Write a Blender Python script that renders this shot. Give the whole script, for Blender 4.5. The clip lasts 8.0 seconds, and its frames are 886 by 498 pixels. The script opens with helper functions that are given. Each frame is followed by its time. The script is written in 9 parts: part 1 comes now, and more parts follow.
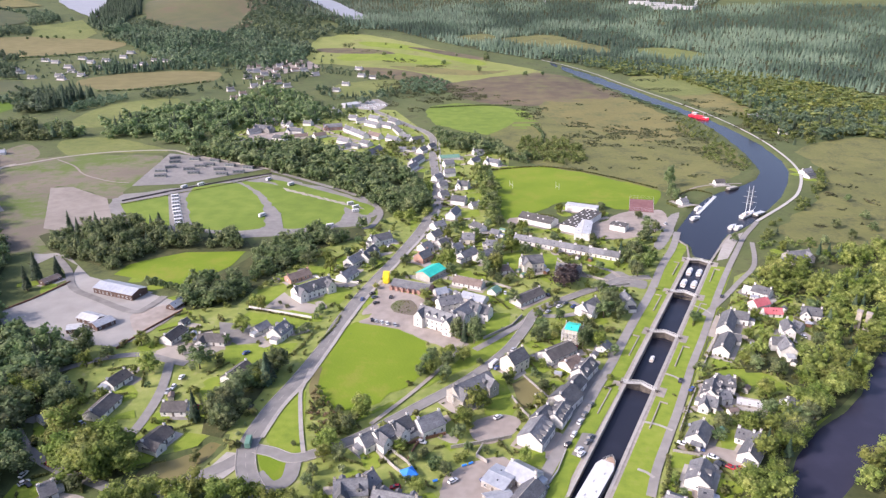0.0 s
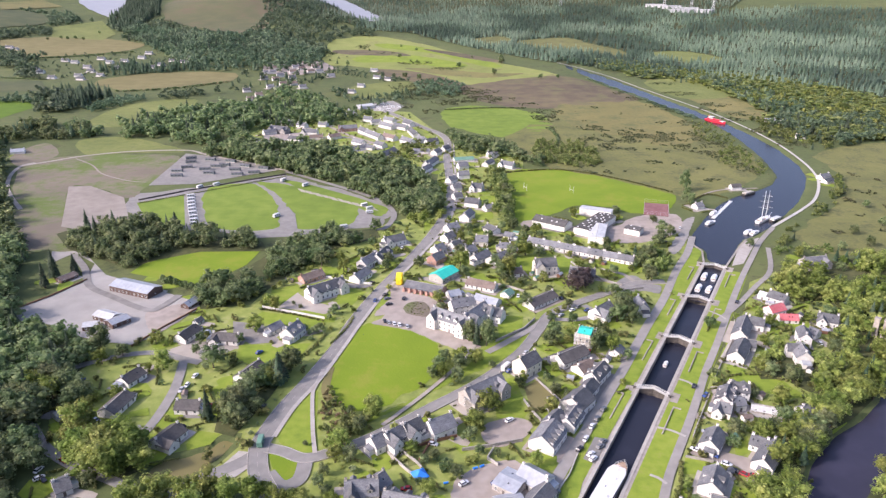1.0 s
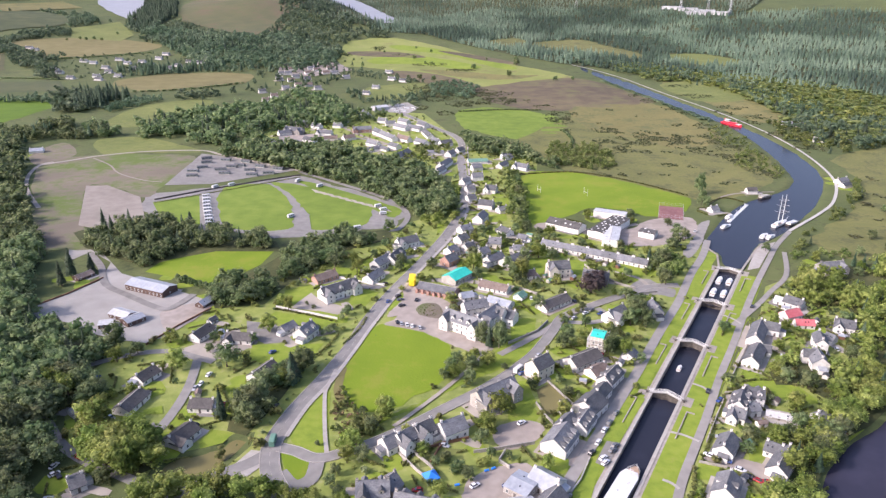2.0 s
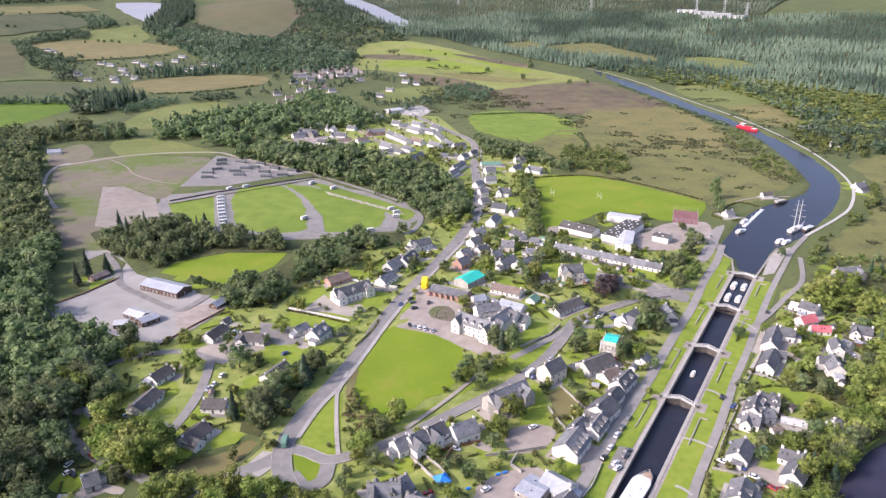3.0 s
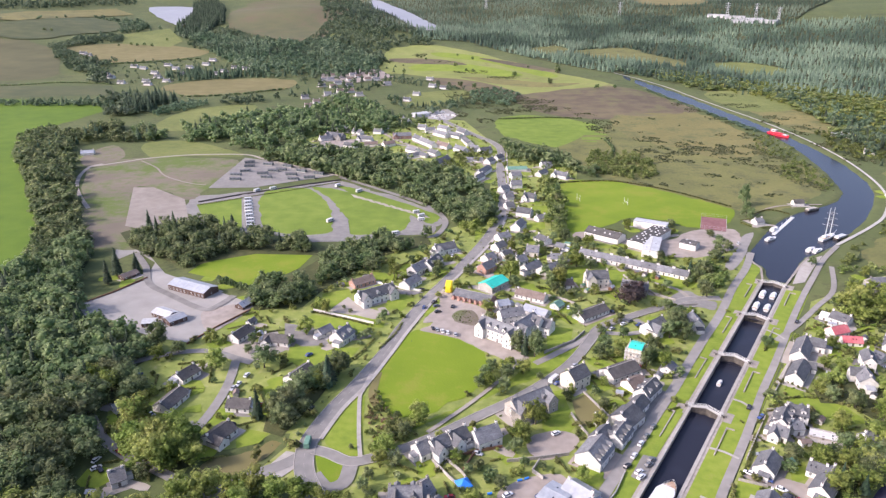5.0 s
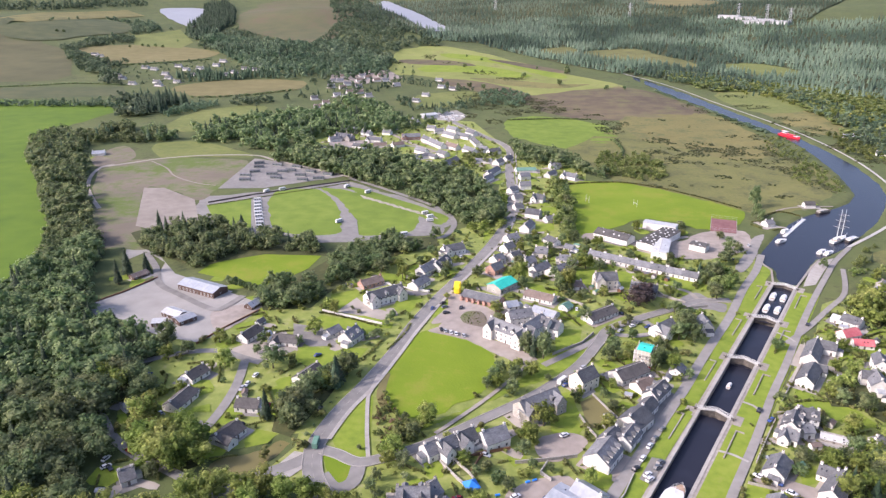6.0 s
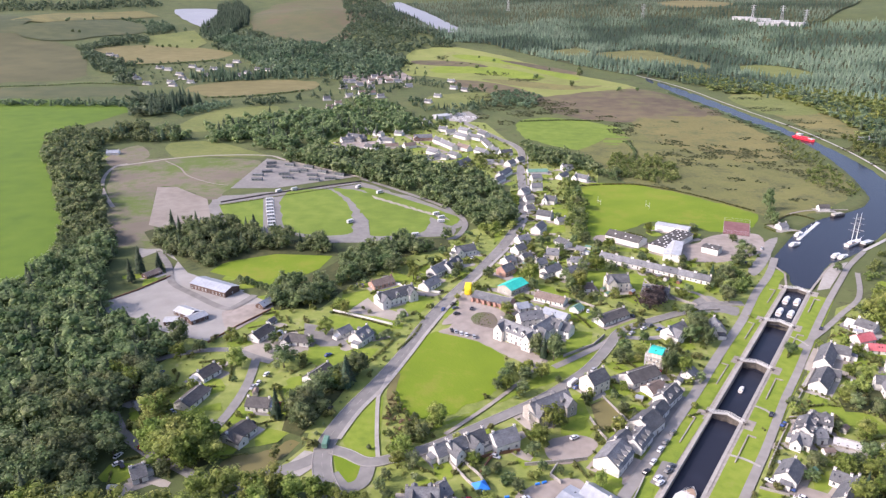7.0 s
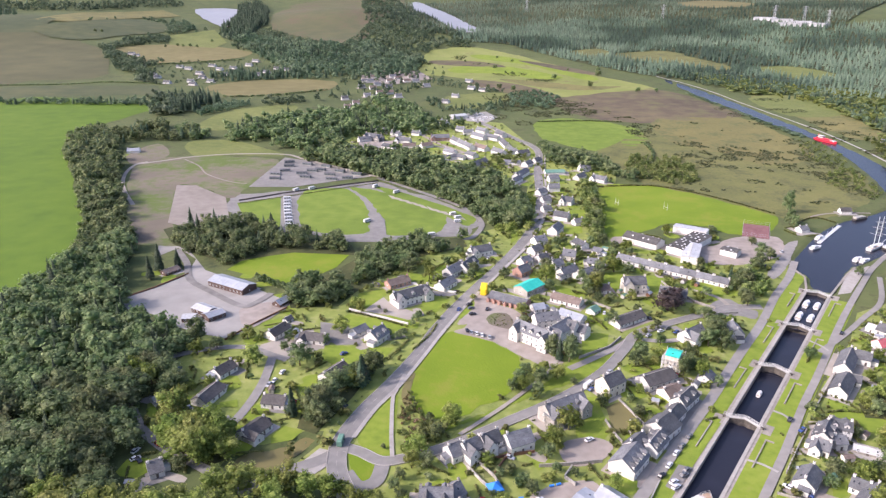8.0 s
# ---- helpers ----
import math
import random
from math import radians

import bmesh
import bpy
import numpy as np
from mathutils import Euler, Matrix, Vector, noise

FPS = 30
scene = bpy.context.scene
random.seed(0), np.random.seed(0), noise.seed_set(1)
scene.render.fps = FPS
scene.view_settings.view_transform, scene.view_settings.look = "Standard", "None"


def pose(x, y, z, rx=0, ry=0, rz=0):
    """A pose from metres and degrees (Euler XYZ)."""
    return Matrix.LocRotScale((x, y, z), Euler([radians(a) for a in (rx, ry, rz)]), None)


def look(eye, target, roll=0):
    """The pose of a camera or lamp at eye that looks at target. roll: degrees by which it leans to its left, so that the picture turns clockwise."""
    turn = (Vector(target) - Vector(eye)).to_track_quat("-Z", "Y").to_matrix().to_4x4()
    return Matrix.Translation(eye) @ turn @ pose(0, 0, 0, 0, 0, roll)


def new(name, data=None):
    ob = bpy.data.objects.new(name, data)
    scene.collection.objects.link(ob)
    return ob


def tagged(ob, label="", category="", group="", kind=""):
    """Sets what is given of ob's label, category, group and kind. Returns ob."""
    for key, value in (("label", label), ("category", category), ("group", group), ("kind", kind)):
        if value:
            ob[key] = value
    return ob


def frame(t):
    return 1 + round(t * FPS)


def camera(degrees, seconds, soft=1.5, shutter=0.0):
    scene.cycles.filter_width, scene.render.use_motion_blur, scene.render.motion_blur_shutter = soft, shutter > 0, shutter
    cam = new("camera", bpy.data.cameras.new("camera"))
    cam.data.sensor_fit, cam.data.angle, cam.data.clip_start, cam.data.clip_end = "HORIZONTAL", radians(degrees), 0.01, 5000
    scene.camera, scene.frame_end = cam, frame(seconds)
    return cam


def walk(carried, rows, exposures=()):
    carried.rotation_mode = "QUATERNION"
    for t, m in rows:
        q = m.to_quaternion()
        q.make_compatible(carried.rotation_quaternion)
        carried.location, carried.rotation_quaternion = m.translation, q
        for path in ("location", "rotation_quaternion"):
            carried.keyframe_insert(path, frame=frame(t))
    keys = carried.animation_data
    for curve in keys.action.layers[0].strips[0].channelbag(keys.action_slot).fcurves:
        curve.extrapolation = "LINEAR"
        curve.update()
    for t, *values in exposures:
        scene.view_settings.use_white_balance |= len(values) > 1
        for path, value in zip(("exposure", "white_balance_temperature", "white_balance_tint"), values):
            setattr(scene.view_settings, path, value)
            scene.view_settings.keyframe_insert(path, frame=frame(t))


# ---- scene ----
# The camera hovers above the village and turns slowly to its left.
EYE_Z = 180.0
cam = camera(65.06, 8.0, 1.35)
ROWS = [(0.0, 0.0, -22.0, -0.13), (0.5, 0.58, -21.92, -0.04), (1.0, 1.18, -21.83, 0.03), (1.5, 1.75, -21.78, 0.06),
        (3.0, 3.48, -21.46, 0.05), (3.5, 4.05, -21.35, 0.03), (4.0, 4.97, -21.26, 0.07), (4.5, 5.35, -21.19, 0.06),
        (6.0, 6.41, -21.06, -0.05), (6.5, 6.81, -21.01, -0.08), (7.0, 7.38, -20.98, -0.01), (7.5, 8.25, -20.97, 0.0), (8.0, 8.81, -20.98, 0.01)]
walk(cam, [(t, pose(0, 0, EYE_Z, 90 + p, 0, yaw) @ pose(0, 0, 0, 0, 0, r)) for t, yaw, p, r in ROWS], [(0.0, 0.92, 6050, 25), (8.0, 0.92, 6050, 25)])

# ---- daylight: late-summer sun from the left, a little behind the camera ----
SUN_FROM = Vector((-0.88, -0.36, 0.62)).normalized()
world = bpy.data.worlds.new("sky")
scene.world = world
world.use_nodes = True
sky = world.node_tree.nodes.new("ShaderNodeTexSky")
sky.sky_type, sky.sun_disc = "NISHITA", False
sky.sun_elevation = math.asin(SUN_FROM.z)
sky.sun_rotation = math.atan2(SUN_FROM.x, SUN_FROM.y)
sky.air_density, sky.dust_density = 1.0, 4.0
world.node_tree.links.new(sky.outputs[0], world.node_tree.nodes["Background"].inputs[0])
world.node_tree.nodes["Background"].inputs[1].default_value = 0.15
sun = new("sun", bpy.data.lights.new("sun", "SUN"))
sun.data.energy, sun.data.angle, sun.data.color = 2.3, radians(0.5), (1.0, 0.925, 0.795)
sun.matrix_world = look(SUN_FROM * 1000, (0, 0, 0))


# ---- materials ----
def ramp(nt, fac, stops):
    node = nt.nodes.new("ShaderNodeValToRGB")
    els = node.color_ramp.elements
    els[0].position, els[0].color = stops[0][0], (*stops[0][1], 1)
    els[1].position, els[1].color = stops[-1][0], (*stops[-1][1], 1)
    for p, c in stops[1:-1]:
        els.new(p).color = (*c, 1)
    nt.links.new(fac, node.inputs[0])
    return node.outputs[0]


def surface(name, dark, mid, light, scale=0.3, big=0.03, rough=0.85, bump=0.3, fine=2.0, metal=0.0, tint=0.0, local=False, stretch=(1, 1, 1), spec=0.3, sheen=0.0):
    """A weathered surface: a middle grain and a large patchiness in colour, fine relief. tint: how much one piece differs from the next."""
    m = bpy.data.materials.new(name)
    m.use_nodes = True
    nt = m.node_tree
    bsdf = nt.nodes["Principled BSDF"]
    bsdf.inputs["Roughness"].default_value, bsdf.inputs["Metallic"].default_value = rough, metal
    bsdf.inputs["Specular IOR Level"].default_value = spec
    if local:
        where = nt.nodes.new("ShaderNodeTexCoord").outputs["Object"]
    else:
        where = nt.nodes.new("ShaderNodeNewGeometry").outputs["Position"]
    mapping = nt.nodes.new("ShaderNodeMapping")
    mapping.inputs["Scale"].default_value = stretch
    nt.links.new(where, mapping.inputs[0])

    def grain(s, detail=3):
        n = nt.nodes.new("ShaderNodeTexNoise")
        n.inputs["Scale"].default_value, n.inputs["Detail"].default_value = s, detail
        nt.links.new(mapping.outputs[0], n.inputs["Vector"])
        return n.outputs["Fac"]

    if sheen:
        bsdf.inputs["Sheen Weight"].default_value, bsdf.inputs["Sheen Roughness"].default_value = sheen, 0.5
    small, large, tiny = grain(scale, 5), grain(big, 3), grain(fine, 2)
    both = nt.nodes.new("ShaderNodeMix")
    both.inputs[0].default_value = 0.5
    nt.links.new(small, both.inputs[2]), nt.links.new(large, both.inputs[3])
    col = ramp(nt, both.outputs[0], [(0.33, dark), (0.5, mid), (0.67, light)])
    if tint:
        info = nt.nodes.new("ShaderNodeObjectInfo")
        hsv = nt.nodes.new("ShaderNodeHueSaturation")
        mp = nt.nodes.new("ShaderNodeMapRange")
        mp.inputs[3].default_value, mp.inputs[4].default_value = 1 - tint, 1 + tint
        nt.links.new(info.outputs["Random"], mp.inputs[0])
        nt.links.new(mp.outputs[0], hsv.inputs["Value"])
        nt.links.new(col, hsv.inputs["Color"])
        col = hsv.outputs[0]
    nt.links.new(col, bsdf.inputs["Base Color"])
    if bump:
        bp = nt.nodes.new("ShaderNodeBump")
        bp.inputs["Strength"].default_value, bp.inputs["Distance"].default_value = bump, 0.3
        nt.links.new(tiny, bp.inputs["Height"])
        nt.links.new(bp.outputs[0], bsdf.inputs["Normal"])
    return m


def mottled(name, tones, other, scale, edge, rough=0.95):
    """Ground of two growths: grass in three tones, broken by ragged patches and specks of another plant or of soil."""
    m = surface(name, *tones, scale * 2, scale * 0.25, rough, 0.6, 0.8)
    nt = m.node_tree
    bsdf = nt.nodes["Principled BSDF"]
    link = bsdf.inputs["Base Color"].links[0]
    grass = link.from_socket
    where = nt.nodes.new("ShaderNodeNewGeometry").outputs["Position"]
    ragged, specks = nt.nodes.new("ShaderNodeTexNoise"), nt.nodes.new("ShaderNodeTexNoise")
    ragged.inputs["Scale"].default_value, ragged.inputs["Detail"].default_value, ragged.inputs["Roughness"].default_value = scale, 8, 0.72
    specks.inputs["Scale"].default_value, specks.inputs["Detail"].default_value, specks.inputs["Roughness"].default_value = scale * 7, 4, 0.7
    nt.links.new(where, ragged.inputs["Vector"]), nt.links.new(where, specks.inputs["Vector"])
    both = nt.nodes.new("ShaderNodeMix")
    both.inputs[0].default_value = 0.3
    nt.links.new(ragged.outputs["Fac"], both.inputs[2]), nt.links.new(specks.outputs["Fac"], both.inputs[3])
    cut = nt.nodes.new("ShaderNodeMapRange")
    cut.inputs[1].default_value, cut.inputs[2].default_value = edge - 0.05, edge + 0.07
    nt.links.new(both.outputs[0], cut.inputs[0])
    mix = nt.nodes.new("ShaderNodeMix")
    mix.data_type = "RGBA"
    nt.links.new(cut.outputs[0], mix.inputs[0])
    nt.links.new(grass, mix.inputs[6])
    mix.inputs[7].default_value = (*other, 1)
    nt.links.new(mix.outputs[2], bsdf.inputs["Base Color"])
    return m


def leafy(name, dark, mid, light, hue=0.02, stand=0.09, speckle=0.35, edge=0.2):
    """Foliage: every clump and every tree has a shade of its own; thin leaves let some light through."""
    m = bpy.data.materials.new(name)
    m.use_nodes = True
    nt = m.node_tree
    bsdf = nt.nodes["Principled BSDF"]
    bsdf.inputs["Roughness"].default_value = 0.7
    bsdf.inputs["Specular IOR Level"].default_value = 0.3
    bsdf.inputs["Sheen Weight"].default_value, bsdf.inputs["Sheen Roughness"].default_value = 0.06, 0.5
    geo, info = nt.nodes.new("ShaderNodeNewGeometry"), nt.nodes.new("ShaderNodeObjectInfo")
    col = ramp(nt, geo.outputs["Random Per Island"], [(0.0, dark), (0.5, mid), (1.0, light)])
    hsv = nt.nodes.new("ShaderNodeHueSaturation")
    for inp, lo, hi in (("Hue", 0.5 - hue, 0.5 + hue), ("Value", 0.78, 1.28)):
        mp = nt.nodes.new("ShaderNodeMapRange")
        mp.inputs[3].default_value, mp.inputs[4].default_value = lo, hi
        nt.links.new(info.outputs["Random"], mp.inputs[0])
        nt.links.new(mp.outputs[0], hsv.inputs[inp])
    nt.links.new(col, hsv.inputs["Color"])
    patchy = nt.nodes.new("ShaderNodeTexNoise")
    patchy.inputs["Scale"].default_value, patchy.inputs["Detail"].default_value = stand, 4
    nt.links.new(geo.outputs["Position"], patchy.inputs["Vector"])
    shade = nt.nodes.new("ShaderNodeHueSaturation")
    for inp, lo, hi in (("Hue", 0.5 + hue * 1.6, 0.5 - hue * 1.6), ("Value", 0.6, 1.4), ("Saturation", 1.1, 0.9)):
        mp = nt.nodes.new("ShaderNodeMapRange")
        mp.inputs[1].default_value, mp.inputs[2].default_value = 0.5 - edge, 0.5 + edge
        mp.inputs[3].default_value, mp.inputs[4].default_value = lo, hi
        nt.links.new(patchy.outputs["Fac"], mp.inputs[0])
        nt.links.new(mp.outputs[0], shade.inputs[inp])
    nt.links.new(hsv.outputs[0], shade.inputs["Color"])
    # single leaves and twigs: fine light and dark, and relief
    fine = nt.nodes.new("ShaderNodeTexNoise")
    fine.inputs["Scale"].default_value, fine.inputs["Detail"].default_value, fine.inputs["Roughness"].default_value = 1.1, 5, 0.7
    nt.links.new(geo.outputs["Position"], fine.inputs["Vector"])
    speck = nt.nodes.new("ShaderNodeHueSaturation")
    mp = nt.nodes.new("ShaderNodeMapRange")
    mp.inputs[1].default_value, mp.inputs[2].default_value, mp.inputs[3].default_value, mp.inputs[4].default_value = 0.3, 0.7, 1 - speckle, 1 + speckle
    nt.links.new(fine.outputs["Fac"], mp.inputs[0])
    nt.links.new(mp.outputs[0], speck.inputs["Value"])
    nt.links.new(shade.outputs[0], speck.inputs["Color"])
    nt.links.new(speck.outputs[0], bsdf.inputs["Base Color"])
    bp = nt.nodes.new("ShaderNodeBump")
    bp.inputs["Strength"].default_value, bp.inputs["Distance"].default_value = 0.5, 0.4
    nt.links.new(fine.outputs["Fac"], bp.inputs["Height"])
    nt.links.new(bp.outputs[0], bsdf.inputs["Normal"])
    thin, mix = nt.nodes.new("ShaderNodeBsdfTranslucent"), nt.nodes.new("ShaderNodeMixShader")
    mix.inputs[0].default_value = 0.5
    nt.links.new(speck.outputs[0], thin.inputs["Color"])
    nt.links.new(bsdf.outputs[0], mix.inputs[1]), nt.links.new(thin.outputs[0], mix.inputs[2])
    nt.links.new(mix.outputs[0], nt.nodes["Material Output"].inputs["Surface"])
    return m


def plain(name, c, rough=0.5, metal=0.0, spec=0.5):
    return surface(name, [v * 0.88 for v in c], c, [min(1, v * 1.08) for v in c], 1.2, 0.3, rough, 0.08, 8, metal, 0.05, True, (1, 1, 1), spec)


def watery(name, c, rough, wave):
    m = surface(name, c, c, [v * 1.2 for v in c], 0.1, 0.02, rough, wave, 0.6, 0, 0, False, (1, 1, 1), 0.3)
    m.node_tree.nodes["Principled BSDF"].inputs["IOR"].default_value = 1.33
    return m


GROUND = mottled("rough_grass", ((0.0697, 0.0929, 0.0321), (0.0937, 0.116, 0.0384), (0.127, 0.139, 0.0518)), (0.0554, 0.0697, 0.0286), 0.03, 0.55)
GARDEN = mottled("garden_grass", ((0.154, 0.197, 0.0467), (0.218, 0.259, 0.0616), (0.292, 0.314, 0.0985)), (0.263, 0.252, 0.148), 0.12, 0.6)
GRASS_BRIGHT = mottled("mown_grass", ((0.118, 0.185, 0.00854), (0.15, 0.22, 0.0104), (0.19, 0.249, 0.019)), (0.204, 0.223, 0.0285), 0.018, 0.56, 0.9)
GRASS_MID = mottled("pasture_grass", ((0.112, 0.138, 0.0391), (0.149, 0.173, 0.0484), (0.191, 0.205, 0.0651)), (0.093, 0.112, 0.0391), 0.06, 0.58)
# Pasture green taken below the mown grass; cloud shadow is part of the colour.
GRASS_DIMMED = surface("dimmed_green_pasture", (0.07, 0.13, 0.008), (0.092, 0.16, 0.01), (0.118, 0.182, 0.016), 0.05, 0.006, 0.9, 0.4, 1.0)
GRASS_GOLD = mottled("golden_green_grass", ((0.16, 0.185, 0.05), (0.205, 0.235, 0.062), (0.255, 0.27, 0.085)), (0.15, 0.14, 0.06), 0.016, 0.57)
HEATH = mottled("heather", ((0.0808, 0.0663, 0.0459), (0.119, 0.0952, 0.0595), (0.17, 0.136, 0.0765)), (0.128, 0.132, 0.051), 0.022, 0.56)
HEATH_PALE = mottled("tan_rough_grass", ((0.15, 0.138, 0.05), (0.19, 0.17, 0.06), (0.235, 0.205, 0.075)), (0.11, 0.118, 0.045), 0.03, 0.52)
# Stubble, then hill grass: cloud shade over the far fields darkens both colours.
STUBBLE = surface("stubble", (0.133, 0.121, 0.0486), (0.17, 0.152, 0.0615), (0.206, 0.182, 0.081), 0.05, 0.008, 0.95, 0.3, 0.8)
DULL = surface("dimmed_hill_grass", (0.0508, 0.0672, 0.0312), (0.0738, 0.0886, 0.0385), (0.107, 0.111, 0.0476), 0.03, 0.006, 0.95, 0.5, 0.6)
HILLSIDE = mottled("heathery_hill", ((0.085, 0.092, 0.045), (0.108, 0.11, 0.05), (0.135, 0.13, 0.058)), (0.122, 0.096, 0.058), 0.009, 0.535)
# Hay tan, lowered likewise to hold the cloud shade on its slope.
HAY = surface("cut_hay", (0.0717, 0.0754, 0.0347), (0.0938, 0.0938, 0.0422), (0.121, 0.113, 0.0505), 0.02, 0.006, 0.95, 0.4, 0.8)
OLIVE = mottled("rushy_pasture", ((0.12, 0.128, 0.043), (0.155, 0.157, 0.051), (0.192, 0.183, 0.064)), (0.085, 0.094, 0.038), 0.045, 0.53)
# Camp green, set slightly under the mown grass to carry cloud shade.
CAMP = surface("dimmed_camp_grass", (0.105, 0.16, 0.02), (0.14, 0.205, 0.026), (0.185, 0.245, 0.04), 0.08, 0.012, 0.9, 0.4, 2.0)
LAWN = mottled("lawn_grass", ((0.138, 0.2, 0.022), (0.185, 0.25, 0.027), (0.235, 0.285, 0.042)), (0.215, 0.235, 0.05), 0.12, 0.6)
SOIL = mottled("bare_soil", ((0.14, 0.12, 0.09), (0.182, 0.156, 0.118), (0.23, 0.198, 0.15)), (0.105, 0.145, 0.034), 0.012, 0.5)
SOIL_PALE = surface("pale_levelled_soil", (0.205, 0.18, 0.152), (0.25, 0.222, 0.19), (0.3, 0.268, 0.23), 0.12, 0.02, 0.95, 0.4, 3)
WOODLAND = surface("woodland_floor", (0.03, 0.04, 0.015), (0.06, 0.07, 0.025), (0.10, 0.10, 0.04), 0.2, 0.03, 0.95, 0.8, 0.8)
GRAVEL = surface("grey_gravel", (0.251, 0.24, 0.221), (0.302, 0.29, 0.268), (0.349, 0.335, 0.312), 0.1, 0.02, 0.95, 0.3, 5)
GRAVEL_PALE = surface("pale_gravel", (0.27, 0.245, 0.211), (0.333, 0.302, 0.261), (0.387, 0.351, 0.306), 0.15, 0.03, 0.95, 0.3, 5)
ASPHALT = surface("worn_asphalt", (0.176, 0.169, 0.158), (0.216, 0.208, 0.195), (0.26, 0.249, 0.233), 0.25, 0.04, 0.9, 0.2, 6)
ASPHALT_PALE = surface("pale_asphalt", (0.213, 0.202, 0.187), (0.258, 0.244, 0.225), (0.303, 0.287, 0.264), 0.25, 0.04, 0.9, 0.2, 6)
TARMAC = surface("dark_tarmac", (0.16, 0.153, 0.143), (0.205, 0.196, 0.183), (0.255, 0.243, 0.228), 0.2, 0.05, 0.9, 0.2, 6)
TARMAC_RED = surface("reddish_gravel", (0.244, 0.212, 0.185), (0.302, 0.263, 0.23), (0.356, 0.314, 0.275), 0.2, 0.05, 0.95, 0.3, 5)
PAVING = surface("concrete_paving", (0.289, 0.27, 0.243), (0.348, 0.327, 0.296), (0.399, 0.377, 0.342), 0.4, 0.06, 0.9, 0.2, 4)
STONE_LOCK = surface("lock_masonry", (0.22, 0.195, 0.165), (0.3, 0.27, 0.235), (0.385, 0.35, 0.305), 0.5, 0.06, 0.9, 0.4, 3)
TOWPATH = surface("white_gravel", (0.374, 0.366, 0.337), (0.434, 0.422, 0.389), (0.486, 0.471, 0.434), 0.3, 0.05, 0.95, 0.3, 5)
SLATE = surface("roof_slate", (0.086, 0.088, 0.095), (0.132, 0.135, 0.144), (0.194, 0.2, 0.206), 1.2, 0.25, 0.7, 0.5, 4, 0, 0.35, True, (1, 1, 2.5), 0.3)
ROOF_DARK = surface("dark_roof_tile", (0.062, 0.058, 0.056), (0.088, 0.082, 0.079), (0.12, 0.112, 0.106), 1.2, 0.25, 0.8, 0.5, 4, 0, 0.2, True)
ROOF_BROWN = surface("brown_roof_tile", (0.13, 0.10, 0.085), (0.18, 0.14, 0.12), (0.24, 0.19, 0.16), 1.2, 0.25, 0.8, 0.5, 4, 0, 0.15, True)
ROOF_TEAL = surface("teal_sheeting", (0.02, 0.42, 0.33), (0.03, 0.50, 0.40), (0.06, 0.58, 0.47), 0.6, 0.2, 0.5, 0.2, 3, 0, 0, True)
ROOF_METAL = surface("grey_metal_roof", (0.30, 0.32, 0.35), (0.37, 0.39, 0.42), (0.44, 0.46, 0.48), 0.6, 0.15, 0.45, 0.1, 3, 0.3, 0.1, True)
ROOF_PALE = surface("pale_sheet_roof", (0.36, 0.37, 0.385), (0.44, 0.45, 0.46), (0.52, 0.53, 0.535), 0.6, 0.15, 0.5, 0.1, 3, 0, 0.05, True)
ROOF_RED = surface("red_painted_roof", (0.4, 0.09, 0.1), (0.48, 0.13, 0.14), (0.55, 0.19, 0.19), 1.0, 0.2, 0.6, 0.2, 4, 0, 0.05, True)
WHITE = surface("white_render", (0.52, 0.505, 0.47), (0.64, 0.62, 0.58), (0.72, 0.7, 0.655), 0.8, 0.2, 0.85, 0.15, 4, 0, 0.1, True)
CREAM = surface("cream_render", (0.55, 0.50, 0.42), (0.64, 0.59, 0.50), (0.70, 0.65, 0.57), 0.8, 0.2, 0.85, 0.15, 4, 0, 0.1, True)
STONE = surface("grey_stone", (0.24, 0.22, 0.20), (0.34, 0.32, 0.29), (0.44, 0.41, 0.37), 1.5, 0.3, 0.9, 0.5, 3, 0, 0.12, True)
BRICK = surface("red_brick", (0.30, 0.17, 0.13), (0.40, 0.24, 0.19), (0.48, 0.32, 0.26), 1.5, 0.3, 0.9, 0.3, 5, 0, 0.12, True)
BROWN_WOOD = surface("brown_timber", (0.12, 0.06, 0.04), (0.19, 0.10, 0.06), (0.26, 0.15, 0.09), 1.0, 0.3, 0.8, 0.3, 6, 0, 0.1, True, (0.3, 0.3, 3))
SHED_TIMBER = surface("dark_timber", (0.08, 0.05, 0.04), (0.115, 0.075, 0.06), (0.15, 0.1, 0.08), 1.0, 0.3, 0.8, 0.3, 6, 0, 0.08, True, (0.3, 0.3, 3))
FELT = surface("dark_roof_felt", (0.06, 0.058, 0.056), (0.085, 0.082, 0.079), (0.12, 0.115, 0.11), 0.8, 0.2, 0.9, 0.3, 4, 0, 0.15, True)
GREY_WOOD = surface("grey_timber", (0.30, 0.28, 0.25), (0.40, 0.38, 0.34), (0.48, 0.46, 0.42), 1.0, 0.3, 0.85, 0.3, 6, 0, 0.1, True)
BARK = surface("bark", (0.06, 0.05, 0.035), (0.11, 0.09, 0.065), (0.17, 0.14, 0.10), 1.5, 0.3, 0.95, 0.8, 5, 0, 0.2, True, (1, 1, 0.3))
GLASS = plain("window_glass", (0.03, 0.035, 0.045), 0.08, 0, 0.8)
FRAME = plain("white_frame", (0.62, 0.62, 0.6), 0.5)
DOOR = plain("painted_door", (0.12, 0.10, 0.09), 0.5)
CAN_WATER = watery("canal_water", (0.022, 0.024, 0.036), 0.22, 0.08)
RIV_WATER = watery("river_water", (0.034, 0.033, 0.052), 0.2, 0.10)
POND_WATER = watery("pond_water", (0.17, 0.15, 0.06), 0.3, 0.05)
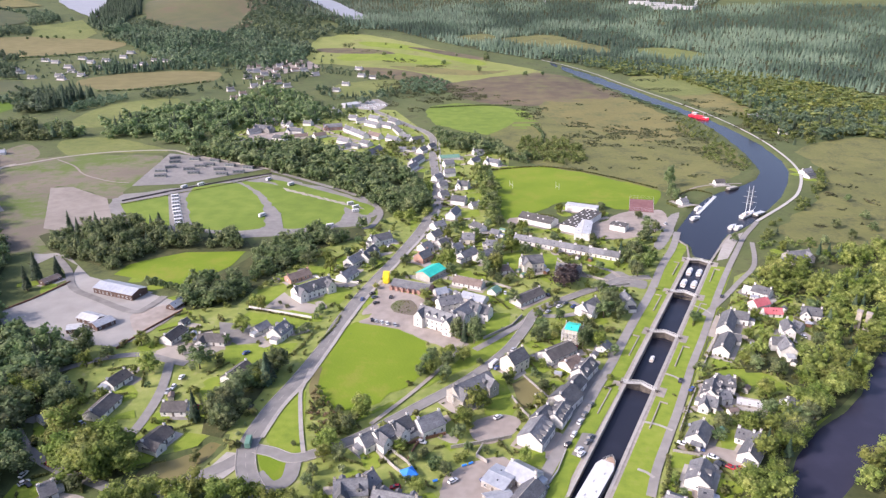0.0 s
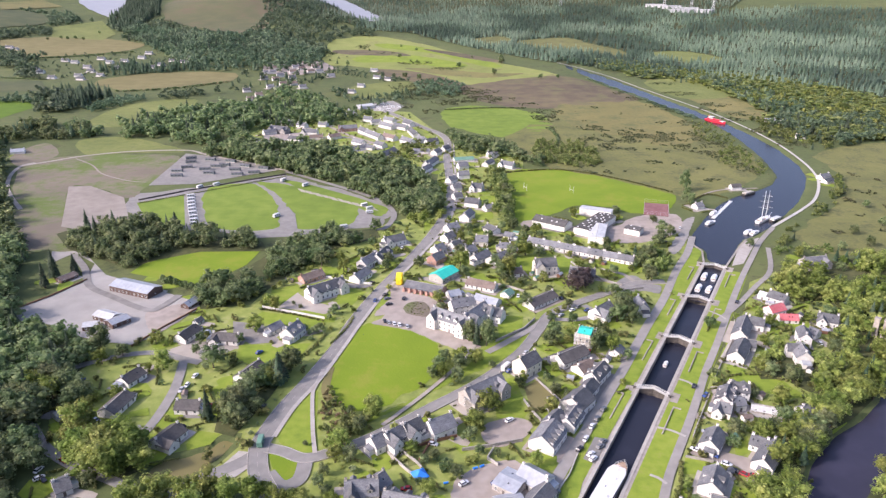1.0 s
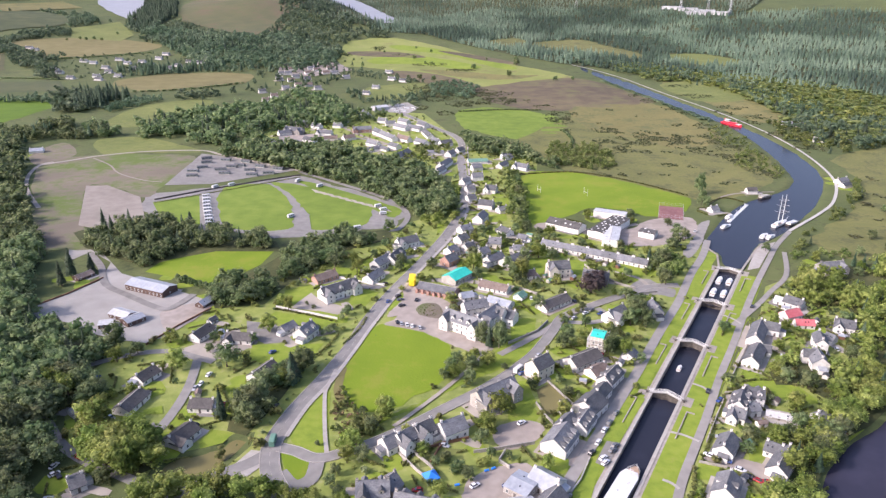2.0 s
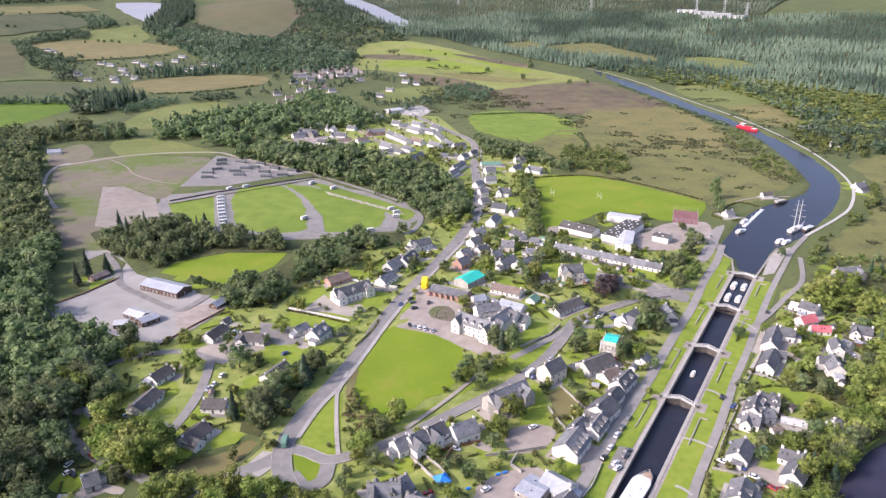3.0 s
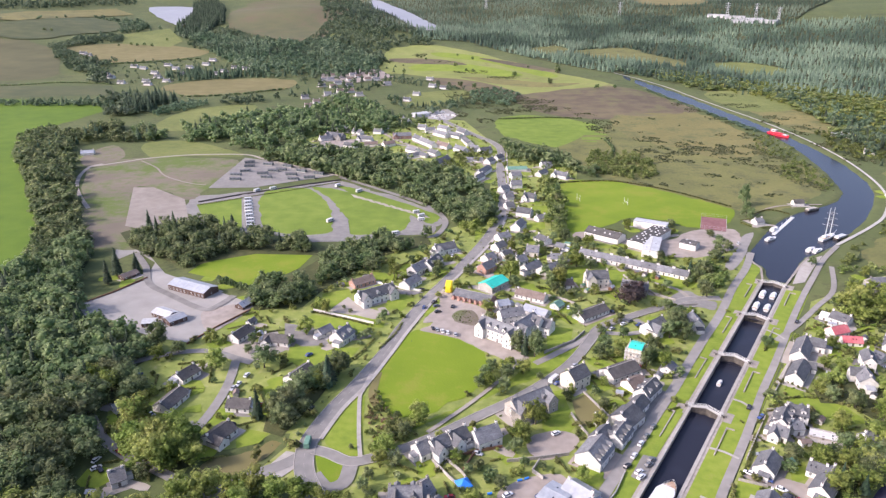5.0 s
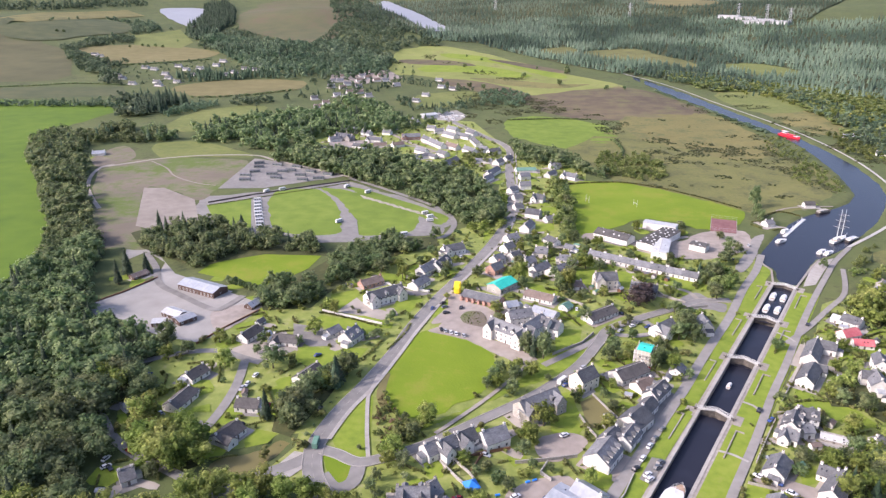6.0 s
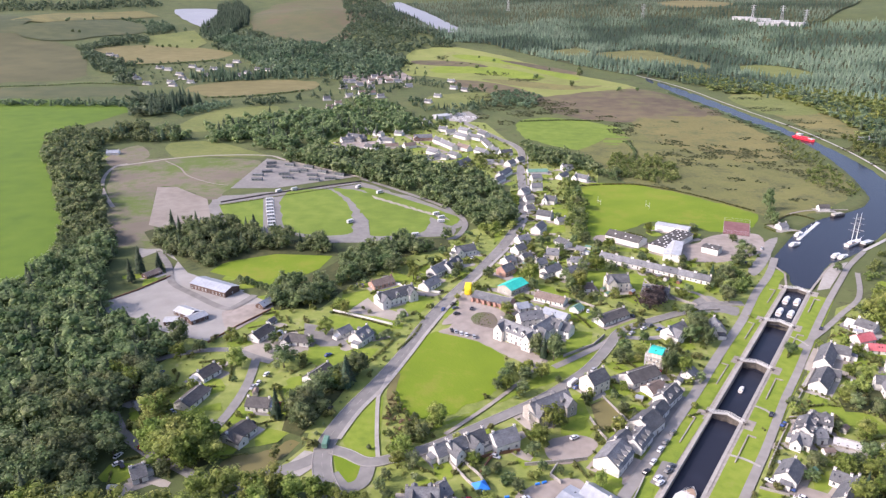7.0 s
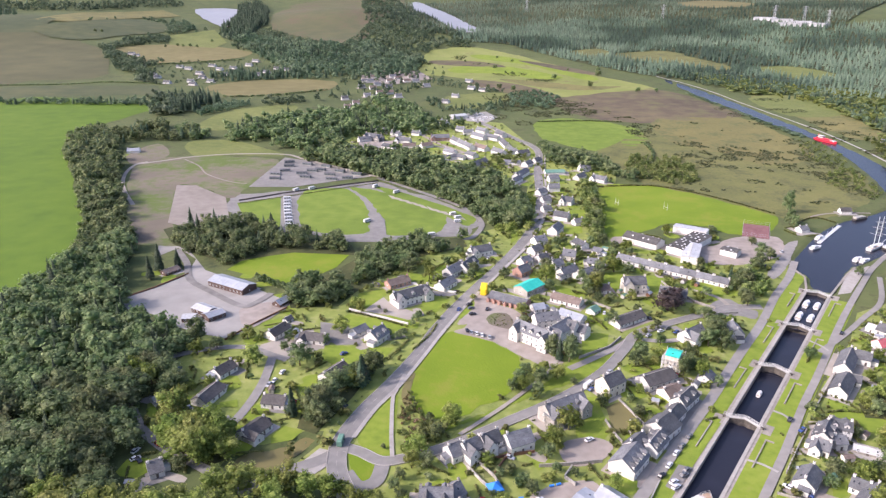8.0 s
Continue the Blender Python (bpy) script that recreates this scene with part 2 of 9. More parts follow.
COURT = surface("hard_court", (0.17, 0.08, 0.08), (0.22, 0.11, 0.11), (0.27, 0.15, 0.14), 0.3, 0.06, 0.9, 0.2, 4)
# Base colour lightened to hold the pale sky that still water mirrors.
SKY_PALE_WATER = watery("sky_pale_water", (0.3, 0.31, 0.33), 0.45, 0.05)
LEAF = leafy("broad_leaves", (0.11, 0.145, 0.0637), (0.152, 0.2, 0.0845), (0.21, 0.261, 0.107), 0.02)
# Yellow-green of its own, with the brightness of sunlit trees added to the colour.
LEAF_LIGHT = leafy("sunlit_leaves", (0.151, 0.19, 0.0436), (0.215, 0.263, 0.0589), (0.292, 0.333, 0.0833), 0.015)
# A step between the two, brightened in colour for the sunlit east-bank woods.
LEAF_MID = leafy("mid_green_leaves", (0.126, 0.17, 0.0503), (0.184, 0.234, 0.0687), (0.254, 0.303, 0.0916), 0.014)
SCRUB = leafy("gorse_scrub", (0.085, 0.098, 0.048), (0.112, 0.124, 0.058), (0.145, 0.155, 0.068), 0.02, 0.05)
LEAF_COPPER = leafy("copper_leaves", (0.06, 0.046, 0.046), (0.085, 0.063, 0.06), (0.125, 0.09, 0.08))
RUSSET = leafy("russet_shrubs", (0.12, 0.1, 0.05), (0.19, 0.15, 0.072), (0.27, 0.21, 0.1), 0.03)
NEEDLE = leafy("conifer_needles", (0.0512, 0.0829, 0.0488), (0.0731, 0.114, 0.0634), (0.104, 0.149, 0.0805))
# Far needles and far leaves: distance haze is mixed in as paler, bluer green.
NEEDLE_HAZE = leafy("hazed_forest_needles", (0.112, 0.17, 0.12), (0.138, 0.203, 0.137), (0.17, 0.24, 0.155), 0.014, 0.0045, 0.2, 0.07)
LEAF_HAZE = leafy("hazed_hillside_leaves", (0.085, 0.13, 0.08), (0.125, 0.182, 0.105), (0.175, 0.235, 0.125), 0.015, 0.012, 0.2)
GREEN_SHEET = surface("green_sheeting", (0.10, 0.20, 0.15), (0.13, 0.25, 0.19), (0.17, 0.30, 0.23), 0.6, 0.2, 0.6, 0.2, 3, 0, 0, True)
SAGE = plain("sage_cladding", (0.14, 0.165, 0.17), 0.6)
YELLOW = plain("yellow_vinyl", (0.80, 0.62, 0.02), 0.4)
BLUE = plain("blue_canvas", (0.03, 0.22, 0.70), 0.6)
RED_PAINT = plain("red_paint", (0.62, 0.03, 0.05), 0.4)
BOAT_WHITE = plain("white_gelcoat", (0.6, 0.6, 0.59), 0.35)
BLACK = plain("black_rubber", (0.02, 0.02, 0.02), 0.8)
DARK_TIMBER = surface("tarred_timber", (0.05, 0.045, 0.04), (0.09, 0.08, 0.07), (0.14, 0.12, 0.10), 0.8, 0.2, 0.85, 0.4, 4, 0, 0.1, True)
DECK = surface("deck_timber", (0.30, 0.20, 0.13), (0.38, 0.27, 0.19), (0.46, 0.34, 0.25), 1.0, 0.3, 0.8, 0.2, 5, 0, 0, True)
STEEL = plain("galvanised_steel", (0.55, 0.56, 0.57), 0.45, 0.6)
CAR_PAINTS = [plain("car_paint_" + n, c, 0.25, 0.2, 0.6) for n, c in (("white", (0.78, 0.78, 0.78)), ("silver", (0.45, 0.46, 0.48)), ("black", (0.03, 0.03, 0.035)), ("blue", (0.05, 0.09, 0.25)), ("red", (0.40, 0.03, 0.03)), ("grey", (0.16, 0.17, 0.18)))]
HEDGE = leafy("hedge_leaves", (0.101, 0.111, 0.0378), (0.151, 0.166, 0.0504), (0.221, 0.227, 0.0704))


# ---- helpers of this scene ----
def part(name, bm, material, parent=None, label=""):
    """Links a bmesh as one mesh object, under a thing or a part where one is given."""
    me = bpy.data.meshes.new(name)
    bm.to_mesh(me)
    bm.free()
    for m in material if isinstance(material, (list, tuple)) else [material]:
        me.materials.append(m)
    ob = new(name, me)
    ob.parent = parent
    if label:
        tagged(ob, label)
    return ob


def piece(name, me, parent, m=None):
    """An object on shared mesh data."""
    ob = new(name, me)
    ob.parent = parent
    if m is not None:
        ob.matrix_basis = m
    return ob


def add_box(bm, x0, x1, y0, y1, z0, z1, mi=0, m=None):
    vs = [bm.verts.new((x, y, z)) for z in (z0, z1) for y in (y0, y1) for x in (x0, x1)]
    if m is not None:
        for v in vs:
            v.co = m @ v.co
    for idx in ((0, 2, 3, 1), (4, 5, 7, 6), (0, 1, 5, 4), (2, 6, 7, 3), (0, 4, 6, 2), (1, 3, 7, 5)):
        bm.faces.new([vs[i] for i in idx]).material_index = mi
    return vs


def prism(bm, poly, z0, z1, mi=0):
    """Upright prism over a plan outline, counter-clockwise."""
    lo, hi = [bm.verts.new((x, y, z0)) for x, y in poly], [bm.verts.new((x, y, z1)) for x, y in poly]
    n = len(poly)
    for f in [list(reversed(lo)), hi] + [[lo[i], lo[(i + 1) % n], hi[(i + 1) % n], hi[i]] for i in range(n)]:
        bm.faces.new(f).material_index = mi


def empty(name, m):
    ob = new(name)
    ob.empty_display_size = 1
    ob.matrix_basis = m
    return ob


def inside(poly, x, y):
    hit = False
    for (x0, y0), (x1, y1) in zip(poly, poly[1:] + poly[:1]):
        if (y0 > y) != (y1 > y) and x < (x1 - x0) * (y - y0) / (y1 - y0) + x0:
            hit = not hit
    return hit


def smooth_line(pts, closed=False, step=4):
    """Catmull-Rom through the points of a plan."""
    n, out = len(pts), []
    for i in range(n if closed else n - 1):
        if closed:
            p = [pts[(i + k) % n] for k in (-1, 0, 1, 2)]
        else:
            p = [pts[max(0, min(n - 1, i + k))] for k in (-1, 0, 1, 2)]
        a, b, c, d = [Vector(q) for q in p]
        for k in range(step):
            t = k / step
            q = 0.5 * (2 * b + (c - a) * t + (2 * a - 5 * b + 4 * c - d) * t * t + (3 * b - a - 3 * c + d) * t ** 3)
            out.append((q.x, q.y))
    if not closed:
        out.append(tuple(pts[-1]))
    return out


# ---- the land ----
# knolls on the valley's sides: centre, height, reach
HILLS = ((-700, 2350, 42, 260), (-1500, 1900, 30, 300), (-330, 2050, 14, 200), (700, 2500, 30, 380), (1500, 2300, 40, 420), (150, 2700, 25, 350), (-1900, 2500, 40, 350))


def terrain(x, y):
    """A level village floor; the valley's sides rise slowly beyond it."""
    z = 2e-5 * max(math.hypot(x, y) - 800, 0) ** 2
    if y > 1200:
        for cx, cy, h, r in HILLS:
            z += h * math.exp(-((x - cx) ** 2 + (y - cy) ** 2) / (r * r))
    return z


# banks of the canal above the locks and of the river, in plan
CANAL_ORIGIN, CANAL_ALONG, LOCK = Vector((90.9, 274.5)), Vector((0.4675, 0.884)), 55.5
CANAL_ACROSS = Vector((0.884, -0.4675))


def lockside(s, w):
    """The plan point s metres up the locks' centre line and w metres to its right."""
    return CANAL_ORIGIN + CANAL_ALONG * s + CANAL_ACROSS * w


UPPER_CANAL = [(169, 435), (172, 451), (169, 464), (169, 477), (191, 515), (206, 540), (224, 563), (240, 579), (252, 587), (270, 601), (287, 617), (302, 642), (308, 668), (317, 718), (323, 781), (326, 854), (318, 928), (297, 1000), (278, 1093), (252, 1183), (228, 1293), (207, 1397), (206, 1426), (237, 1346), (267, 1254), (292, 1149), (311, 1054), (329, 975), (340, 894), (349, 822), (350, 746), (343, 683), (331, 641), (313, 604), (288, 562), (260, 526), (238, 499), (220, 481), (209, 474), (200, 461), (187, 437), (179, 423), (171, 430)]
RIVER = [(256, 344), (234, 324), (209, 296), (191, 272), (176, 258), (158, 246), (140, 228), (131, 214), (119, 196), (110, 180), (121, 180), (148, 201), (177, 227), (208, 250), (255, 296)]
POND = [(-120, 212), (-120, 222), (-110, 225), (-101, 230), (-97, 237), (-91, 238), (-90, 232), (-95, 221), (-103, 211), (-113, 205)]
WATERS = [UPPER_CANAL, RIVER, POND]
LOCH = [(-1283, 2464), (-1270, 2547), (-1153, 2557), (-1042, 2281), (-991, 2085), (-1105, 2206)]
FAR_CANAL = [(-587, 2946), (-531, 2916), (-361, 2530), (-221, 2145), (-271, 2076), (-398, 2397), (-511, 2632)]


def bank_distance(poly, x, y):
    best = 1e9
    for (x0, y0), (x1, y1) in zip(poly, poly[1:] + poly[:1]):
        dx, dy = x1 - x0, y1 - y0
        t = max(0, min(1, ((x - x0) * dx + (y - y0) * dy) / (dx * dx + dy * dy + 1e-9)))
        best = min(best, math.hypot(x - x0 - t * dx, y - y0 - t * dy))
    return best


def build_ground():
    def lines(lo, a, b, hi, fine):
        out, v = [], a
        while v <= b:
            out.append(v)
            v += fine
        step, v = fine, a
        while v > lo:
            step = min(step * 1.15, 60)
            v -= step
            out.insert(0, v)
        step, v = fine, out[-1]
        while v < hi:
            step = min(step * 1.15, 60)
            v += step
            out.append(v)
        return out
    xs, ys = lines(-4600, -300, 420, 4600, 4.0), lines(-700, 150, 800, 4900, 4.0)
    bm = bmesh.new()
    grid = []
    boxes = [(min(p[0] for p in w), max(p[0] for p in w), min(p[1] for p in w), max(p[1] for p in w)) for w in WATERS]
    for y in ys:
        row = []
        for x in xs:
            z = terrain(x, y)
            for w, (x0, x1, y0, y1) in zip(WATERS, boxes):
                if x0 < x < x1 and y0 < y < y1 and inside(w, x, y):
                    z -= 3.0 * min(1.0, bank_distance(w, x, y) / 4.0)
            row.append(bm.verts.new((x, y, z)))
        grid.append(row)
    for r0, r1 in zip(grid, grid[1:]):
        for i in range(len(xs) - 1):
            bm.faces.new((r0[i], r0[i + 1], r1[i + 1], r1[i])).smooth = True
    # the lock chambers go down through the ground
    for s, w, n in ((-150, 0, -CANAL_ALONG), (169, 0, CANAL_ALONG), (0, -7.2, -CANAL_ACROSS), (0, 7.2, CANAL_ACROSS)):
        near = [f for f in bm.faces if 30 < f.calc_center_median().x < 200 and 120 < f.calc_center_median().y < 450]
        geom = near + list({e for f in near for e in f.edges}) + list({v for f in near for v in f.verts})
        p = lockside(s, w)
        bmesh.ops.bisect_plane(bm, geom=geom, plane_co=(p.x, p.y, 0), plane_no=(n.x, n.y, 0))
    gone = []
    for f in bm.faces:
        q = f.calc_center_median().xy - CANAL_ORIGIN
        if -150 < q.dot(CANAL_ALONG) < 169 and abs(q.dot(CANAL_ACROSS)) < 7.2:
            gone.append(f)
    bmesh.ops.delete(bm, geom=gone, context="FACES")
    return tagged(part("ground", bm, GROUND), "rough grassy valley floor rising to far slopes", "ground", kind="structure")


build_ground()


def drape(bm, lift, step):
    """Cut a flat sheet into strips and lay it on the land."""
    xs, ys = [v.co.x for v in bm.verts], [v.co.y for v in bm.verts]
    if max(math.hypot(x, y) for x, y in zip(xs, ys)) > 790:
        for axis, lo, hi in ((0, min(xs), max(xs)), (1, min(ys), max(ys))):
            v = lo + step
            while v < hi:
                no = (1, 0, 0) if axis == 0 else (0, 1, 0)
                co = (v, 0, 0) if axis == 0 else (0, v, 0)
                bmesh.ops.bisect_plane(bm, geom=bm.verts[:] + bm.edges[:] + bm.faces[:], plane_co=co, plane_no=no)
                v += step
    for v in bm.verts:
        h = terrain(v.co.x, v.co.y)
        v.co.z = h + lift * (1 + h * 0.15)


LAID = {}
KEEP_CLEAR, ROAD_POINTS, HOUSE_SPOTS, OPEN_GROUND = [], [], [], []


def lift_of(layer):
    """Every sheet lies a little above those before it."""
    LAID[layer] = LAID.get(layer, 0) + 1
    return 0.12 * layer + 0.0009 * LAID[layer]


def patch(name, pts, material, layer, label, soft=1, level=None):
    """A field or yard laid on the ground."""
    line = smooth_line(pts, True, 8) if soft else pts
    if soft and level is None:
        size = math.sqrt(abs(sum(a[0] * b[1] - b[0] * a[1] for a, b in zip(pts, pts[1:] + pts[:1]))) / 2)
        amp, per = size * 0.035, 8.0 / size
        line = [(x + amp * noise.noise((x * per, y * per, 0)) + amp * 0.4 * noise.noise((x * per * 4, y * per * 4, 3)), y + amp * noise.noise((x * per, y * per, 7)) + amp * 0.4 * noise.noise((x * per * 4, y * per * 4, 9))) for x, y in line]
    if name in ("meadow", "verge", "traffic_island", "car_park", "yard", "school_yard", "sports_field", "work_yard", "driveway", "lock_green", "caravan_park", "paddock", "lawn", "junction", "quay"):
        KEEP_CLEAR.append(line)
    if name in ("field", "pasture", "clearing", "golf_course", "moor", "sports_field", "paddock", "caravan_field"):
        OPEN_GROUND.append((min(p[0] for p in line), max(p[0] for p in line), min(p[1] for p in line), max(p[1] for p in line), line))
    bm = bmesh.new()
    bm.faces.new([bm.verts.new((x, y, 0)) for x, y in line])
    bmesh.ops.recalc_face_normals(bm, faces=bm.faces[:])
    if bm.faces[:][0].normal.z < 0:
        bmesh.ops.reverse_faces(bm, faces=bm.faces[:])
    bmesh.ops.triangulate(bm, faces=bm.faces[:])
    if level is None:
        drape(bm, lift_of(layer), 50)
    else:
        bmesh.ops.triangulate(bm, faces=bm.faces[:])
        drape(bm, 0.0, 50)
        for v in bm.verts:
            v.co.z += level
    return tagged(part(name, bm, material), label, name.replace("_", " "), kind="structure")


def ribbon(name, pts, width, material, layer, label, level=None):
    """A road or path of one width along a line."""
    line = smooth_line(pts, False, 5)
    lift = lift_of(layer)
    ROAD_POINTS.extend((x, y, width / 2) for x, y in line)
    bm, last = bmesh.new(), None
    for i, (x, y) in enumerate(line):
        a, b = Vector(line[max(0, i - 1)]), Vector(line[min(len(line) - 1, i + 1)])
        d = (b - a).normalized()
        n = Vector((-d.y, d.x)) * width / 2
        z = terrain(x, y) + lift * (1 + terrain(x, y) * 0.15)
        pair = [bm.verts.new((x - n.x, y - n.y, z)), bm.verts.new((x + n.x, y + n.y, z))]
        if last:
            bm.faces.new((last[0], pair[0], pair[1], last[1]))
        last = pair
    bmesh.ops.recalc_face_normals(bm, faces=bm.faces[:])
    if bm.faces[:][0].normal.z < 0:
        bmesh.ops.reverse_faces(bm, faces=bm.faces[:])
    return tagged(part(name, bm, material), label, name.replace("_", " "), kind="structure")



# fields and open ground
patch("village_ground", [(-203, 298), (-172, 346), (-119, 360), (-101, 437), (-61, 493), (-20, 532), (-15, 770), (72, 742), (49, 492), (173, 491), (133, 374), (69, 259), (36, 196), (-46, 197), (-74, 203), (-98, 208), (-93, 219), (-88, 231), (-89, 240), (-97, 239), (-102, 232), (-111, 227), (-122, 224), (-123, 203), (-165, 229)], GARDEN, 0, "gardens and lawns of the village", 0)
patch("village_ground", [(183, 398), (248, 445), (219, 344), (163, 267), (117, 196), (74, 196), (127, 297), (165, 359)], GARDEN, 0, "gardens and lawns of the east bank", 0)
patch("village_ground", [(-271, 863), (-176, 973), (-65, 952), (-15, 798), (-10, 651), (-47, 672), (-138, 744), (-237, 745)], GARDEN, 0, "gardens of the upper village", 0)
patch("lawn", [(-110, 351), (-74, 341), (-79, 331), (-115, 339)], LAWN, 1, "bright front lawn", 0)
patch("lawn", [(-112, 313), (-92, 314), (-75, 316), (-79, 298), (-91, 290), (-109, 298)], LAWN, 1, "bright sloping lawn", 0)
patch("lawn", [(-143, 253), (-136, 257), (-133, 251), (-141, 250)], LAWN, 2, "small bright lawn", 0)
patch("lawn", [(-110, 232), (-108, 241), (-98, 239), (-100, 232), (-108, 228)], LAWN, 1, "bright lawn above the pond", 0)
patch("lawn", [(-113, 273), (-107, 278), (-100, 273), (-100, 260), (-107, 264)], LAWN, 1, "bright lawn", 0)
patch("lawn", [(-71, 367), (-63, 383), (-54, 379), (-60, 360)], LAWN, 1, "front garden lawn", 0)
patch("lawn", [(-48, 356), (-39, 379), (-36, 387), (-34, 378), (-39, 363), (-45, 355)], LAWN, 2, "grass strip beside the road", 0)
patch("lawn", [(-88, 417), (-71, 413), (-70, 404), (-82, 404)], LAWN, 1, "bright back lawn", 0)
patch("lawn", [(24, 349), (38, 349), (36, 335), (23, 323)], LAWN, 1, "shaded hotel lawn", 0)
patch("lawn", [(41, 436), (55, 441), (51, 417), (39, 409)], LAWN, 1, "bright garden lawn", 0)
patch("lawn", [(68, 436), (79, 436), (74, 417), (64, 412)], LAWN, 1, "bright garden lawn", 0)
patch("lawn", [(97, 421), (113, 426), (105, 407), (97, 403)], LAWN, 1, "bright garden lawn", 0)
patch("lawn", [(18, 268), (27, 272), (32, 257), (28, 249), (18, 253)], LAWN, 1, "shaded green bank", 0)
patch("lawn", [(32, 277), (39, 283), (45, 270), (40, 259), (34, 257)], STUBBLE, 1, "dry pale lawn", 0)
patch("lawn", [(-19, 226), (-9, 233), (-1, 232), (-10, 223), (-18, 220)], GRASS_MID, 1, "dry garden lawn", 0)
patch("lawn", [(-1, 233), (6, 239), (8, 233), (3, 228)], LAWN, 1, "bright garden lawn", 0)
patch("lawn", [(132, 291), (151, 294), (160, 272), (151, 270), (137, 279), (129, 286)], LAWN, 1, "long shaded lawn", 0)
patch("lawn", [(115, 239), (122, 242), (118, 231), (112, 228)], LAWN, 1, "bright garden lawn", 0)
patch("lawn", [(92, 228), (101, 226), (94, 218), (88, 218)], LAWN, 1, "bright garden lawn", 0)
patch("lawn", [(160, 250), (174, 261), (168, 252), (158, 244)], LAWN, 1, "bright lawn by the river", 0)
patch("lawn", [(145, 332), (150, 328), (145, 319), (140, 319)], LAWN, 1, "front lawn", 0)
patch("lawn", [(138, 316), (143, 313), (136, 302), (131, 303)], LAWN, 1, "front lawn", 0)
patch("lawn", [(176, 355), (194, 344), (192, 335), (184, 338), (168, 351)], LAWN, 1, "garden lawn", 0)
patch("driveway", [(96, 233), (105, 233), (117, 228), (123, 219), (121, 216), (106, 224), (94, 230)], TARMAC_RED, 2, "reddish gravel driveway", 0)
patch("driveway", [(-123, 339), (-106, 336), (-91, 317), (-106, 314), (-118, 323)], TARMAC, 1, "grey tarmac driveway", 0)
patch("driveway", [(-102, 356), (-97, 379), (-88, 367), (-66, 356), (-76, 347), (-88, 353)], GRAVEL_PALE, 1, "pale gravel forecourt", 0)
patch("driveway", [(-68, 391), (-50, 388), (-56, 383), (-67, 384)], TARMAC, 2, "tarmac driveway", 0)
patch("driveway", [(-148, 306), (-141, 313), (-120, 320), (-113, 309), (-121, 298), (-135, 298)], GRAVEL_PALE, 1, "pale forecourt", 0)
patch("meadow", [(-48, 338), (-26, 330), (-10, 317), (-8, 297), (-11, 283), (-22, 270), (-36, 258), (-51, 260), (-60, 273), (-61, 298), (-56, 320)], GRASS_BRIGHT, 1, "bright mown green meadow beside the main road", 1)
patch("verge", [(-67, 276), (-63, 271), (-56, 228), (-64, 227), (-72, 234), (-75, 241), (-71, 259)], LAWN, 1, "mown grass verge in the road fork", 0)
patch("traffic_island", [(-74, 227), (-61, 221), (-63, 209), (-69, 215)], GRASS_BRIGHT, 2, "grassy traffic island ringed by kerbs", 1)
patch("verge", [(-53, 241), (-36, 253), (-17, 268), (4, 292), (19, 320), (36, 326), (39, 320), (18, 296), (1, 283), (-21, 262), (-35, 250), (-46, 238)], LAWN, 1, "sloping grass bank above the street", 1)
patch("lawn", [(39, 428), (51, 430), (48, 409), (39, 412)], LAWN, 1, "bright garden lawn", 0)
patch("lawn", [(66, 427), (78, 427), (74, 414), (63, 408)], LAWN, 1, "bright garden lawn", 0)
patch("lawn", [(95, 418), (104, 428), (110, 421), (99, 406)], LAWN, 1, "terrace back lawn", 0)
patch("lawn", [(102, 406), (112, 420), (113, 414), (103, 400)], LAWN, 1, "terrace back lawn", 0)
patch("lawn", [(-112, 379), (-98, 389), (-94, 380), (-101, 361), (-107, 360)], LAWN, 1, "bright front lawn", 0)
patch("lawn", [(-98, 348), (-86, 353), (-67, 346), (-67, 339), (-86, 338)], LAWN, 1, "bright front lawn", 0)
patch("lawn", [(-71, 379), (-60, 381), (-61, 365), (-70, 360)], LAWN, 1, "mown hotel garden lawn", 0)
patch("lawn", [(-89, 408), (-75, 414), (-75, 405), (-85, 401)], LAWN, 1, "bright garden lawn", 0)
patch("lawn", [(-50, 369), (-42, 389), (-40, 384), (-44, 364), (-48, 358)], LAWN, 1, "grass strip beside the road", 0)
patch("lawn", [(-52, 451), (-44, 456), (-41, 448), (-49, 440)], LAWN, 1, "bright garden lawn", 0)
patch("lawn", [(-54, 425), (-45, 436), (-42, 429), (-50, 410)], LAWN, 1, "front garden lawn", 0)
patch("lawn", [(14, 526), (29, 531), (29, 513), (15, 508)], LAWN, 1, "bright garden lawn", 0)
patch("lawn", [(19, 571), (33, 574), (33, 555), (19, 550)], LAWN, 1, "bright garden lawn", 0)
patch("lawn", [(-25, 503), (-19, 517), (-20, 491), (-24, 482)], LAWN, 1, "grass strip beside the road", 0)
patch("lawn", [(35, 429), (40, 432), (39, 411), (34, 409)], LAWN, 1, "bright garden lawn", 0)
patch("lawn", [(8, 411), (18, 407), (19, 396), (10, 400)], LAWN, 1, "bright garden lawn", 0)
patch("lawn", [(23, 341), (33, 345), (31, 329), (23, 324)], LAWN, 1, "shaded hotel lawn", 0)
patch("lawn", [(18, 313), (37, 326), (35, 314), (19, 301)], LAWN, 1, "grass bank above the street", 0)
patch("lawn", [(63, 341), (75, 352), (72, 341), (63, 334)], LAWN, 1, "garden lawn", 0)
patch("quay", [(147, 450), (155, 467), (168, 491), (177, 513), (187, 520), (176, 494), (166, 471), (156, 452), (149, 443)], ASPHALT_PALE, 2, "pale worn tarmac at the head of the basin", 1)
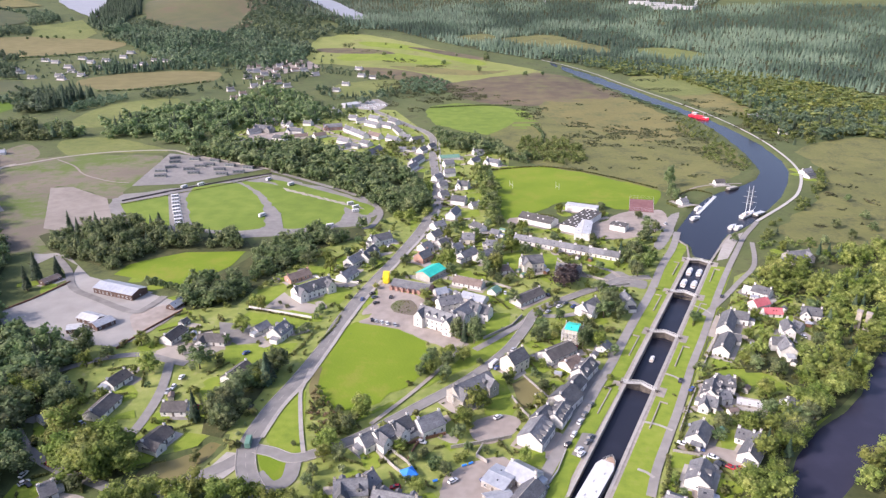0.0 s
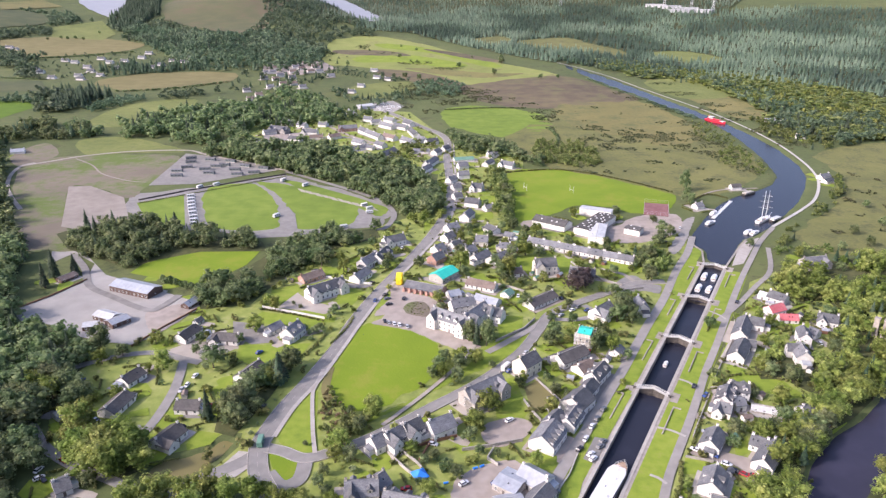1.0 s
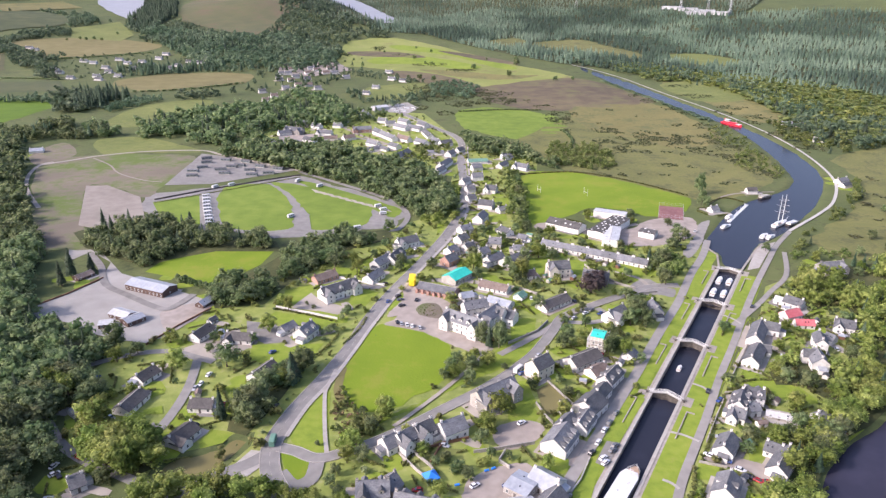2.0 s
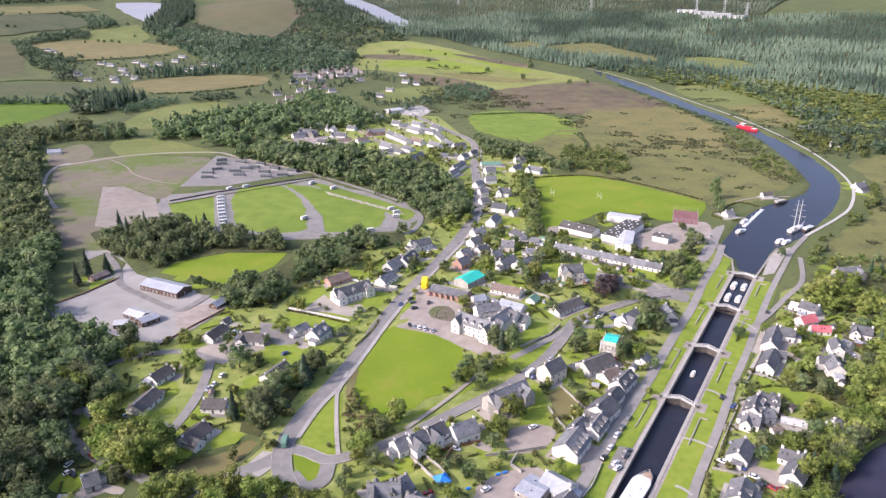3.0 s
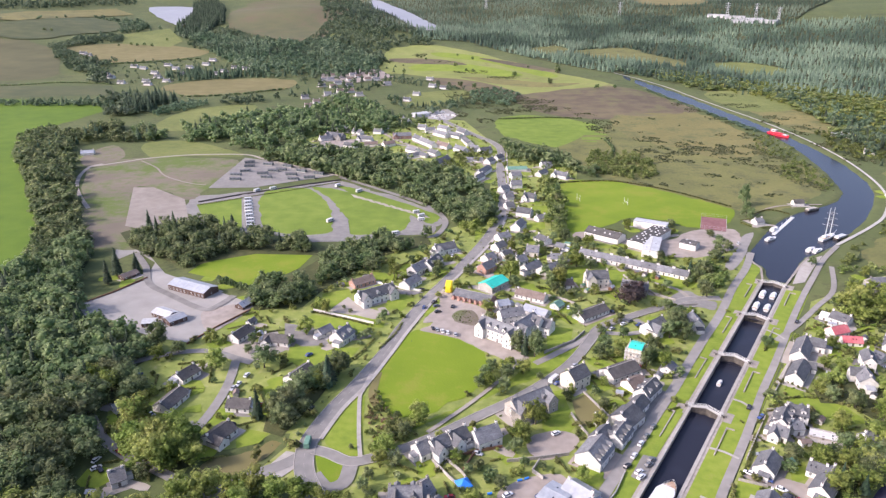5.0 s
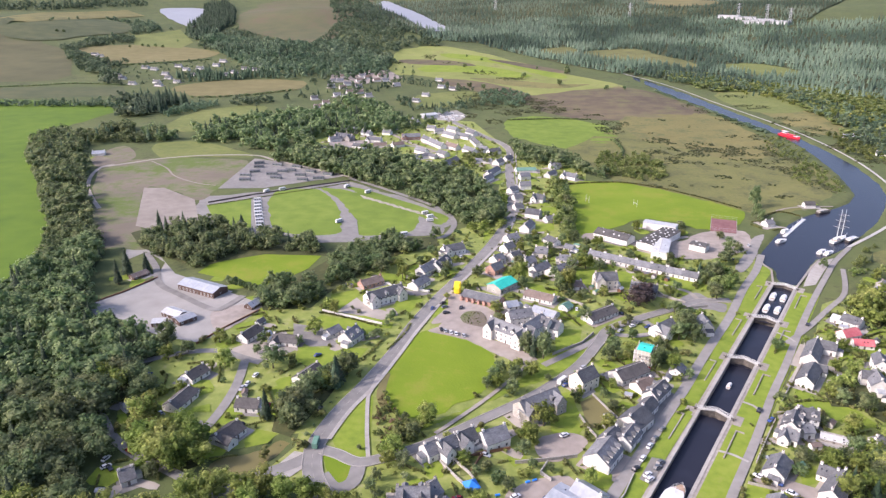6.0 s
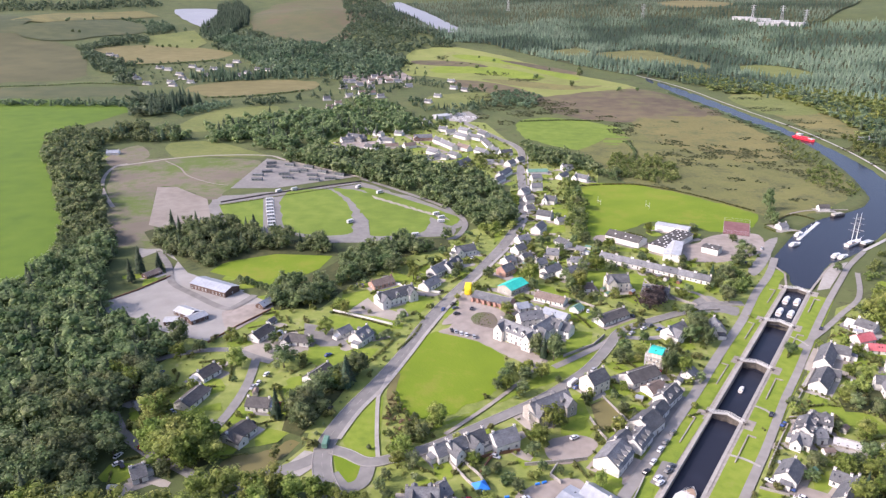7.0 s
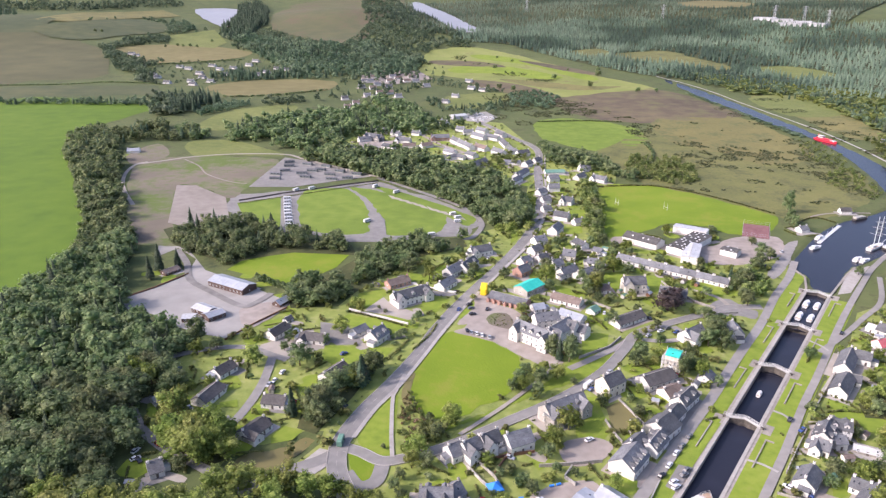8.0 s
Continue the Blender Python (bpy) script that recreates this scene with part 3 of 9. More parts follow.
patch("junction", [(96, 386), (103, 400), (113, 406), (120, 394), (126, 391), (122, 380), (114, 383), (105, 381)], ASPHALT, 2, "grey asphalt road junction above the lock", 1)
patch("car_park", [(-40, 387), (-32, 390), (-26, 380), (-27, 361), (-39, 349), (-46, 349), (-39, 370)], TARMAC_RED, 2, "reddish gravel entrance of the hotel forecourt", 1)
patch("lawn", [(21, 283), (28, 285), (31, 268), (26, 254), (20, 258), (17, 268)], LAWN, 1, "bright sloping garden lawn", 0)
patch("caravan_field", [(-267, 547), (-235, 568), (-206, 492), (-232, 489)], CAMP, 2, "mown caravan pitch grass", 0)
patch("caravan_field", [(-216, 560), (-221, 588), (-205, 602), (-185, 603), (-165, 579), (-149, 545), (-139, 512), (-136, 488), (-153, 483), (-183, 488), (-198, 513)], CAMP, 2, "mown caravan park lawn", 1)
patch("caravan_field", [(-183, 610), (-155, 603), (-109, 575), (-84, 543), (-78, 513), (-87, 494), (-119, 487), (-126, 512), (-142, 547), (-160, 580)], CAMP, 2, "mown caravan park lawn", 1)
patch("caravan_field", [(-164, 619), (-135, 604), (-62, 544), (-58, 521), (-64, 519), (-86, 544), (-143, 596)], CAMP, 2, "outer grass strip of the caravan park", 1)
patch("caravan_park", [(-280, 559), (-241, 588), (-189, 618), (-162, 632), (-124, 604), (-69, 559), (-53, 529), (-56, 499), (-74, 490), (-128, 469), (-183, 481), (-231, 479)], ASPHALT, 1, "pale gravel caravan park with grey tracks", 1)
patch("paddock", [(-209, 403), (-205, 428), (-190, 448), (-135, 447), (-138, 418), (-147, 401), (-152, 385), (-184, 394)], GRASS_BRIGHT, 1, "bright mown paddock behind conifers", 0)
patch("sports_field", [(46, 645), (98, 660), (142, 634), (187, 585), (162, 528), (119, 543), (101, 549), (51, 507), (46, 558)], GRASS_BRIGHT, 1, "bright school playing field", 1)
patch("pasture", [(-18, 972), (38, 997), (112, 938), (121, 846), (76, 791), (11, 834), (-16, 888)], CAMP, 1, "green pasture", 1)
patch("golf_course", [(-288, 1536), (-306, 1754), (-204, 1831), (-85, 1718), (87, 1431), (181, 1289), (114, 1228), (-3, 1184), (-86, 1294), (-201, 1382), (-261, 1403)], GRASS_GOLD, 1, "sunlit golf course grass", 1)
patch("moor", [(6, 1151), (179, 1276), (256, 1114), (267, 1045), (140, 982), (54, 1009)], HEATH, 2, "brown heather moor", 1)
patch("pasture", [(145, 1004), (255, 1048), (292, 915), (292, 812), (230, 763), (193, 807), (145, 870)], HEATH_PALE, 2, "rough tan pasture", 1)
patch("pasture", [(51, 787), (98, 878), (136, 936), (176, 854), (241, 801), (294, 780), (310, 706), (281, 638), (239, 588), (193, 574), (161, 613), (99, 662), (70, 707)], OLIVE, 1, "rough olive green pasture", 1)
patch("pasture", [(384, 734), (495, 764), (319, 466), (280, 445), (246, 456), (253, 491), (305, 544), (358, 628)], OLIVE, 1, "rough olive and tan pasture beside the canal", 1)
patch("pasture", [(323, 1222), (392, 1207), (420, 1005), (374, 907), (345, 1052)], HEATH_PALE, 1, "rough tan pasture by the canal", 1)
patch("clearing", [(318, 1210), (391, 1236), (419, 1088), (353, 1052), (324, 1101)], GRASS_MID, 2, "tan clearing among birch scrub", 1)
patch("clearing", [(368, 1015), (414, 1022), (418, 932), (388, 900), (364, 941)], HEATH_PALE, 2, "tan clearing beside the towpath", 1)
patch("clearing", [(414, 1561), (495, 1589), (546, 1483), (490, 1418), (435, 1461)], GRASS_MID, 2, "pale clearing at the forest edge", 1)
patch("work_yard", [(-257, 345), (-251, 352), (-242, 369), (-231, 389), (-239, 418), (-262, 436), (-268, 418), (-284, 448), (-265, 448), (-223, 400), (-196, 387), (-151, 362), (-148, 351), (-161, 319), (-168, 312), (-185, 315), (-204, 322), (-222, 333), (-242, 337)], GRAVEL, 1, "pale grey gravel works yard", 0)
patch("building_plot", [(-430, 654), (-409, 698), (-356, 709), (-286, 697), (-279, 600), (-281, 561), (-346, 597), (-299, 494), (-265, 448), (-279, 438), (-314, 459)], SOIL, 1, "bare brown soil of a building plot", 1)
patch("building_plot", [(-348, 592), (-329, 594), (-284, 561), (-249, 494), (-276, 479), (-299, 488)], SOIL_PALE, 2, "pale bare levelled plot", 0)
patch("static_park", [(-278, 597), (-287, 715), (-234, 696), (-172, 652), (-203, 629), (-237, 603)], ASPHALT, 2, "pale gravel static caravan park", 0)
patch("field", [(-430, 773), (-378, 787), (-291, 725), (-347, 716), (-391, 709)], GRASS_MID, 1, "green field", 1)
patch("field", [(-474, 890), (-469, 993), (-396, 1037), (-374, 953), (-409, 856), (-443, 847)], GRASS_MID, 1, "green field", 1)
patch("field", [(-615, 1198), (-535, 1285), (-409, 1290), (-393, 1188), (-484, 1132), (-564, 1130)], STUBBLE, 1, "golden stubble field", 1)
patch("field", [(-908, 973), (-613, 999), (-597, 877), (-597, 791), (-555, 721), (-440, 574), (-364, 470), (-332, 413), (-323, 364), (-327, 340), (-339, 328)], GRASS_DIMMED, 1, "broad bright green field", 1)
patch("field", [(-1070, 1644), (-931, 1751), (-743, 1673), (-724, 1566), (-832, 1456), (-920, 1469)], STUBBLE, 1, "golden stubble field", 1)
patch("field", [(-1554, 1722), (-1381, 1734), (-1246, 1678), (-1183, 1677), (-1054, 1560), (-883, 1309), (-875, 1222), (-947, 1177), (-1032, 1115)], HAY, 1, "tan hayfield on a slope", 1)
patch("field", [(-1396, 1776), (-1370, 1909), (-1308, 2123), (-1184, 2075), (-1108, 1931), (-1159, 1816), (-1201, 1705), (-1294, 1702)], DULL, 2, "green hill field", 1)
patch("field", [(-584, 1204), (-522, 1264), (-406, 1278), (-402, 1200), (-468, 1128), (-537, 1104)], STUBBLE, 1, "golden stubble field", 1)
patch("field", [(-455, 851), (-455, 966), (-395, 1038), (-382, 956), (-400, 860)], GRASS_MID, 1, "green field", 1)
patch("hill", [(-884, 2165), (-1013, 2668), (-993, 2939), (-891, 3085), (-656, 3136), (-558, 2471), (-555, 2218), (-516, 1989), (-536, 1827), (-655, 1914), (-786, 2009)], HILLSIDE, 1, "olive and brown heathery hillside", 1)
patch("car_park", [(-41, 346), (-32, 375), (-15, 371), (-8, 356), (-15, 339), (8, 320), (13, 313), (4, 309), (-13, 321), (-26, 331), (-45, 338)], TARMAC_RED, 1, "reddish gravel hotel forecourt", 1)
patch("flower_bed", [(-30, 358), (-26, 365), (-19, 365), (-15, 357), (-16, 347), (-23, 348), (-28, 351)], SOIL, 2, "oval rockery bed on the hotel forecourt", 1)
patch("yard", [(3, 216), (15, 223), (26, 223), (30, 205), (23, 197), (1, 197), (-1, 208)], TARMAC_RED, 1, "brown dirt yard", 1)
patch("yard", [(11, 245), (23, 253), (33, 249), (27, 237), (15, 233)], TARMAC_RED, 1, "dark tarmac parking court", 1)
patch("school_yard", [(50, 498), (87, 485), (123, 462), (168, 491), (173, 528), (141, 520), (119, 498), (89, 498), (60, 511)], TARMAC_RED, 1, "school yard of reddish tarmac", 1)
patch("lock_green", [(162, 454), (171, 450), (163, 435), (140, 390), (128, 380), (127, 386), (147, 426)], LAWN, 1, "mown grass beside the lock", 1)
patch("lock_green", [(124, 375), (134, 377), (105, 325), (99, 329)], LAWN, 1, "mown grass beside the lock", 0)
patch("lock_green", [(97, 319), (104, 319), (83, 279), (77, 281)], LAWN, 1, "mown grass beside the lock", 0)
patch("lock_green", [(72, 272), (81, 272), (62, 237), (56, 239)], LAWN, 1, "mown grass beside the lock", 0)
patch("lock_green", [(49, 231), (54, 228), (46, 205), (43, 196), (35, 196)], LAWN, 1, "mown grass beside the lock", 0)
patch("quay", [(181, 423), (192, 445), (202, 463), (208, 469), (220, 476), (206, 454), (190, 427)], PAVING, 2, "pale concrete quay beside the basin", 0)
patch("yard", [(-228, 806), (-184, 821), (-171, 782), (-188, 760), (-219, 771)], TARMAC_RED, 1, "reddish car park of the upper village", 0)
patch("building_plot", [(-465, 699), (-462, 758), (-419, 706), (-431, 660)], SOIL, 2, "pale disturbed ground", 1)
patch("verge", [(-62, 287), (-59, 292), (-58, 273), (-53, 261), (-58, 263), (-62, 273)], STUBBLE, 2, "dry grass edge of the meadow", 1)
patch("verge", [(-94, 212), (-87, 228), (-80, 227), (-79, 220), (-84, 212)], PAVING, 2, "pale paved splay beside the road", 0)
patch("field", [(-997, 1074), (-875, 1141), (-702, 1180), (-648, 1094), (-836, 1032), (-886, 948)], DULL, 1, "green strip field", 0)
patch("field", [(-1756, 1956), (-1547, 1980), (-1432, 1922), (-1361, 1729), (-1490, 1647)], DULL, 1, "dull green hill field", 0)
patch("field", [(-1064, 1882), (-1004, 2036), (-865, 1817), (-849, 1710), (-983, 1732)], GRASS_MID, 1, "green field", 0)
patch("field", [(-1470, 1877), (-1526, 2161), (-1383, 2430), (-1262, 2321), (-1327, 2155), (-1380, 1898)], HEATH_PALE, 1, "tan hill field", 0)
patch("fairway", [(-216, 1496), (-152, 1563), (-51, 1496), (19, 1403), (-25, 1375), (-117, 1434), (-196, 1434)], LAWN, 2, "mown golf fairway", 1)
patch("fairway", [(-192, 1715), (-110, 1690), (-4, 1563), (85, 1402), (51, 1388), (-53, 1563), (-173, 1651)], LAWN, 2, "mown golf fairway", 1)
patch("fairway", [(-280, 1596), (-232, 1614), (-155, 1598), (-100, 1529), (-173, 1529), (-247, 1545)], HEATH, 2, "rough heather beside the fairway", 1)
patch("fairway", [(-101, 1361), (-25, 1347), (59, 1305), (121, 1304), (57, 1254), (-24, 1280)], HEATH_PALE, 2, "dry rough beside the fairway", 1)
patch("fairway", [(-81, 1634), (-4, 1580), (89, 1462), (65, 1447), (-16, 1537)], HEATH, 3, "strip of heather between fairways", 1)
patch("moor", [(-153, 1347), (-66, 1307), (16, 1184), (6, 1119), (-60, 1185), (-136, 1281)], HEATH, 2, "brown heather moor", 1)
patch("pasture", [(-171, 1163), (-90, 1208), (-59, 1162), (-106, 1070), (-155, 1052)], GRASS_MID, 1, "green pasture", 1)
patch("clearing", [(146, 1775), (271, 1823), (319, 1710), (368, 1591), (343, 1525), (265, 1600), (165, 1681)], OLIVE, 2, "pale forest clearing", 1)
patch("clearing", [(39, 1806), (110, 1854), (132, 1754), (64, 1709)], OLIVE, 2, "pale forest clearing", 1)
patch("clearing", [(433, 2832), (575, 3004), (705, 2846), (629, 2604), (464, 2598)], STUBBLE, 2, "pale far field", 1)
patch("caravan_pitch", [(-142, 591), (-136, 587), (-129, 577), (-136, 580)], GRAVEL_PALE, 3, "pale gravel caravan pitch", 0)
patch("caravan_pitch", [(-134, 585), (-128, 581), (-121, 572), (-128, 575)], GRAVEL_PALE, 3, "pale gravel caravan pitch", 0)
patch("caravan_pitch", [(-126, 579), (-120, 576), (-114, 566), (-120, 569)], GRAVEL_PALE, 3, "pale gravel caravan pitch", 0)
patch("caravan_pitch", [(-118, 573), (-112, 570), (-106, 561), (-112, 564)], GRAVEL_PALE, 3, "pale gravel caravan pitch", 0)
patch("caravan_pitch", [(-110, 568), (-105, 565), (-98, 555), (-105, 558)], GRAVEL_PALE, 3, "pale gravel caravan pitch", 0)
patch("caravan_pitch", [(-102, 563), (-97, 559), (-91, 550), (-97, 553)], GRAVEL_PALE, 3, "pale gravel caravan pitch", 0)
patch("caravan_pitch", [(-95, 557), (-90, 554), (-84, 545), (-90, 548)], GRAVEL_PALE, 3, "pale gravel caravan pitch", 0)
patch("caravan_pitch", [(-88, 552), (-82, 549), (-77, 540), (-83, 543)], GRAVEL_PALE, 3, "pale gravel caravan pitch", 0)
patch("caravan_pitch", [(-80, 547), (-75, 544), (-70, 535), (-75, 538)], GRAVEL_PALE, 3, "pale gravel caravan pitch", 0)
patch("caravan_pitch", [(-73, 542), (-68, 539), (-63, 530), (-68, 533)], GRAVEL_PALE, 3, "pale gravel caravan pitch", 0)
patch("parking_bay", [(58, 240), (63, 239), (55, 223), (51, 226)], TARMAC, 2, "tarmac parking bay beside the lock", 0)
patch("yard", [(-128, 1015), (-95, 1033), (-75, 989), (-87, 949), (-115, 957)], GRAVEL, 2, "gravel storage yard full of vehicles", 0)
patch("yard", [(-380, 1385), (-277, 1450), (-230, 1350), (-286, 1272), (-354, 1287)], TARMAC_RED, 2, "reddish yard among far houses", 0)
patch("building_plot", [(-308, 692), (-286, 688), (-285, 649), (-296, 630), (-312, 654)], SOIL, 2, "bare brown soil", 1)

patch("lawn", [(95, 418), (102, 414), (109, 426), (103, 430)], LAWN, 2, "bright square garden lawn", 0)
patch("lawn", [(102, 411), (108, 407), (115, 421), (110, 425)], LAWN, 2, "bright square garden lawn", 0)
patch("lawn", [(38, 415), (48, 411), (51, 428), (41, 434)], LAWN, 2, "bright garden lawn", 0)
patch("lawn", [(64, 411), (73, 407), (78, 426), (68, 431)], LAWN, 2, "bright garden lawn", 0)

# roads and paths
ribbon("path", [(86, 247), (91, 245), (96, 241)], 1.4, PAVING, 4, "pale footpath across the lock green")
ribbon("path", [(75, 217), (78, 215), (80, 212)], 1.4, PAVING, 4, "pale footpath across the lock green")
ribbon("path", [(144, 357), (148, 352), (150, 347)], 1.4, PAVING, 4, "pale footpath across the lock green")
ribbon("path", [(106, 285), (110, 282), (112, 277)], 1.4, PAVING, 4, "pale footpath across the lock green")
ribbon("road", [(-211, 915), (-175, 879), (-129, 808), (-91, 765)], 5, TARMAC_RED, 3, "village street")
ribbon("road", [(-226, 800), (-195, 780), (-170, 782), (-147, 799), (-119, 790)], 5, ASPHALT_PALE, 3, "pale village street")
ribbon("lane", [(16, 308), (25, 317), (42, 335), (49, 345)], 4, ASPHALT_PALE, 3, "pale hotel drive")
ribbon("lane", [(74, 363), (79, 352), (68, 345), (55, 345)], 4, ASPHALT_PALE, 3, "pale lane")
ribbon("lane", [(111, 394), (107, 407), (94, 416)], 3, GRAVEL_PALE, 3, "pale lane")
ribbon("road", [(-62, 195), (-74, 212), (-79, 227), (-79, 239), (-75, 259), (-68, 282), (-60, 314), (-56, 339), (-46, 379), (-30, 431), (-16, 483), (-7, 535), (-5, 595), (-10, 694), (-11, 775), (-21, 816), (-43, 854), (-69, 903), (-104, 965)], 7.5, ASPHALT, 3, "grey asphalt main road with pale edges")
ribbon("pavement", [(-75, 237), (-71, 259), (-64, 281), (-57, 313), (-52, 338), (-42, 379), (-26, 431), (-11, 482), (-2, 535), (0, 595), (-3, 694), (-4, 769)], 2, PAVING, 4, "pale pavement beside the main road")
ribbon("road", [(-76, 230), (-69, 228), (-60, 224), (-51, 227), (-34, 238), (-10, 260), (12, 281), (32, 307), (45, 333), (53, 351), (71, 366), (91, 380), (111, 394), (130, 397)], 5.2, ASPHALT, 3, "grey asphalt village street")
ribbon("road", [(-59, 224), (-59, 212), (-65, 208), (-72, 215)], 6, ASPHALT, 3, "grey asphalt slip road round the island")
ribbon("road", [(-79, 227), (-85, 220), (-95, 212), (-109, 197)], 6, ASPHALT, 3, "grey asphalt road")
ribbon("canal_road", [(172, 477), (159, 446), (142, 414), (124, 375), (108, 345), (94, 318), (82, 294), (70, 272), (59, 251), (48, 231), (39, 214), (33, 202)], 4.8, ASPHALT_PALE, 3, "pale asphalt canal-side road")
ribbon("canal_road", [(239, 498), (218, 469), (201, 440), (182, 407), (164, 374), (148, 343), (135, 318), (122, 294), (111, 272), (102, 254), (93, 237), (83, 218), (76, 202)], 3.6, ASPHALT_PALE, 3, "pale asphalt canal-side lane")
ribbon("lane", [(145, 345), (164, 366), (183, 390), (203, 416), (218, 456)], 3.2, ASPHALT_PALE, 3, "pale lane")
ribbon("lane", [(-210, 273), (-194, 283), (-185, 290), (-170, 300), (-152, 304), (-135, 298), (-126, 295)], 4.5, ASPHALT, 3, "grey asphalt lane")
ribbon("lane", [(-135, 298), (-130, 273), (-129, 251), (-131, 238), (-136, 243)], 4.5, ASPHALT, 3, "grey asphalt cul-de-sac")
ribbon("lane", [(-187, 251), (-168, 230), (-150, 218), (-136, 212), (-120, 205)], 4.5, ASPHALT, 3, "grey asphalt lane under trees")
ribbon("path", [(-56, 227), (-60, 243), (-65, 268), (-65, 276), (-64, 290)], 1.8, PAVING, 4, "pale footpath")
ribbon("path", [(-31, 246), (-23, 257), (-12, 273), (-1, 291), (7, 306), (11, 320)], 2.0, GRAVEL_PALE, 4, "gravel footpath")
ribbon("track", [(-432, 659), (-411, 680), (-388, 702), (-349, 721), (-292, 728), (-261, 708), (-205, 674), (-159, 646)], 4, GRAVEL_PALE, 4, "pale gravel track")
ribbon("track", [(-425, 673), (-431, 660), (-423, 630), (-406, 596), (-384, 564), (-353, 527)], 3.6, GRAVEL_PALE, 4, "pale gravel track")
ribbon("track", [(-392, 690), (-362, 664), (-338, 634), (-305, 612), (-284, 606)], 1.8, SOIL_PALE, 4, "worn earth track across the plot")
patch("work_yard", [(-174, 350), (-154, 362), (-149, 352), (-159, 325), (-170, 336)], TARMAC_RED, 2, "tan gravel end of the work yard", 1)
ribbon("track", [(-261, 433), (-241, 409), (-225, 383), (-204, 368), (-176, 351), (-169, 357), (-165, 371)], 4.5, TARMAC, 4, "dark asphalt yard road")
ribbon("track", [(-241, 588), (-205, 519), (-186, 484)], 4.5, ASPHALT, 4, "grey caravan park track")
ribbon("track", [(-165, 646), (-114, 604), (-69, 562), (-50, 525), (-53, 492), (-61, 486)], 4.5, ASPHALT, 4, "grey caravan park loop")
patch("track", [(-143, 530), (-138, 539), (-128, 519), (-119, 486), (-132, 482), (-136, 506)], ASPHALT, 4, "grey asphalt turning place of the caravan park", 0)
ribbon("towpath", [(198, 1435), (234, 1361), (269, 1266), (294, 1160), (316, 1072), (335, 995), (349, 919), (357, 843), (358, 766), (351, 696), (341, 648), (328, 613), (305, 571), (283, 544), (256, 516), (239, 499)], 2.5, TOWPATH, 4, "white gravel towpath")
ribbon("track", [(196, 560), (219, 585), (240, 596), (268, 600)], 2.2, TARMAC_RED, 4, "worn earth track")


# ---- houses ----
def window_mesh(w, h):
    bm = bmesh.new()
    f = 0.12
    add_box(bm, -w / 2, w / 2, -0.06, 0.02, -h / 2, -h / 2 + f)
    add_box(bm, -w / 2, w / 2, -0.06, 0.02, h / 2 - f, h / 2)
    add_box(bm, -w / 2, -w / 2 + f, -0.055, 0.02, -h / 2, h / 2)
    add_box(bm, w / 2 - f, w / 2, -0.055, 0.02, -h / 2, h / 2)
    add_box(bm, -0.04, 0.04, -0.05, 0.02, -h / 2 + f, h / 2 - f)
    me = bpy.data.meshes.new("window")
    bm.to_mesh(me), bm.free()
    me.materials.append(FRAME)
    bm = bmesh.new()
    add_box(bm, -w / 2 + f, w / 2 - f, -0.03, 0.01, -h / 2 + f, h / 2 - f)
    mp = bpy.data.meshes.new("pane")
    bm.to_mesh(mp), bm.free()
    mp.materials.append(GLASS)
    return me, mp


WINDOWS = {"tall": window_mesh(1.1, 1.5), "wide": window_mesh(1.8, 1.3), "small": window_mesh(0.8, 1.0)}


def add_window(parent, size, m, panes=True):
    me, mp = WINDOWS[size]
    w = piece("window", me, parent, m)
    if panes:
        piece("pane", mp, w)
    return w


def gable_walls(bm, L, W, eaves, ridge):
    vs = [bm.verts.new(p) for p in ((-L / 2, -W / 2, -0.3), (L / 2, -W / 2, -0.3), (L / 2, W / 2, -0.3), (-L / 2, W / 2, -0.3),
                                    (-L / 2, -W / 2, eaves), (L / 2, -W / 2, eaves), (L / 2, W / 2, eaves), (-L / 2, W / 2, eaves),
                                    (-L / 2, 0, ridge - 0.1), (L / 2, 0, ridge - 0.1))]
    for f in ((0, 1, 5, 4), (2, 3, 7, 6), (0, 4, 8, 7, 3), (1, 2, 6, 9, 5), (4, 5, 9, 8), (6, 7, 8, 9)):
        bm.faces.new([vs[i] for i in f])


def gable_roof(bm, L, W, eaves, ridge, over=0.35, thick=0.2, end=0.2):
    """Two slabs that meet at the ridge, folded from one sheet."""
    drop = over * (ridge - eaves) / (W / 2)
    y0, z0 = W / 2 + over, eaves - drop
    prof = [(-y0, z0), (0, ridge), (y0, z0), (y0, z0 + thick), (0, ridge + thick), (-y0, z0 + thick)]
    a = [bm.verts.new((-L / 2 - end, y, z)) for y, z in prof]
    b = [bm.verts.new((L / 2 + end, y, z)) for y, z in prof]
    for i in range(6):
        j = (i + 1) % 6
        bm.faces.new((a[i], a[j], b[j], b[i]))
    for r in (a, b):
        bm.faces.new((r[0], r[1], r[4], r[5])), bm.faces.new((r[1], r[2], r[3], r[4]))
    bmesh.ops.recalc_face_normals(bm, faces=bm.faces[:])


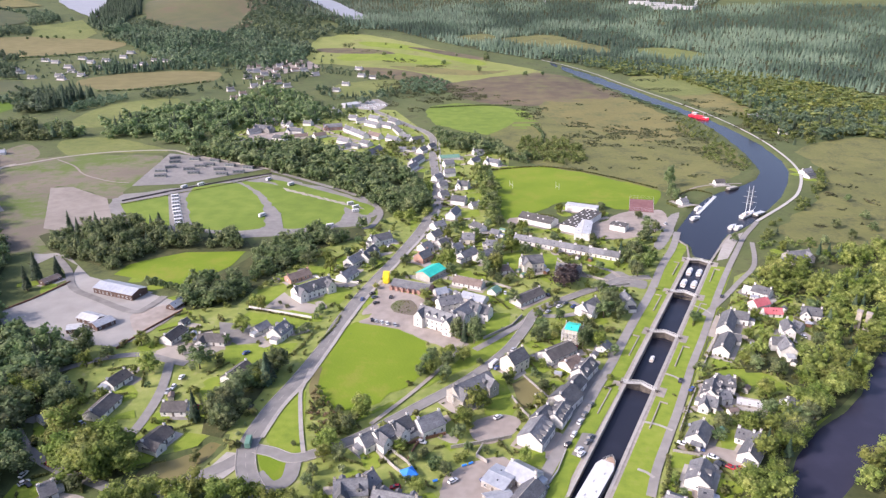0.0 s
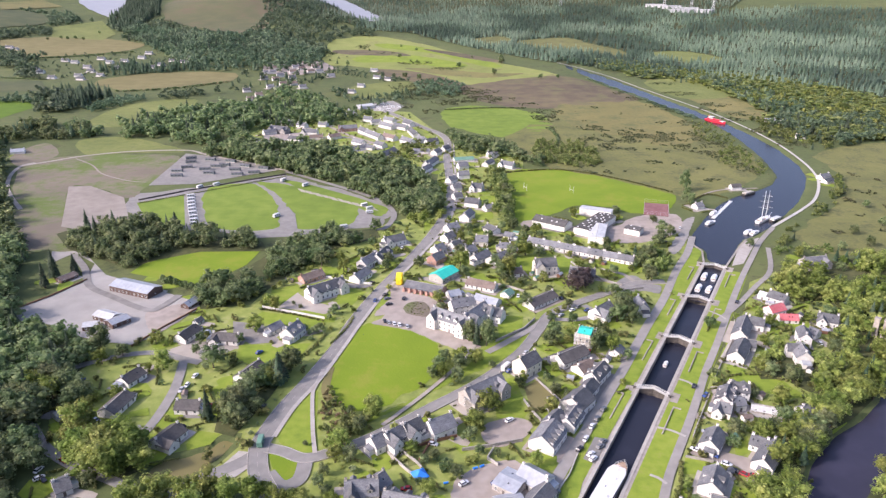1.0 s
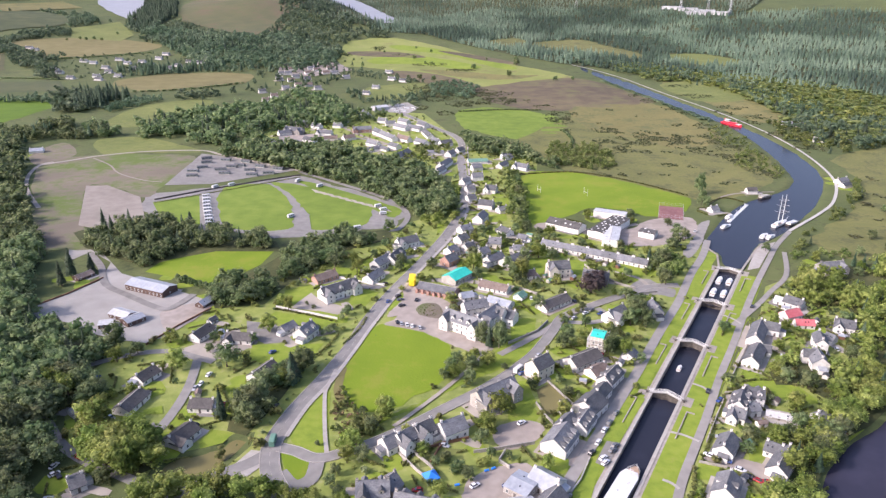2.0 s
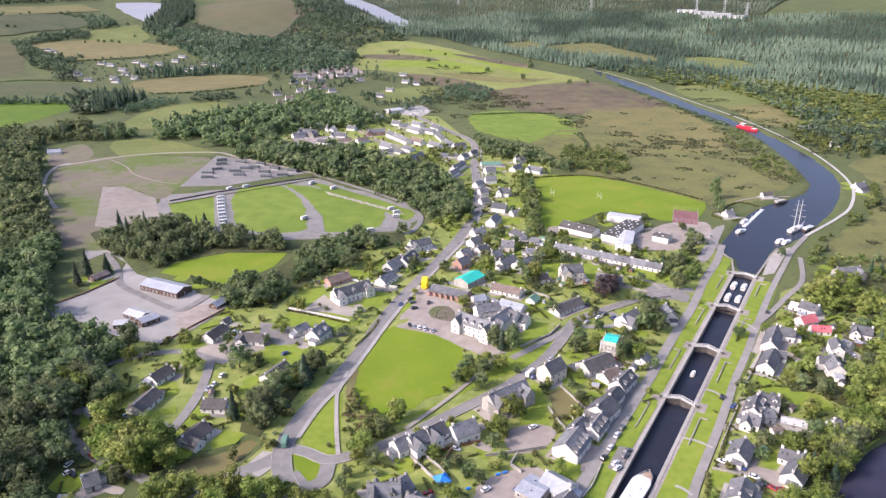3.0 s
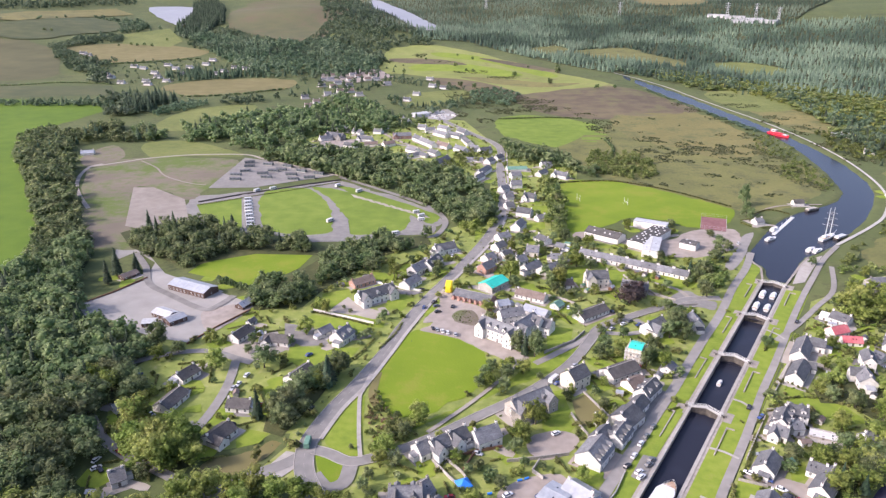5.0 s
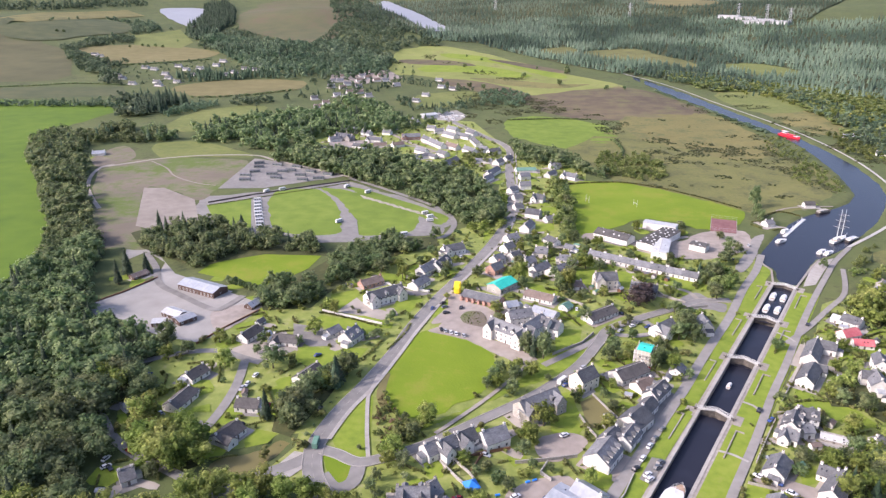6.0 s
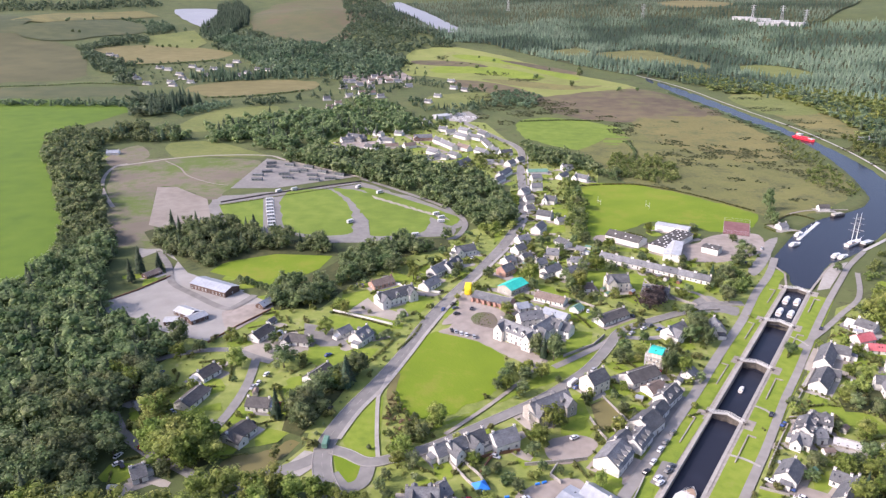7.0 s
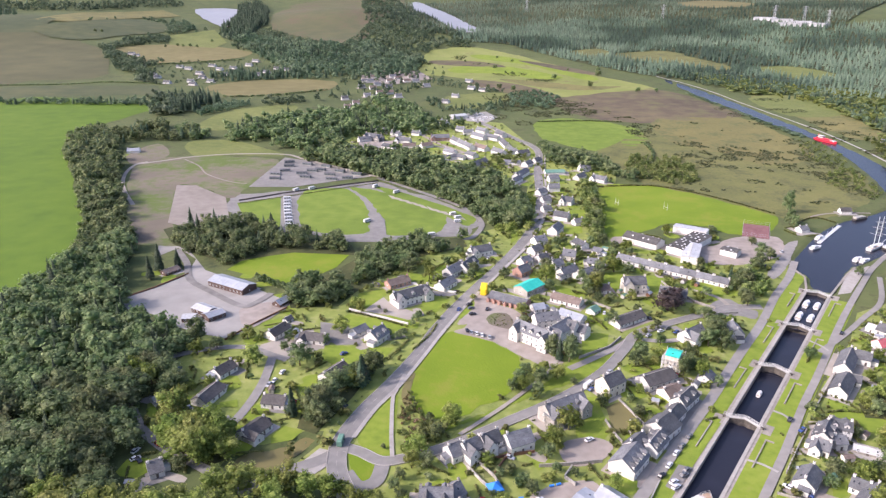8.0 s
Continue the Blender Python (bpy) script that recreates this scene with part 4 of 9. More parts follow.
def hip_roof(bm, L, W, eaves, ridge, over=0.4, thick=0.18):
    r = max(0.5, L / 2 - W / 2 * 0.8)
    lo = [bm.verts.new(p) for p in ((-L / 2 - over, -W / 2 - over, eaves - 0.1), (L / 2 + over, -W / 2 - over, eaves - 0.1), (L / 2 + over, W / 2 + over, eaves - 0.1), (-L / 2 - over, W / 2 + over, eaves - 0.1))]
    up = [bm.verts.new(v.co + Vector((0, 0, thick))) for v in lo]
    a, b = bm.verts.new((-r, 0, ridge + thick)), bm.verts.new((r, 0, ridge + thick))
    bm.faces.new(lo[::-1])
    for i in range(4):
        bm.faces.new((lo[i], lo[(i + 1) % 4], up[(i + 1) % 4], up[i]))
    bm.faces.new((up[0], up[1], b, a)), bm.faces.new((up[2], up[3], a, b)), bm.faces.new((up[1], up[2], b)), bm.faces.new((up[3], up[0], a))


def chimney_part(parent, x, y, z, material):
    bm = bmesh.new()
    add_box(bm, -0.45, 0.45, -0.4, 0.4, -1.2, 0.9)
    add_box(bm, -0.53, 0.53, -0.48, 0.48, 0.9, 1.02)
    c = part("chimney", bm, material, parent)
    c.location = (x, y, z)
    bm = bmesh.new()
    for k in (-0.22, 0.22):
        bmesh.ops.create_cone(bm, segments=8, radius1=0.15, radius2=0.11, depth=0.45, cap_ends=True, matrix=Matrix.Translation((k, 0, 1.24)))
    part("chimney_pot", bm, ROOF_BROWN, c)


def dormer_part(parent, x, side, W, eaves, ridge, wall, roof, dw=2.1):
    """A small gabled dormer that grows out of one slope of the roof."""
    d = empty("dormer", pose(x, side * (W / 2 - 0.7), eaves + 0.15, 0, 0, 0 if side < 0 else 180))
    d.parent = parent
    h = min(1.8, (ridge - eaves) * 0.55)
    depth = W / 2 - 0.5
    bm = bmesh.new()
    vs = [bm.verts.new(p) for p in ((-dw / 2, 0, -0.3), (dw / 2, 0, -0.3), (dw / 2, 0, h), (0, 0, h + 0.7), (-dw / 2, 0, h),
                                    (-dw / 2, depth, -0.3), (dw / 2, depth, -0.3), (dw / 2, depth, h), (0, depth, h + 0.7), (-dw / 2, depth, h))]
    for f in ((0, 1, 2, 3, 4), (1, 6, 7, 2), (5, 0, 4, 9), (4, 3, 8, 9), (3, 2, 7, 8)):
        bm.faces.new([vs[i] for i in f])
    part("dormer_wall", bm, wall, d)
    bm = bmesh.new()
    for sgn in (-1, 1):
        prof = [(sgn * (dw / 2 + 0.2), h - 0.12), (0, h + 0.75), (0, h + 0.88), (sgn * (dw / 2 + 0.2), h + 0.02)]
        a, b = [bm.verts.new((u, -0.2, z)) for u, z in prof], [bm.verts.new((u, depth, z)) for u, z in prof]
        for i in range(4):
            j = (i + 1) % 4
            bm.faces.new((a[i], a[j], b[j], b[i]))
        bm.faces.new(a), bm.faces.new(b[::-1])
    bmesh.ops.recalc_face_normals(bm, faces=bm.faces[:])
    part("dormer_roof", bm, roof, d)
    piece("dormer_window", WINDOWS["small"][1], d, pose(0, -0.03, h * 0.55 + 0.1))


def wing_parts(parent, x, side, W, reach, width, eaves, ridge, wall, roof, windows=True):
    """A gabled wing at right angles to the main ridge."""
    m = pose(x, side * (reach / 2), 0, 0, 0, 90 if side > 0 else -90)
    bm = bmesh.new()
    L = reach
    gable_walls(bm, L, width, eaves, ridge)
    part("wing_wall", bm, wall, parent).matrix_basis = m
    bm = bmesh.new()
    gable_roof(bm, L, width, eaves, ridge)
    part("wing_roof", bm, roof, parent).matrix_basis = m
    if windows:
        for k in (0, 1):
            z = 1.5 + 2.7 * k
            if z + 1 < ridge - 0.6:
                add_window(parent, "tall", pose(x, side * (reach + 0.02), z, 0, 0, 0 if side < 0 else 180))


HOUSE_WORDS = {"white_render": "white rendered", "cream_render": "cream rendered", "grey_stone": "grey stone", "brown_timber": "brown timber", "dark_timber": "dark brown timber", "red_brick": "red brick", "pale_sheet_roof": "pale clad", "grey_timber": "grey timber"}
ROOF_WORDS = {"roof_slate": "dark slate roof", "dark_roof_tile": "dark tiled roof", "dark_roof_felt": "dark felt roof", "brown_roof_tile": "brown tiled roof", "teal_sheeting": "teal sheeted roof", "grey_metal_roof": "grey metal roof", "pale_sheet_roof": "pale sheet roof", "red_painted_roof": "red painted roof", "green_sheeting": "green sheeted roof"}


def house(x, y, yaw, L, W, ridge, roof=None, wall=None, dormers=0, wing=0, hip=0, chimneys=2, flip=1, pitch=None, name="house", group="village houses"):
    """A gabled house: ridge height and plan size in metres, the ridge along yaw."""
    roof, wall = roof or SLATE, wall or WHITE
    rise = min(W / 2 * 0.85, ridge * 0.48) if pitch is None else W / 2 * pitch
    eaves = ridge - rise
    far = math.hypot(x, y) > 500
    HOUSE_SPOTS.append((x, y, max(L, W) / 2 + 1.5))
    if len(HOUSE_SPOTS) % 4 != 0:
        rng, m = random.Random(int(x * 31 + y * 17)), pose(x, y, 0, 0, 0, yaw)
        a, b, c, d = [rng.uniform(1.2, 4.5) for _ in range(4)]
        pts = [m @ Vector((u, v, 0)) for u, v in ((-L / 2 - a, -W / 2 - b), (L / 2 + c, -W / 2 - b), (L / 2 + c, W / 2 + d), (-L / 2 - a, W / 2 + d))]
        patch("house_apron", [(p.x, p.y) for p in pts], rng.choice([GRAVEL_PALE, PAVING, TARMAC_RED, TARMAC]), 0.5, "paved and gravelled ground round a house", 0)
    h = empty(name, pose(x, y, terrain(x, y), 0, 0, yaw))
    storeys = "two-storey" if eaves > 4.2 else "low"
    extra = " and dormers" if dormers else (" and a gabled wing" if wing else "")
    tagged(h, "%s %s %s with %s%s" % (storeys, HOUSE_WORDS[wall.name], name.replace("_", " "), ROOF_WORDS[roof.name], extra), name.replace("_", " "), group)
    bm = bmesh.new()
    if hip:
        add_box(bm, -L / 2, L / 2, -W / 2, W / 2, -0.3, eaves)
    else:
        gable_walls(bm, L, W, eaves, ridge)
    part("wall", bm, wall, h)
    bm = bmesh.new()
    (hip_roof if hip else gable_roof)(bm, L, W, eaves, ridge)
    slopes = part("roof", bm, roof, h)
    if not hip and not far:
        bm = bmesh.new()
        add_box(bm, -L / 2 - 0.2, L / 2 + 0.2, -0.14, 0.14, ridge + 0.14, ridge + 0.27)
        part("ridge_cap", bm, PAVING if len(HOUSE_SPOTS) % 3 == 0 else roof, slopes)
    if name == "stable_row":
        # gabled brick piers between the open bays
        for k in range(7):
            u = -L / 2 + 1.0 + (L - 2.0) * k / 6
            bm = bmesh.new()
            gable_walls(bm, 1.8, 1.5, eaves - 0.4, eaves + 0.5)
            pier = part("brick_pier", bm, BRICK, h)
            pier.matrix_basis = pose(u, -W / 2 - 0.9, 0, 0, 0, 90)
    if name in ("school_hall", "school_block") and roof is FELT:
        # rows of pale domed rooflights
        tilt = math.degrees(math.atan2(rise, W / 2))
        bm = bmesh.new()
        add_box(bm, -0.6, 0.6, -0.6, 0.6, 0, 0.2)
        add_box(bm, -0.45, 0.45, -0.45, 0.45, 0.2, 0.4)
        dome = bpy.data.meshes.new("rooflight")
        bm.to_mesh(dome), bm.free()
        dome.materials.append(BOAT_WHITE)
        for k in range(int(L / 4.2)):
            for v in (-0.27, 0.27) if L < 30 else (-0.34, -0.12, 0.12, 0.34):
                if (k * 7 + int(v * 50) * 3) % 5 < 2:
                    continue
                piece("rooflight", dome, h, pose(-L / 2 + 2.6 + k * 4.2, v * W, ridge - rise * abs(v) * 2 + 0.2, -tilt if v > 0 else tilt))
    n = max(1, int(L / (3.0 if not far else 4.5)))
    floors = 2 if eaves > 4.2 else 1
    for side in (-1, 1):
        for k in range(n):
            u = -L / 2 + L * (k + 0.5) / n
            for fl in range(floors):
                z = 1.55 + 2.7 * fl
                if fl == 0 and k == n // 2 and side == -flip and not far:
                    bm = bmesh.new()
                    add_box(bm, -0.5, 0.5, -0.06, 0.02, 0, 2.05)
                    d = part("door", bm, DOOR, h)
                    d.matrix_basis = pose(u, side * (W / 2 + 0.01), 0, 0, 0, 0 if side < 0 else 180)
                    continue
                add_window(h, "tall", pose(u, side * (W / 2 + 0.01), z, 0, 0, 0 if side < 0 else 180), not far)
    for side in (-1, 1):
        if hip:
            break
        for fl in range(floors):
            add_window(h, "small", pose(side * (L / 2 + 0.01), 0, 1.6 + 2.7 * fl, 0, 0, -90 * -side), not far)
    for k in range(dormers):
        dormer_part(h, -L / 2 + L * (k + 0.5) / dormers, -flip, W, eaves, ridge, wall, roof)
        if dormers < 4 and not far:
            dormer_part(h, -L / 2 + L * (k + 0.5) / dormers, flip, W, eaves, ridge, wall, roof)
    for k in range(wing):
        edge = max(0.28, 0.5 - W * 0.31 / L)
        u = L * edge * (-1 if k == 0 else 1)
        wing_parts(h, u, -flip, W, W / 2 + 2.4, W * 0.62, eaves, ridge - 0.4, wall, roof)
    rng = random.Random(int(x * 13 + y * 7))
    if not far and not hip and name == "house" and rng.random() < 0.55:
        # a lean-to against one end
        e, q, z = rng.choice((-1, 1)), rng.uniform(2.2, 3.6), min(eaves, 2.9)
        u0, u1 = sorted((e * (L / 2 + 0.02), e * (L / 2 + q)))
        v0 = rng.uniform(-W / 2 + 0.4, -0.5)
        v1 = v0 + W * 0.5
        bm = bmesh.new()
        add_box(bm, u0, u1, v0, v1, -0.3, z - 0.5)
        part("lean_to_wall", bm, wall, h)
        bm = bmesh.new()
        vs = add_box(bm, u0, u1 + 0.1, v0 - 0.15, v1 + 0.15, z - 0.55, z - 0.42)
        for v in vs:
            if abs(v.co.x) < L / 2 + 0.1:
                v.co.z += 0.6
        part("lean_to_roof", bm, rng.choice((roof, ROOF_METAL)), h)
    if not far and not hip and not dormers and rng.random() < 0.6:
        tilt = math.degrees(math.atan2(rise, W / 2))
        for k in range(rng.randint(1, 3)):
            v = rng.choice((-1, 1))
            piece("rooflight", WINDOWS["small"][1], h, pose(rng.uniform(-L * 0.35, L * 0.35), v * W * 0.25, (eaves + ridge) / 2 + 0.26, 0, 0, 0 if v < 0 else 180) @ pose(0, 0, 0, tilt - 90, 0, 0))
    for k in range(chimneys):
        if ridge > 4.8 and not hip:
            chimney_part(h, (L / 2 - 0.5) * (1 if k else -1), 0, ridge, wall if wall is not BROWN_WOOD else STONE)
    return h


# ---- trees ----
def blob_faces(bm, centre, r, rng, sub, squash=0.9):
    """A rough-skinned bough of leaves."""
    res = bmesh.ops.create_icosphere(bm, subdivisions=sub, radius=1)
    ph = Vector((rng.random() * 50, rng.random() * 50, 0))
    for v in res["verts"]:
        p = v.co.copy()
        k = 1 + 0.3 * noise.noise(p * 1.6 + ph) + 0.28 * noise.noise(p * 4.5 + ph) + 0.16 * noise.noise(p * 9 + ph)
        v.co = Vector(centre) + Vector((p.x * r * k, p.y * r * k, p.z * r * k * squash))
    return res["verts"]


def clump(bm, p, n, size, rng):
    """A small bent tuft of leaves."""
    n = (n + Vector((rng.uniform(-1, 1), rng.uniform(-1, 1), rng.uniform(-0.4, 1))) * 0.7).normalized()
    t = n.orthogonal().normalized()
    t = Matrix.Rotation(rng.random() * 6.28, 3, n) @ t
    b = n.cross(t)
    s = size * rng.uniform(0.6, 1.3)
    a = [p + t * s, p + b * s * 0.8 + n * s * 0.2, p - t * s * 0.9, p - b * s * 0.9 + n * s * 0.1]
    vs = [bm.verts.new(q) for q in a]
    bm.faces.new((vs[0], vs[1], vs[2])), bm.faces.new((vs[0], vs[2], vs[3]))


def broad_crown(seed, lobes=12, tufts=640, spread=0.42, tuft=0.034, core=1):
    """A crown one metre high, to be scaled: boughs round a heart, each a shell of small bent tufts of leaves over a dark inner mass."""
    rng = random.Random(seed)
    bm = bmesh.new()
    boughs = [(Vector((0, 0, 0.54)), 0.27)]
    for k in range(lobes):
        a = k * 2.4 + rng.random() * 0.9
        z = 0.26 + 0.58 * ((k + 0.5) / lobes) + rng.uniform(-0.05, 0.05)
        reach = spread * rng.uniform(0.5, 0.8) * math.sqrt(max(0.12, 1 - ((z - 0.46) / 0.44) ** 2))
        boughs.append((Vector((math.cos(a) * reach, math.sin(a) * reach, z)), rng.uniform(0.12, 0.21)))
    for i, (c, r) in enumerate(boughs):
        blob_faces(bm, c, r * 0.66, rng, max(1, core + 1 if i == 0 else core))
    total = sum(r * r for c, r in boughs)
    for i, (c, r) in enumerate(boughs):
        for _ in range(int(tufts * r * r / total)):
            d = Vector((rng.gauss(0, 1), rng.gauss(0, 1), rng.gauss(0.3, 1))).normalized()
            p = c + Vector((d.x, d.y, d.z * 0.9)) * r * rng.uniform(0.78, 1.16)
            if any((p - q).length < 0.7 * w for j, (q, w) in enumerate(boughs) if j != i):
                continue
            clump(bm, p, d, tuft, rng)
    me = bpy.data.meshes.new("crown")
    bmesh.ops.triangulate(bm, faces=bm.faces[:])
    bm.to_mesh(me), bm.free()
    return me


def trunk_mesh(seed, limbs=5):
    rng = random.Random(seed)
    bm = bmesh.new()

    def stick(a, b, r0, r1, n=6):
        d = (b - a)
        q = d.to_track_quat("Z", "Y").to_matrix()
        lo = [bm.verts.new(a + q @ Vector((math.cos(t) * r0, math.sin(t) * r0, 0))) for t in [i * 6.283 / n for i in range(n)]]
        hi = [bm.verts.new(b + q @ Vector((math.cos(t) * r1, math.sin(t) * r1, 0))) for t in [i * 6.283 / n for i in range(n)]]
        for i in range(n):
            bm.faces.new((lo[i], lo[(i + 1) % n], hi[(i + 1) % n], hi[i]))
        bm.faces.new(hi)
    top = Vector((rng.uniform(-0.03, 0.03), rng.uniform(-0.03, 0.03), 0.6))
    stick(Vector((0, 0, -0.02)), top, 0.03, 0.012)
    for k in range(limbs):
        a = k * 6.28 / limbs + rng.random()
        s = top * rng.uniform(0.4, 0.9)
        stick(s, s + Vector((math.cos(a) * 0.2, math.sin(a) * 0.2, 0.2)), 0.012, 0.004, 4)
    me = bpy.data.meshes.new("trunk")
    bm.to_mesh(me), bm.free()
    me.materials.append(BARK)
    return me


def conifer_crown(seed, tiers=13, fronds=9, slim=0.2, core=6):
    """Whorls of drooping fronds up a tapering dark core."""
    rng = random.Random(seed)
    bm = bmesh.new()
    ring = [bm.verts.new((math.cos(i * 6.283 / core) * slim * 0.62, math.sin(i * 6.283 / core) * slim * 0.62, 0.1)) for i in range(core)]
    top = bm.verts.new((0, 0, 1.0))
    for i in range(core):
        bm.faces.new((ring[i], ring[(i + 1) % core], top))
    for k in range(tiers):
        f = k / tiers
        z, r = 0.12 + 0.86 * f, slim * (1 - f) ** 0.85 + 0.012
        n = max(4, int(fronds * (1 - 0.5 * f)))
        off = rng.random()
        for i in range(n):
            a = (i + off + rng.uniform(-0.25, 0.25)) * 6.283 / n
            q, w = r * rng.uniform(0.75, 1.25), r * rng.uniform(0.28, 0.42) + 0.008
            c, s = math.cos(a), math.sin(a)
            root = bm.verts.new((c * q * 0.15, s * q * 0.15, z + q * 0.35 + rng.uniform(0, 0.02)))
            tip = bm.verts.new((c * q, s * q, z - q * rng.uniform(0.05, 0.3)))
            m = q * 0.62
            u, v = [bm.verts.new((c * m - s * w * e, s * m + c * w * e, z - q * 0.06 + rng.uniform(-0.01, 0.01))) for e in (-1, 1)]
            bm.faces.new((root, u, tip)), bm.faces.new((root, tip, v))
    me = bpy.data.meshes.new("crown")
    bm.to_mesh(me), bm.free()
    return me


def with_material(me, m):
    c = me.copy()
    c.materials.clear()
    c.materials.append(m)
    return c


TRUNKS = [trunk_mesh(s) for s in (1, 2, 3)]
BROAD = [broad_crown(s) for s in (11, 12, 13, 14, 15)]
CONES = [conifer_crown(s, 15, 11, w) for s, w in ((21, 0.2), (22, 0.16), (23, 0.24))]
CROWNS = {"broad": [with_material(b, LEAF) for b in BROAD], "light": [with_material(b, LEAF_LIGHT) for b in BROAD],
          "copper": [with_material(b, LEAF_COPPER) for b in BROAD[:2]], "conifer": [with_material(c, NEEDLE) for c in CONES]}
TREE_WORDS = {"broad": "dark green broadleaf tree with a full crown", "light": "sunlit yellow-green broadleaf tree in leaf", "copper": "copper beech with dark purple-brown leaves", "conifer": "dark green conifer with layered branches"}
TREE_RNG = random.Random(7)


def tree(kind, x, y, height, wide=1.0, group="village trees"):
    rng = TREE_RNG
    w = height * wide * rng.uniform(0.85, 1.15) * (1.0 if kind == "conifer" else 1.1)
    t = new("tree", rng.choice(TRUNKS))
    t.matrix_basis = pose(x, y, terrain(x, y), 0, 0, rng.uniform(0, 360)) @ Matrix.Diagonal((w, w, height, 1))
    tagged(t, TREE_WORDS[kind], "tree", group)
    piece("crown", rng.choice(CROWNS[kind]), t)
    return t


def broad(x, y, h, wide=1.0):
    return tree("broad", x, y, h, wide)


def light(x, y, h, wide=1.0):
    return tree("light", x, y, h, wide)


def cypress(x, y, h, wide=0.6):
    return tree("broad", x, y, h, wide)


def conifer(x, y, h, wide=1.0):
    return tree("conifer", x, y, h, wide)


def copper(x, y, h, wide=1.45):
    return tree("copper", x, y, h, wide)


def joined(name, items, material, label, category):
    """Many small copies of template meshes in one object: what nobody could count. items: (template, matrix)."""
    cache, vs, fs, base = {}, [], [], 0
    for me, m in items:
        if me.name not in cache:
            co = np.empty(len(me.vertices) * 3)
            me.vertices.foreach_get("co", co)
            tri = [tuple(p.vertices) for p in me.polygons]
            cache[me.name] = (co.reshape(-1, 3), np.array(tri))
        co, tri = cache[me.name]
        a = np.array(m)
        vs.append(co @ a[:3, :3].T + a[:3, 3])
        fs.append(tri + base)
        base += len(co)
    co, tri = np.concatenate(vs), np.concatenate(fs)
    me = bpy.data.meshes.new(name)
    me.vertices.add(len(co)), me.vertices.foreach_set("co", co.ravel())
    me.loops.add(tri.size), me.loops.foreach_set("vertex_index", tri.ravel())
    me.polygons.add(len(tri)), me.polygons.foreach_set("loop_start", np.arange(0, tri.size, 3))
    me.update(calc_edges=True)
    me.materials.append(material)
    ob = new(name, me)
    return tagged(ob, label, category, kind="stuff")


MID_BROAD = [broad_crown(s, 8, 240, 0.42, 0.05) for s in (51, 52, 53, 54, 55, 56, 57)]
FAR_BROAD = [broad_crown(s, 5, 80, 0.42, 0.078, 0) for s in (31, 32, 33, 34)]
MID_CONE = [conifer_crown(s, 10, 8, w) for s, w in ((61, 0.2), (62, 0.24))]
FAR_CONE = [conifer_crown(s, 3, 4, w, 4) for s, w in ((41, 0.2), (42, 0.25), (43, 0.22))]
TUFTS = [broad_crown(s, 0, 16, 0.42, 0.16, 0) for s in (81, 82, 83)]
DISTANT = [broad_crown(s, 2, 24, 0.42, 0.12, 0) for s in (35, 36, 37)]
LOW = [broad_crown(s, 0, 12, 0.6, 0.2, 0) for s in (91, 92, 93)]
SHRUB = [broad_crown(s, 2, 40, 0.42, 0.105, 0) for s in (71, 72, 73)]


def scatter(poly, n, seed):
    rng = random.Random(seed)
    xs, ys = [p[0] for p in poly], [p[1] for p in poly]
    out, tries = [], 0
    area = abs(sum(a[0] * b[1] - b[0] * a[1] for a, b in zip(poly, poly[1:] + poly[:1]))) / 2
    gap = 0.62 * math.sqrt(area / n)
    cells = {}
    while len(out) < n and tries < n * 30:
        tries += 1
        x, y = rng.uniform(min(xs), max(xs)), rng.uniform(min(ys), max(ys))
        if not inside(poly, x, y) or inside(LOCH, x, y) or inside(FAR_CANAL, x, y) or inside(UPPER_CANAL, x, y):
            continue
        k = (int(x // gap), int(y // gap))
        if any((x - a) ** 2 + (y - b) ** 2 < gap * gap for i in (-1, 0, 1) for j in (-1, 0, 1) for a, b in cells.get((k[0] + i, k[1] + j), ())):
            continue
        cells.setdefault(k, []).append((x, y))
        out.append((x, y))
    return out


TREE_COUNT = [0]


def in_open(x, y):
    """Whether a point lies on a field kept free of trees."""
    return any(a < x < b and c < y < d and inside(line, x, y) for a, b, c, d, line in OPEN_GROUND)


def scrub(spots, label):
    """Low gorse and rushes in ragged patches: centre and half extents of each patch."""
    rng, items = random.Random(5), []
    for cx, cy, rx, ry in spots:
        for _ in range(int(rx * ry * 3.14 / 9) + 4):
            a, q = rng.uniform(0, 6.283), math.sqrt(rng.random()) * rng.uniform(0.8, 1.25)
            x, y = cx + math.cos(a) * rx * q, cy + math.sin(a) * ry * q
            if noise.noise((x / 16, y / 16, 2)) < -0.12 or any(inside(q, x + i, y + j) for q in (UPPER_CANAL, FAR_CANAL) for i, j in ((0, 0), (6, 0), (-6, 0), (0, 6), (0, -6))):
                continue
            h, w = rng.triangular(0.4, 2.6, 0.7), rng.uniform(2.0, 5.5)
            items.append((rng.choice(LOW), pose(x, y, terrain(x, y) - h * 0.35, 0, 0, rng.uniform(0, 360)) @ Matrix.Diagonal((w, w * rng.uniform(0.6, 1.2), h * 1.4, 1))))
    joined("scrub", items, SCRUB, label, "scrub")


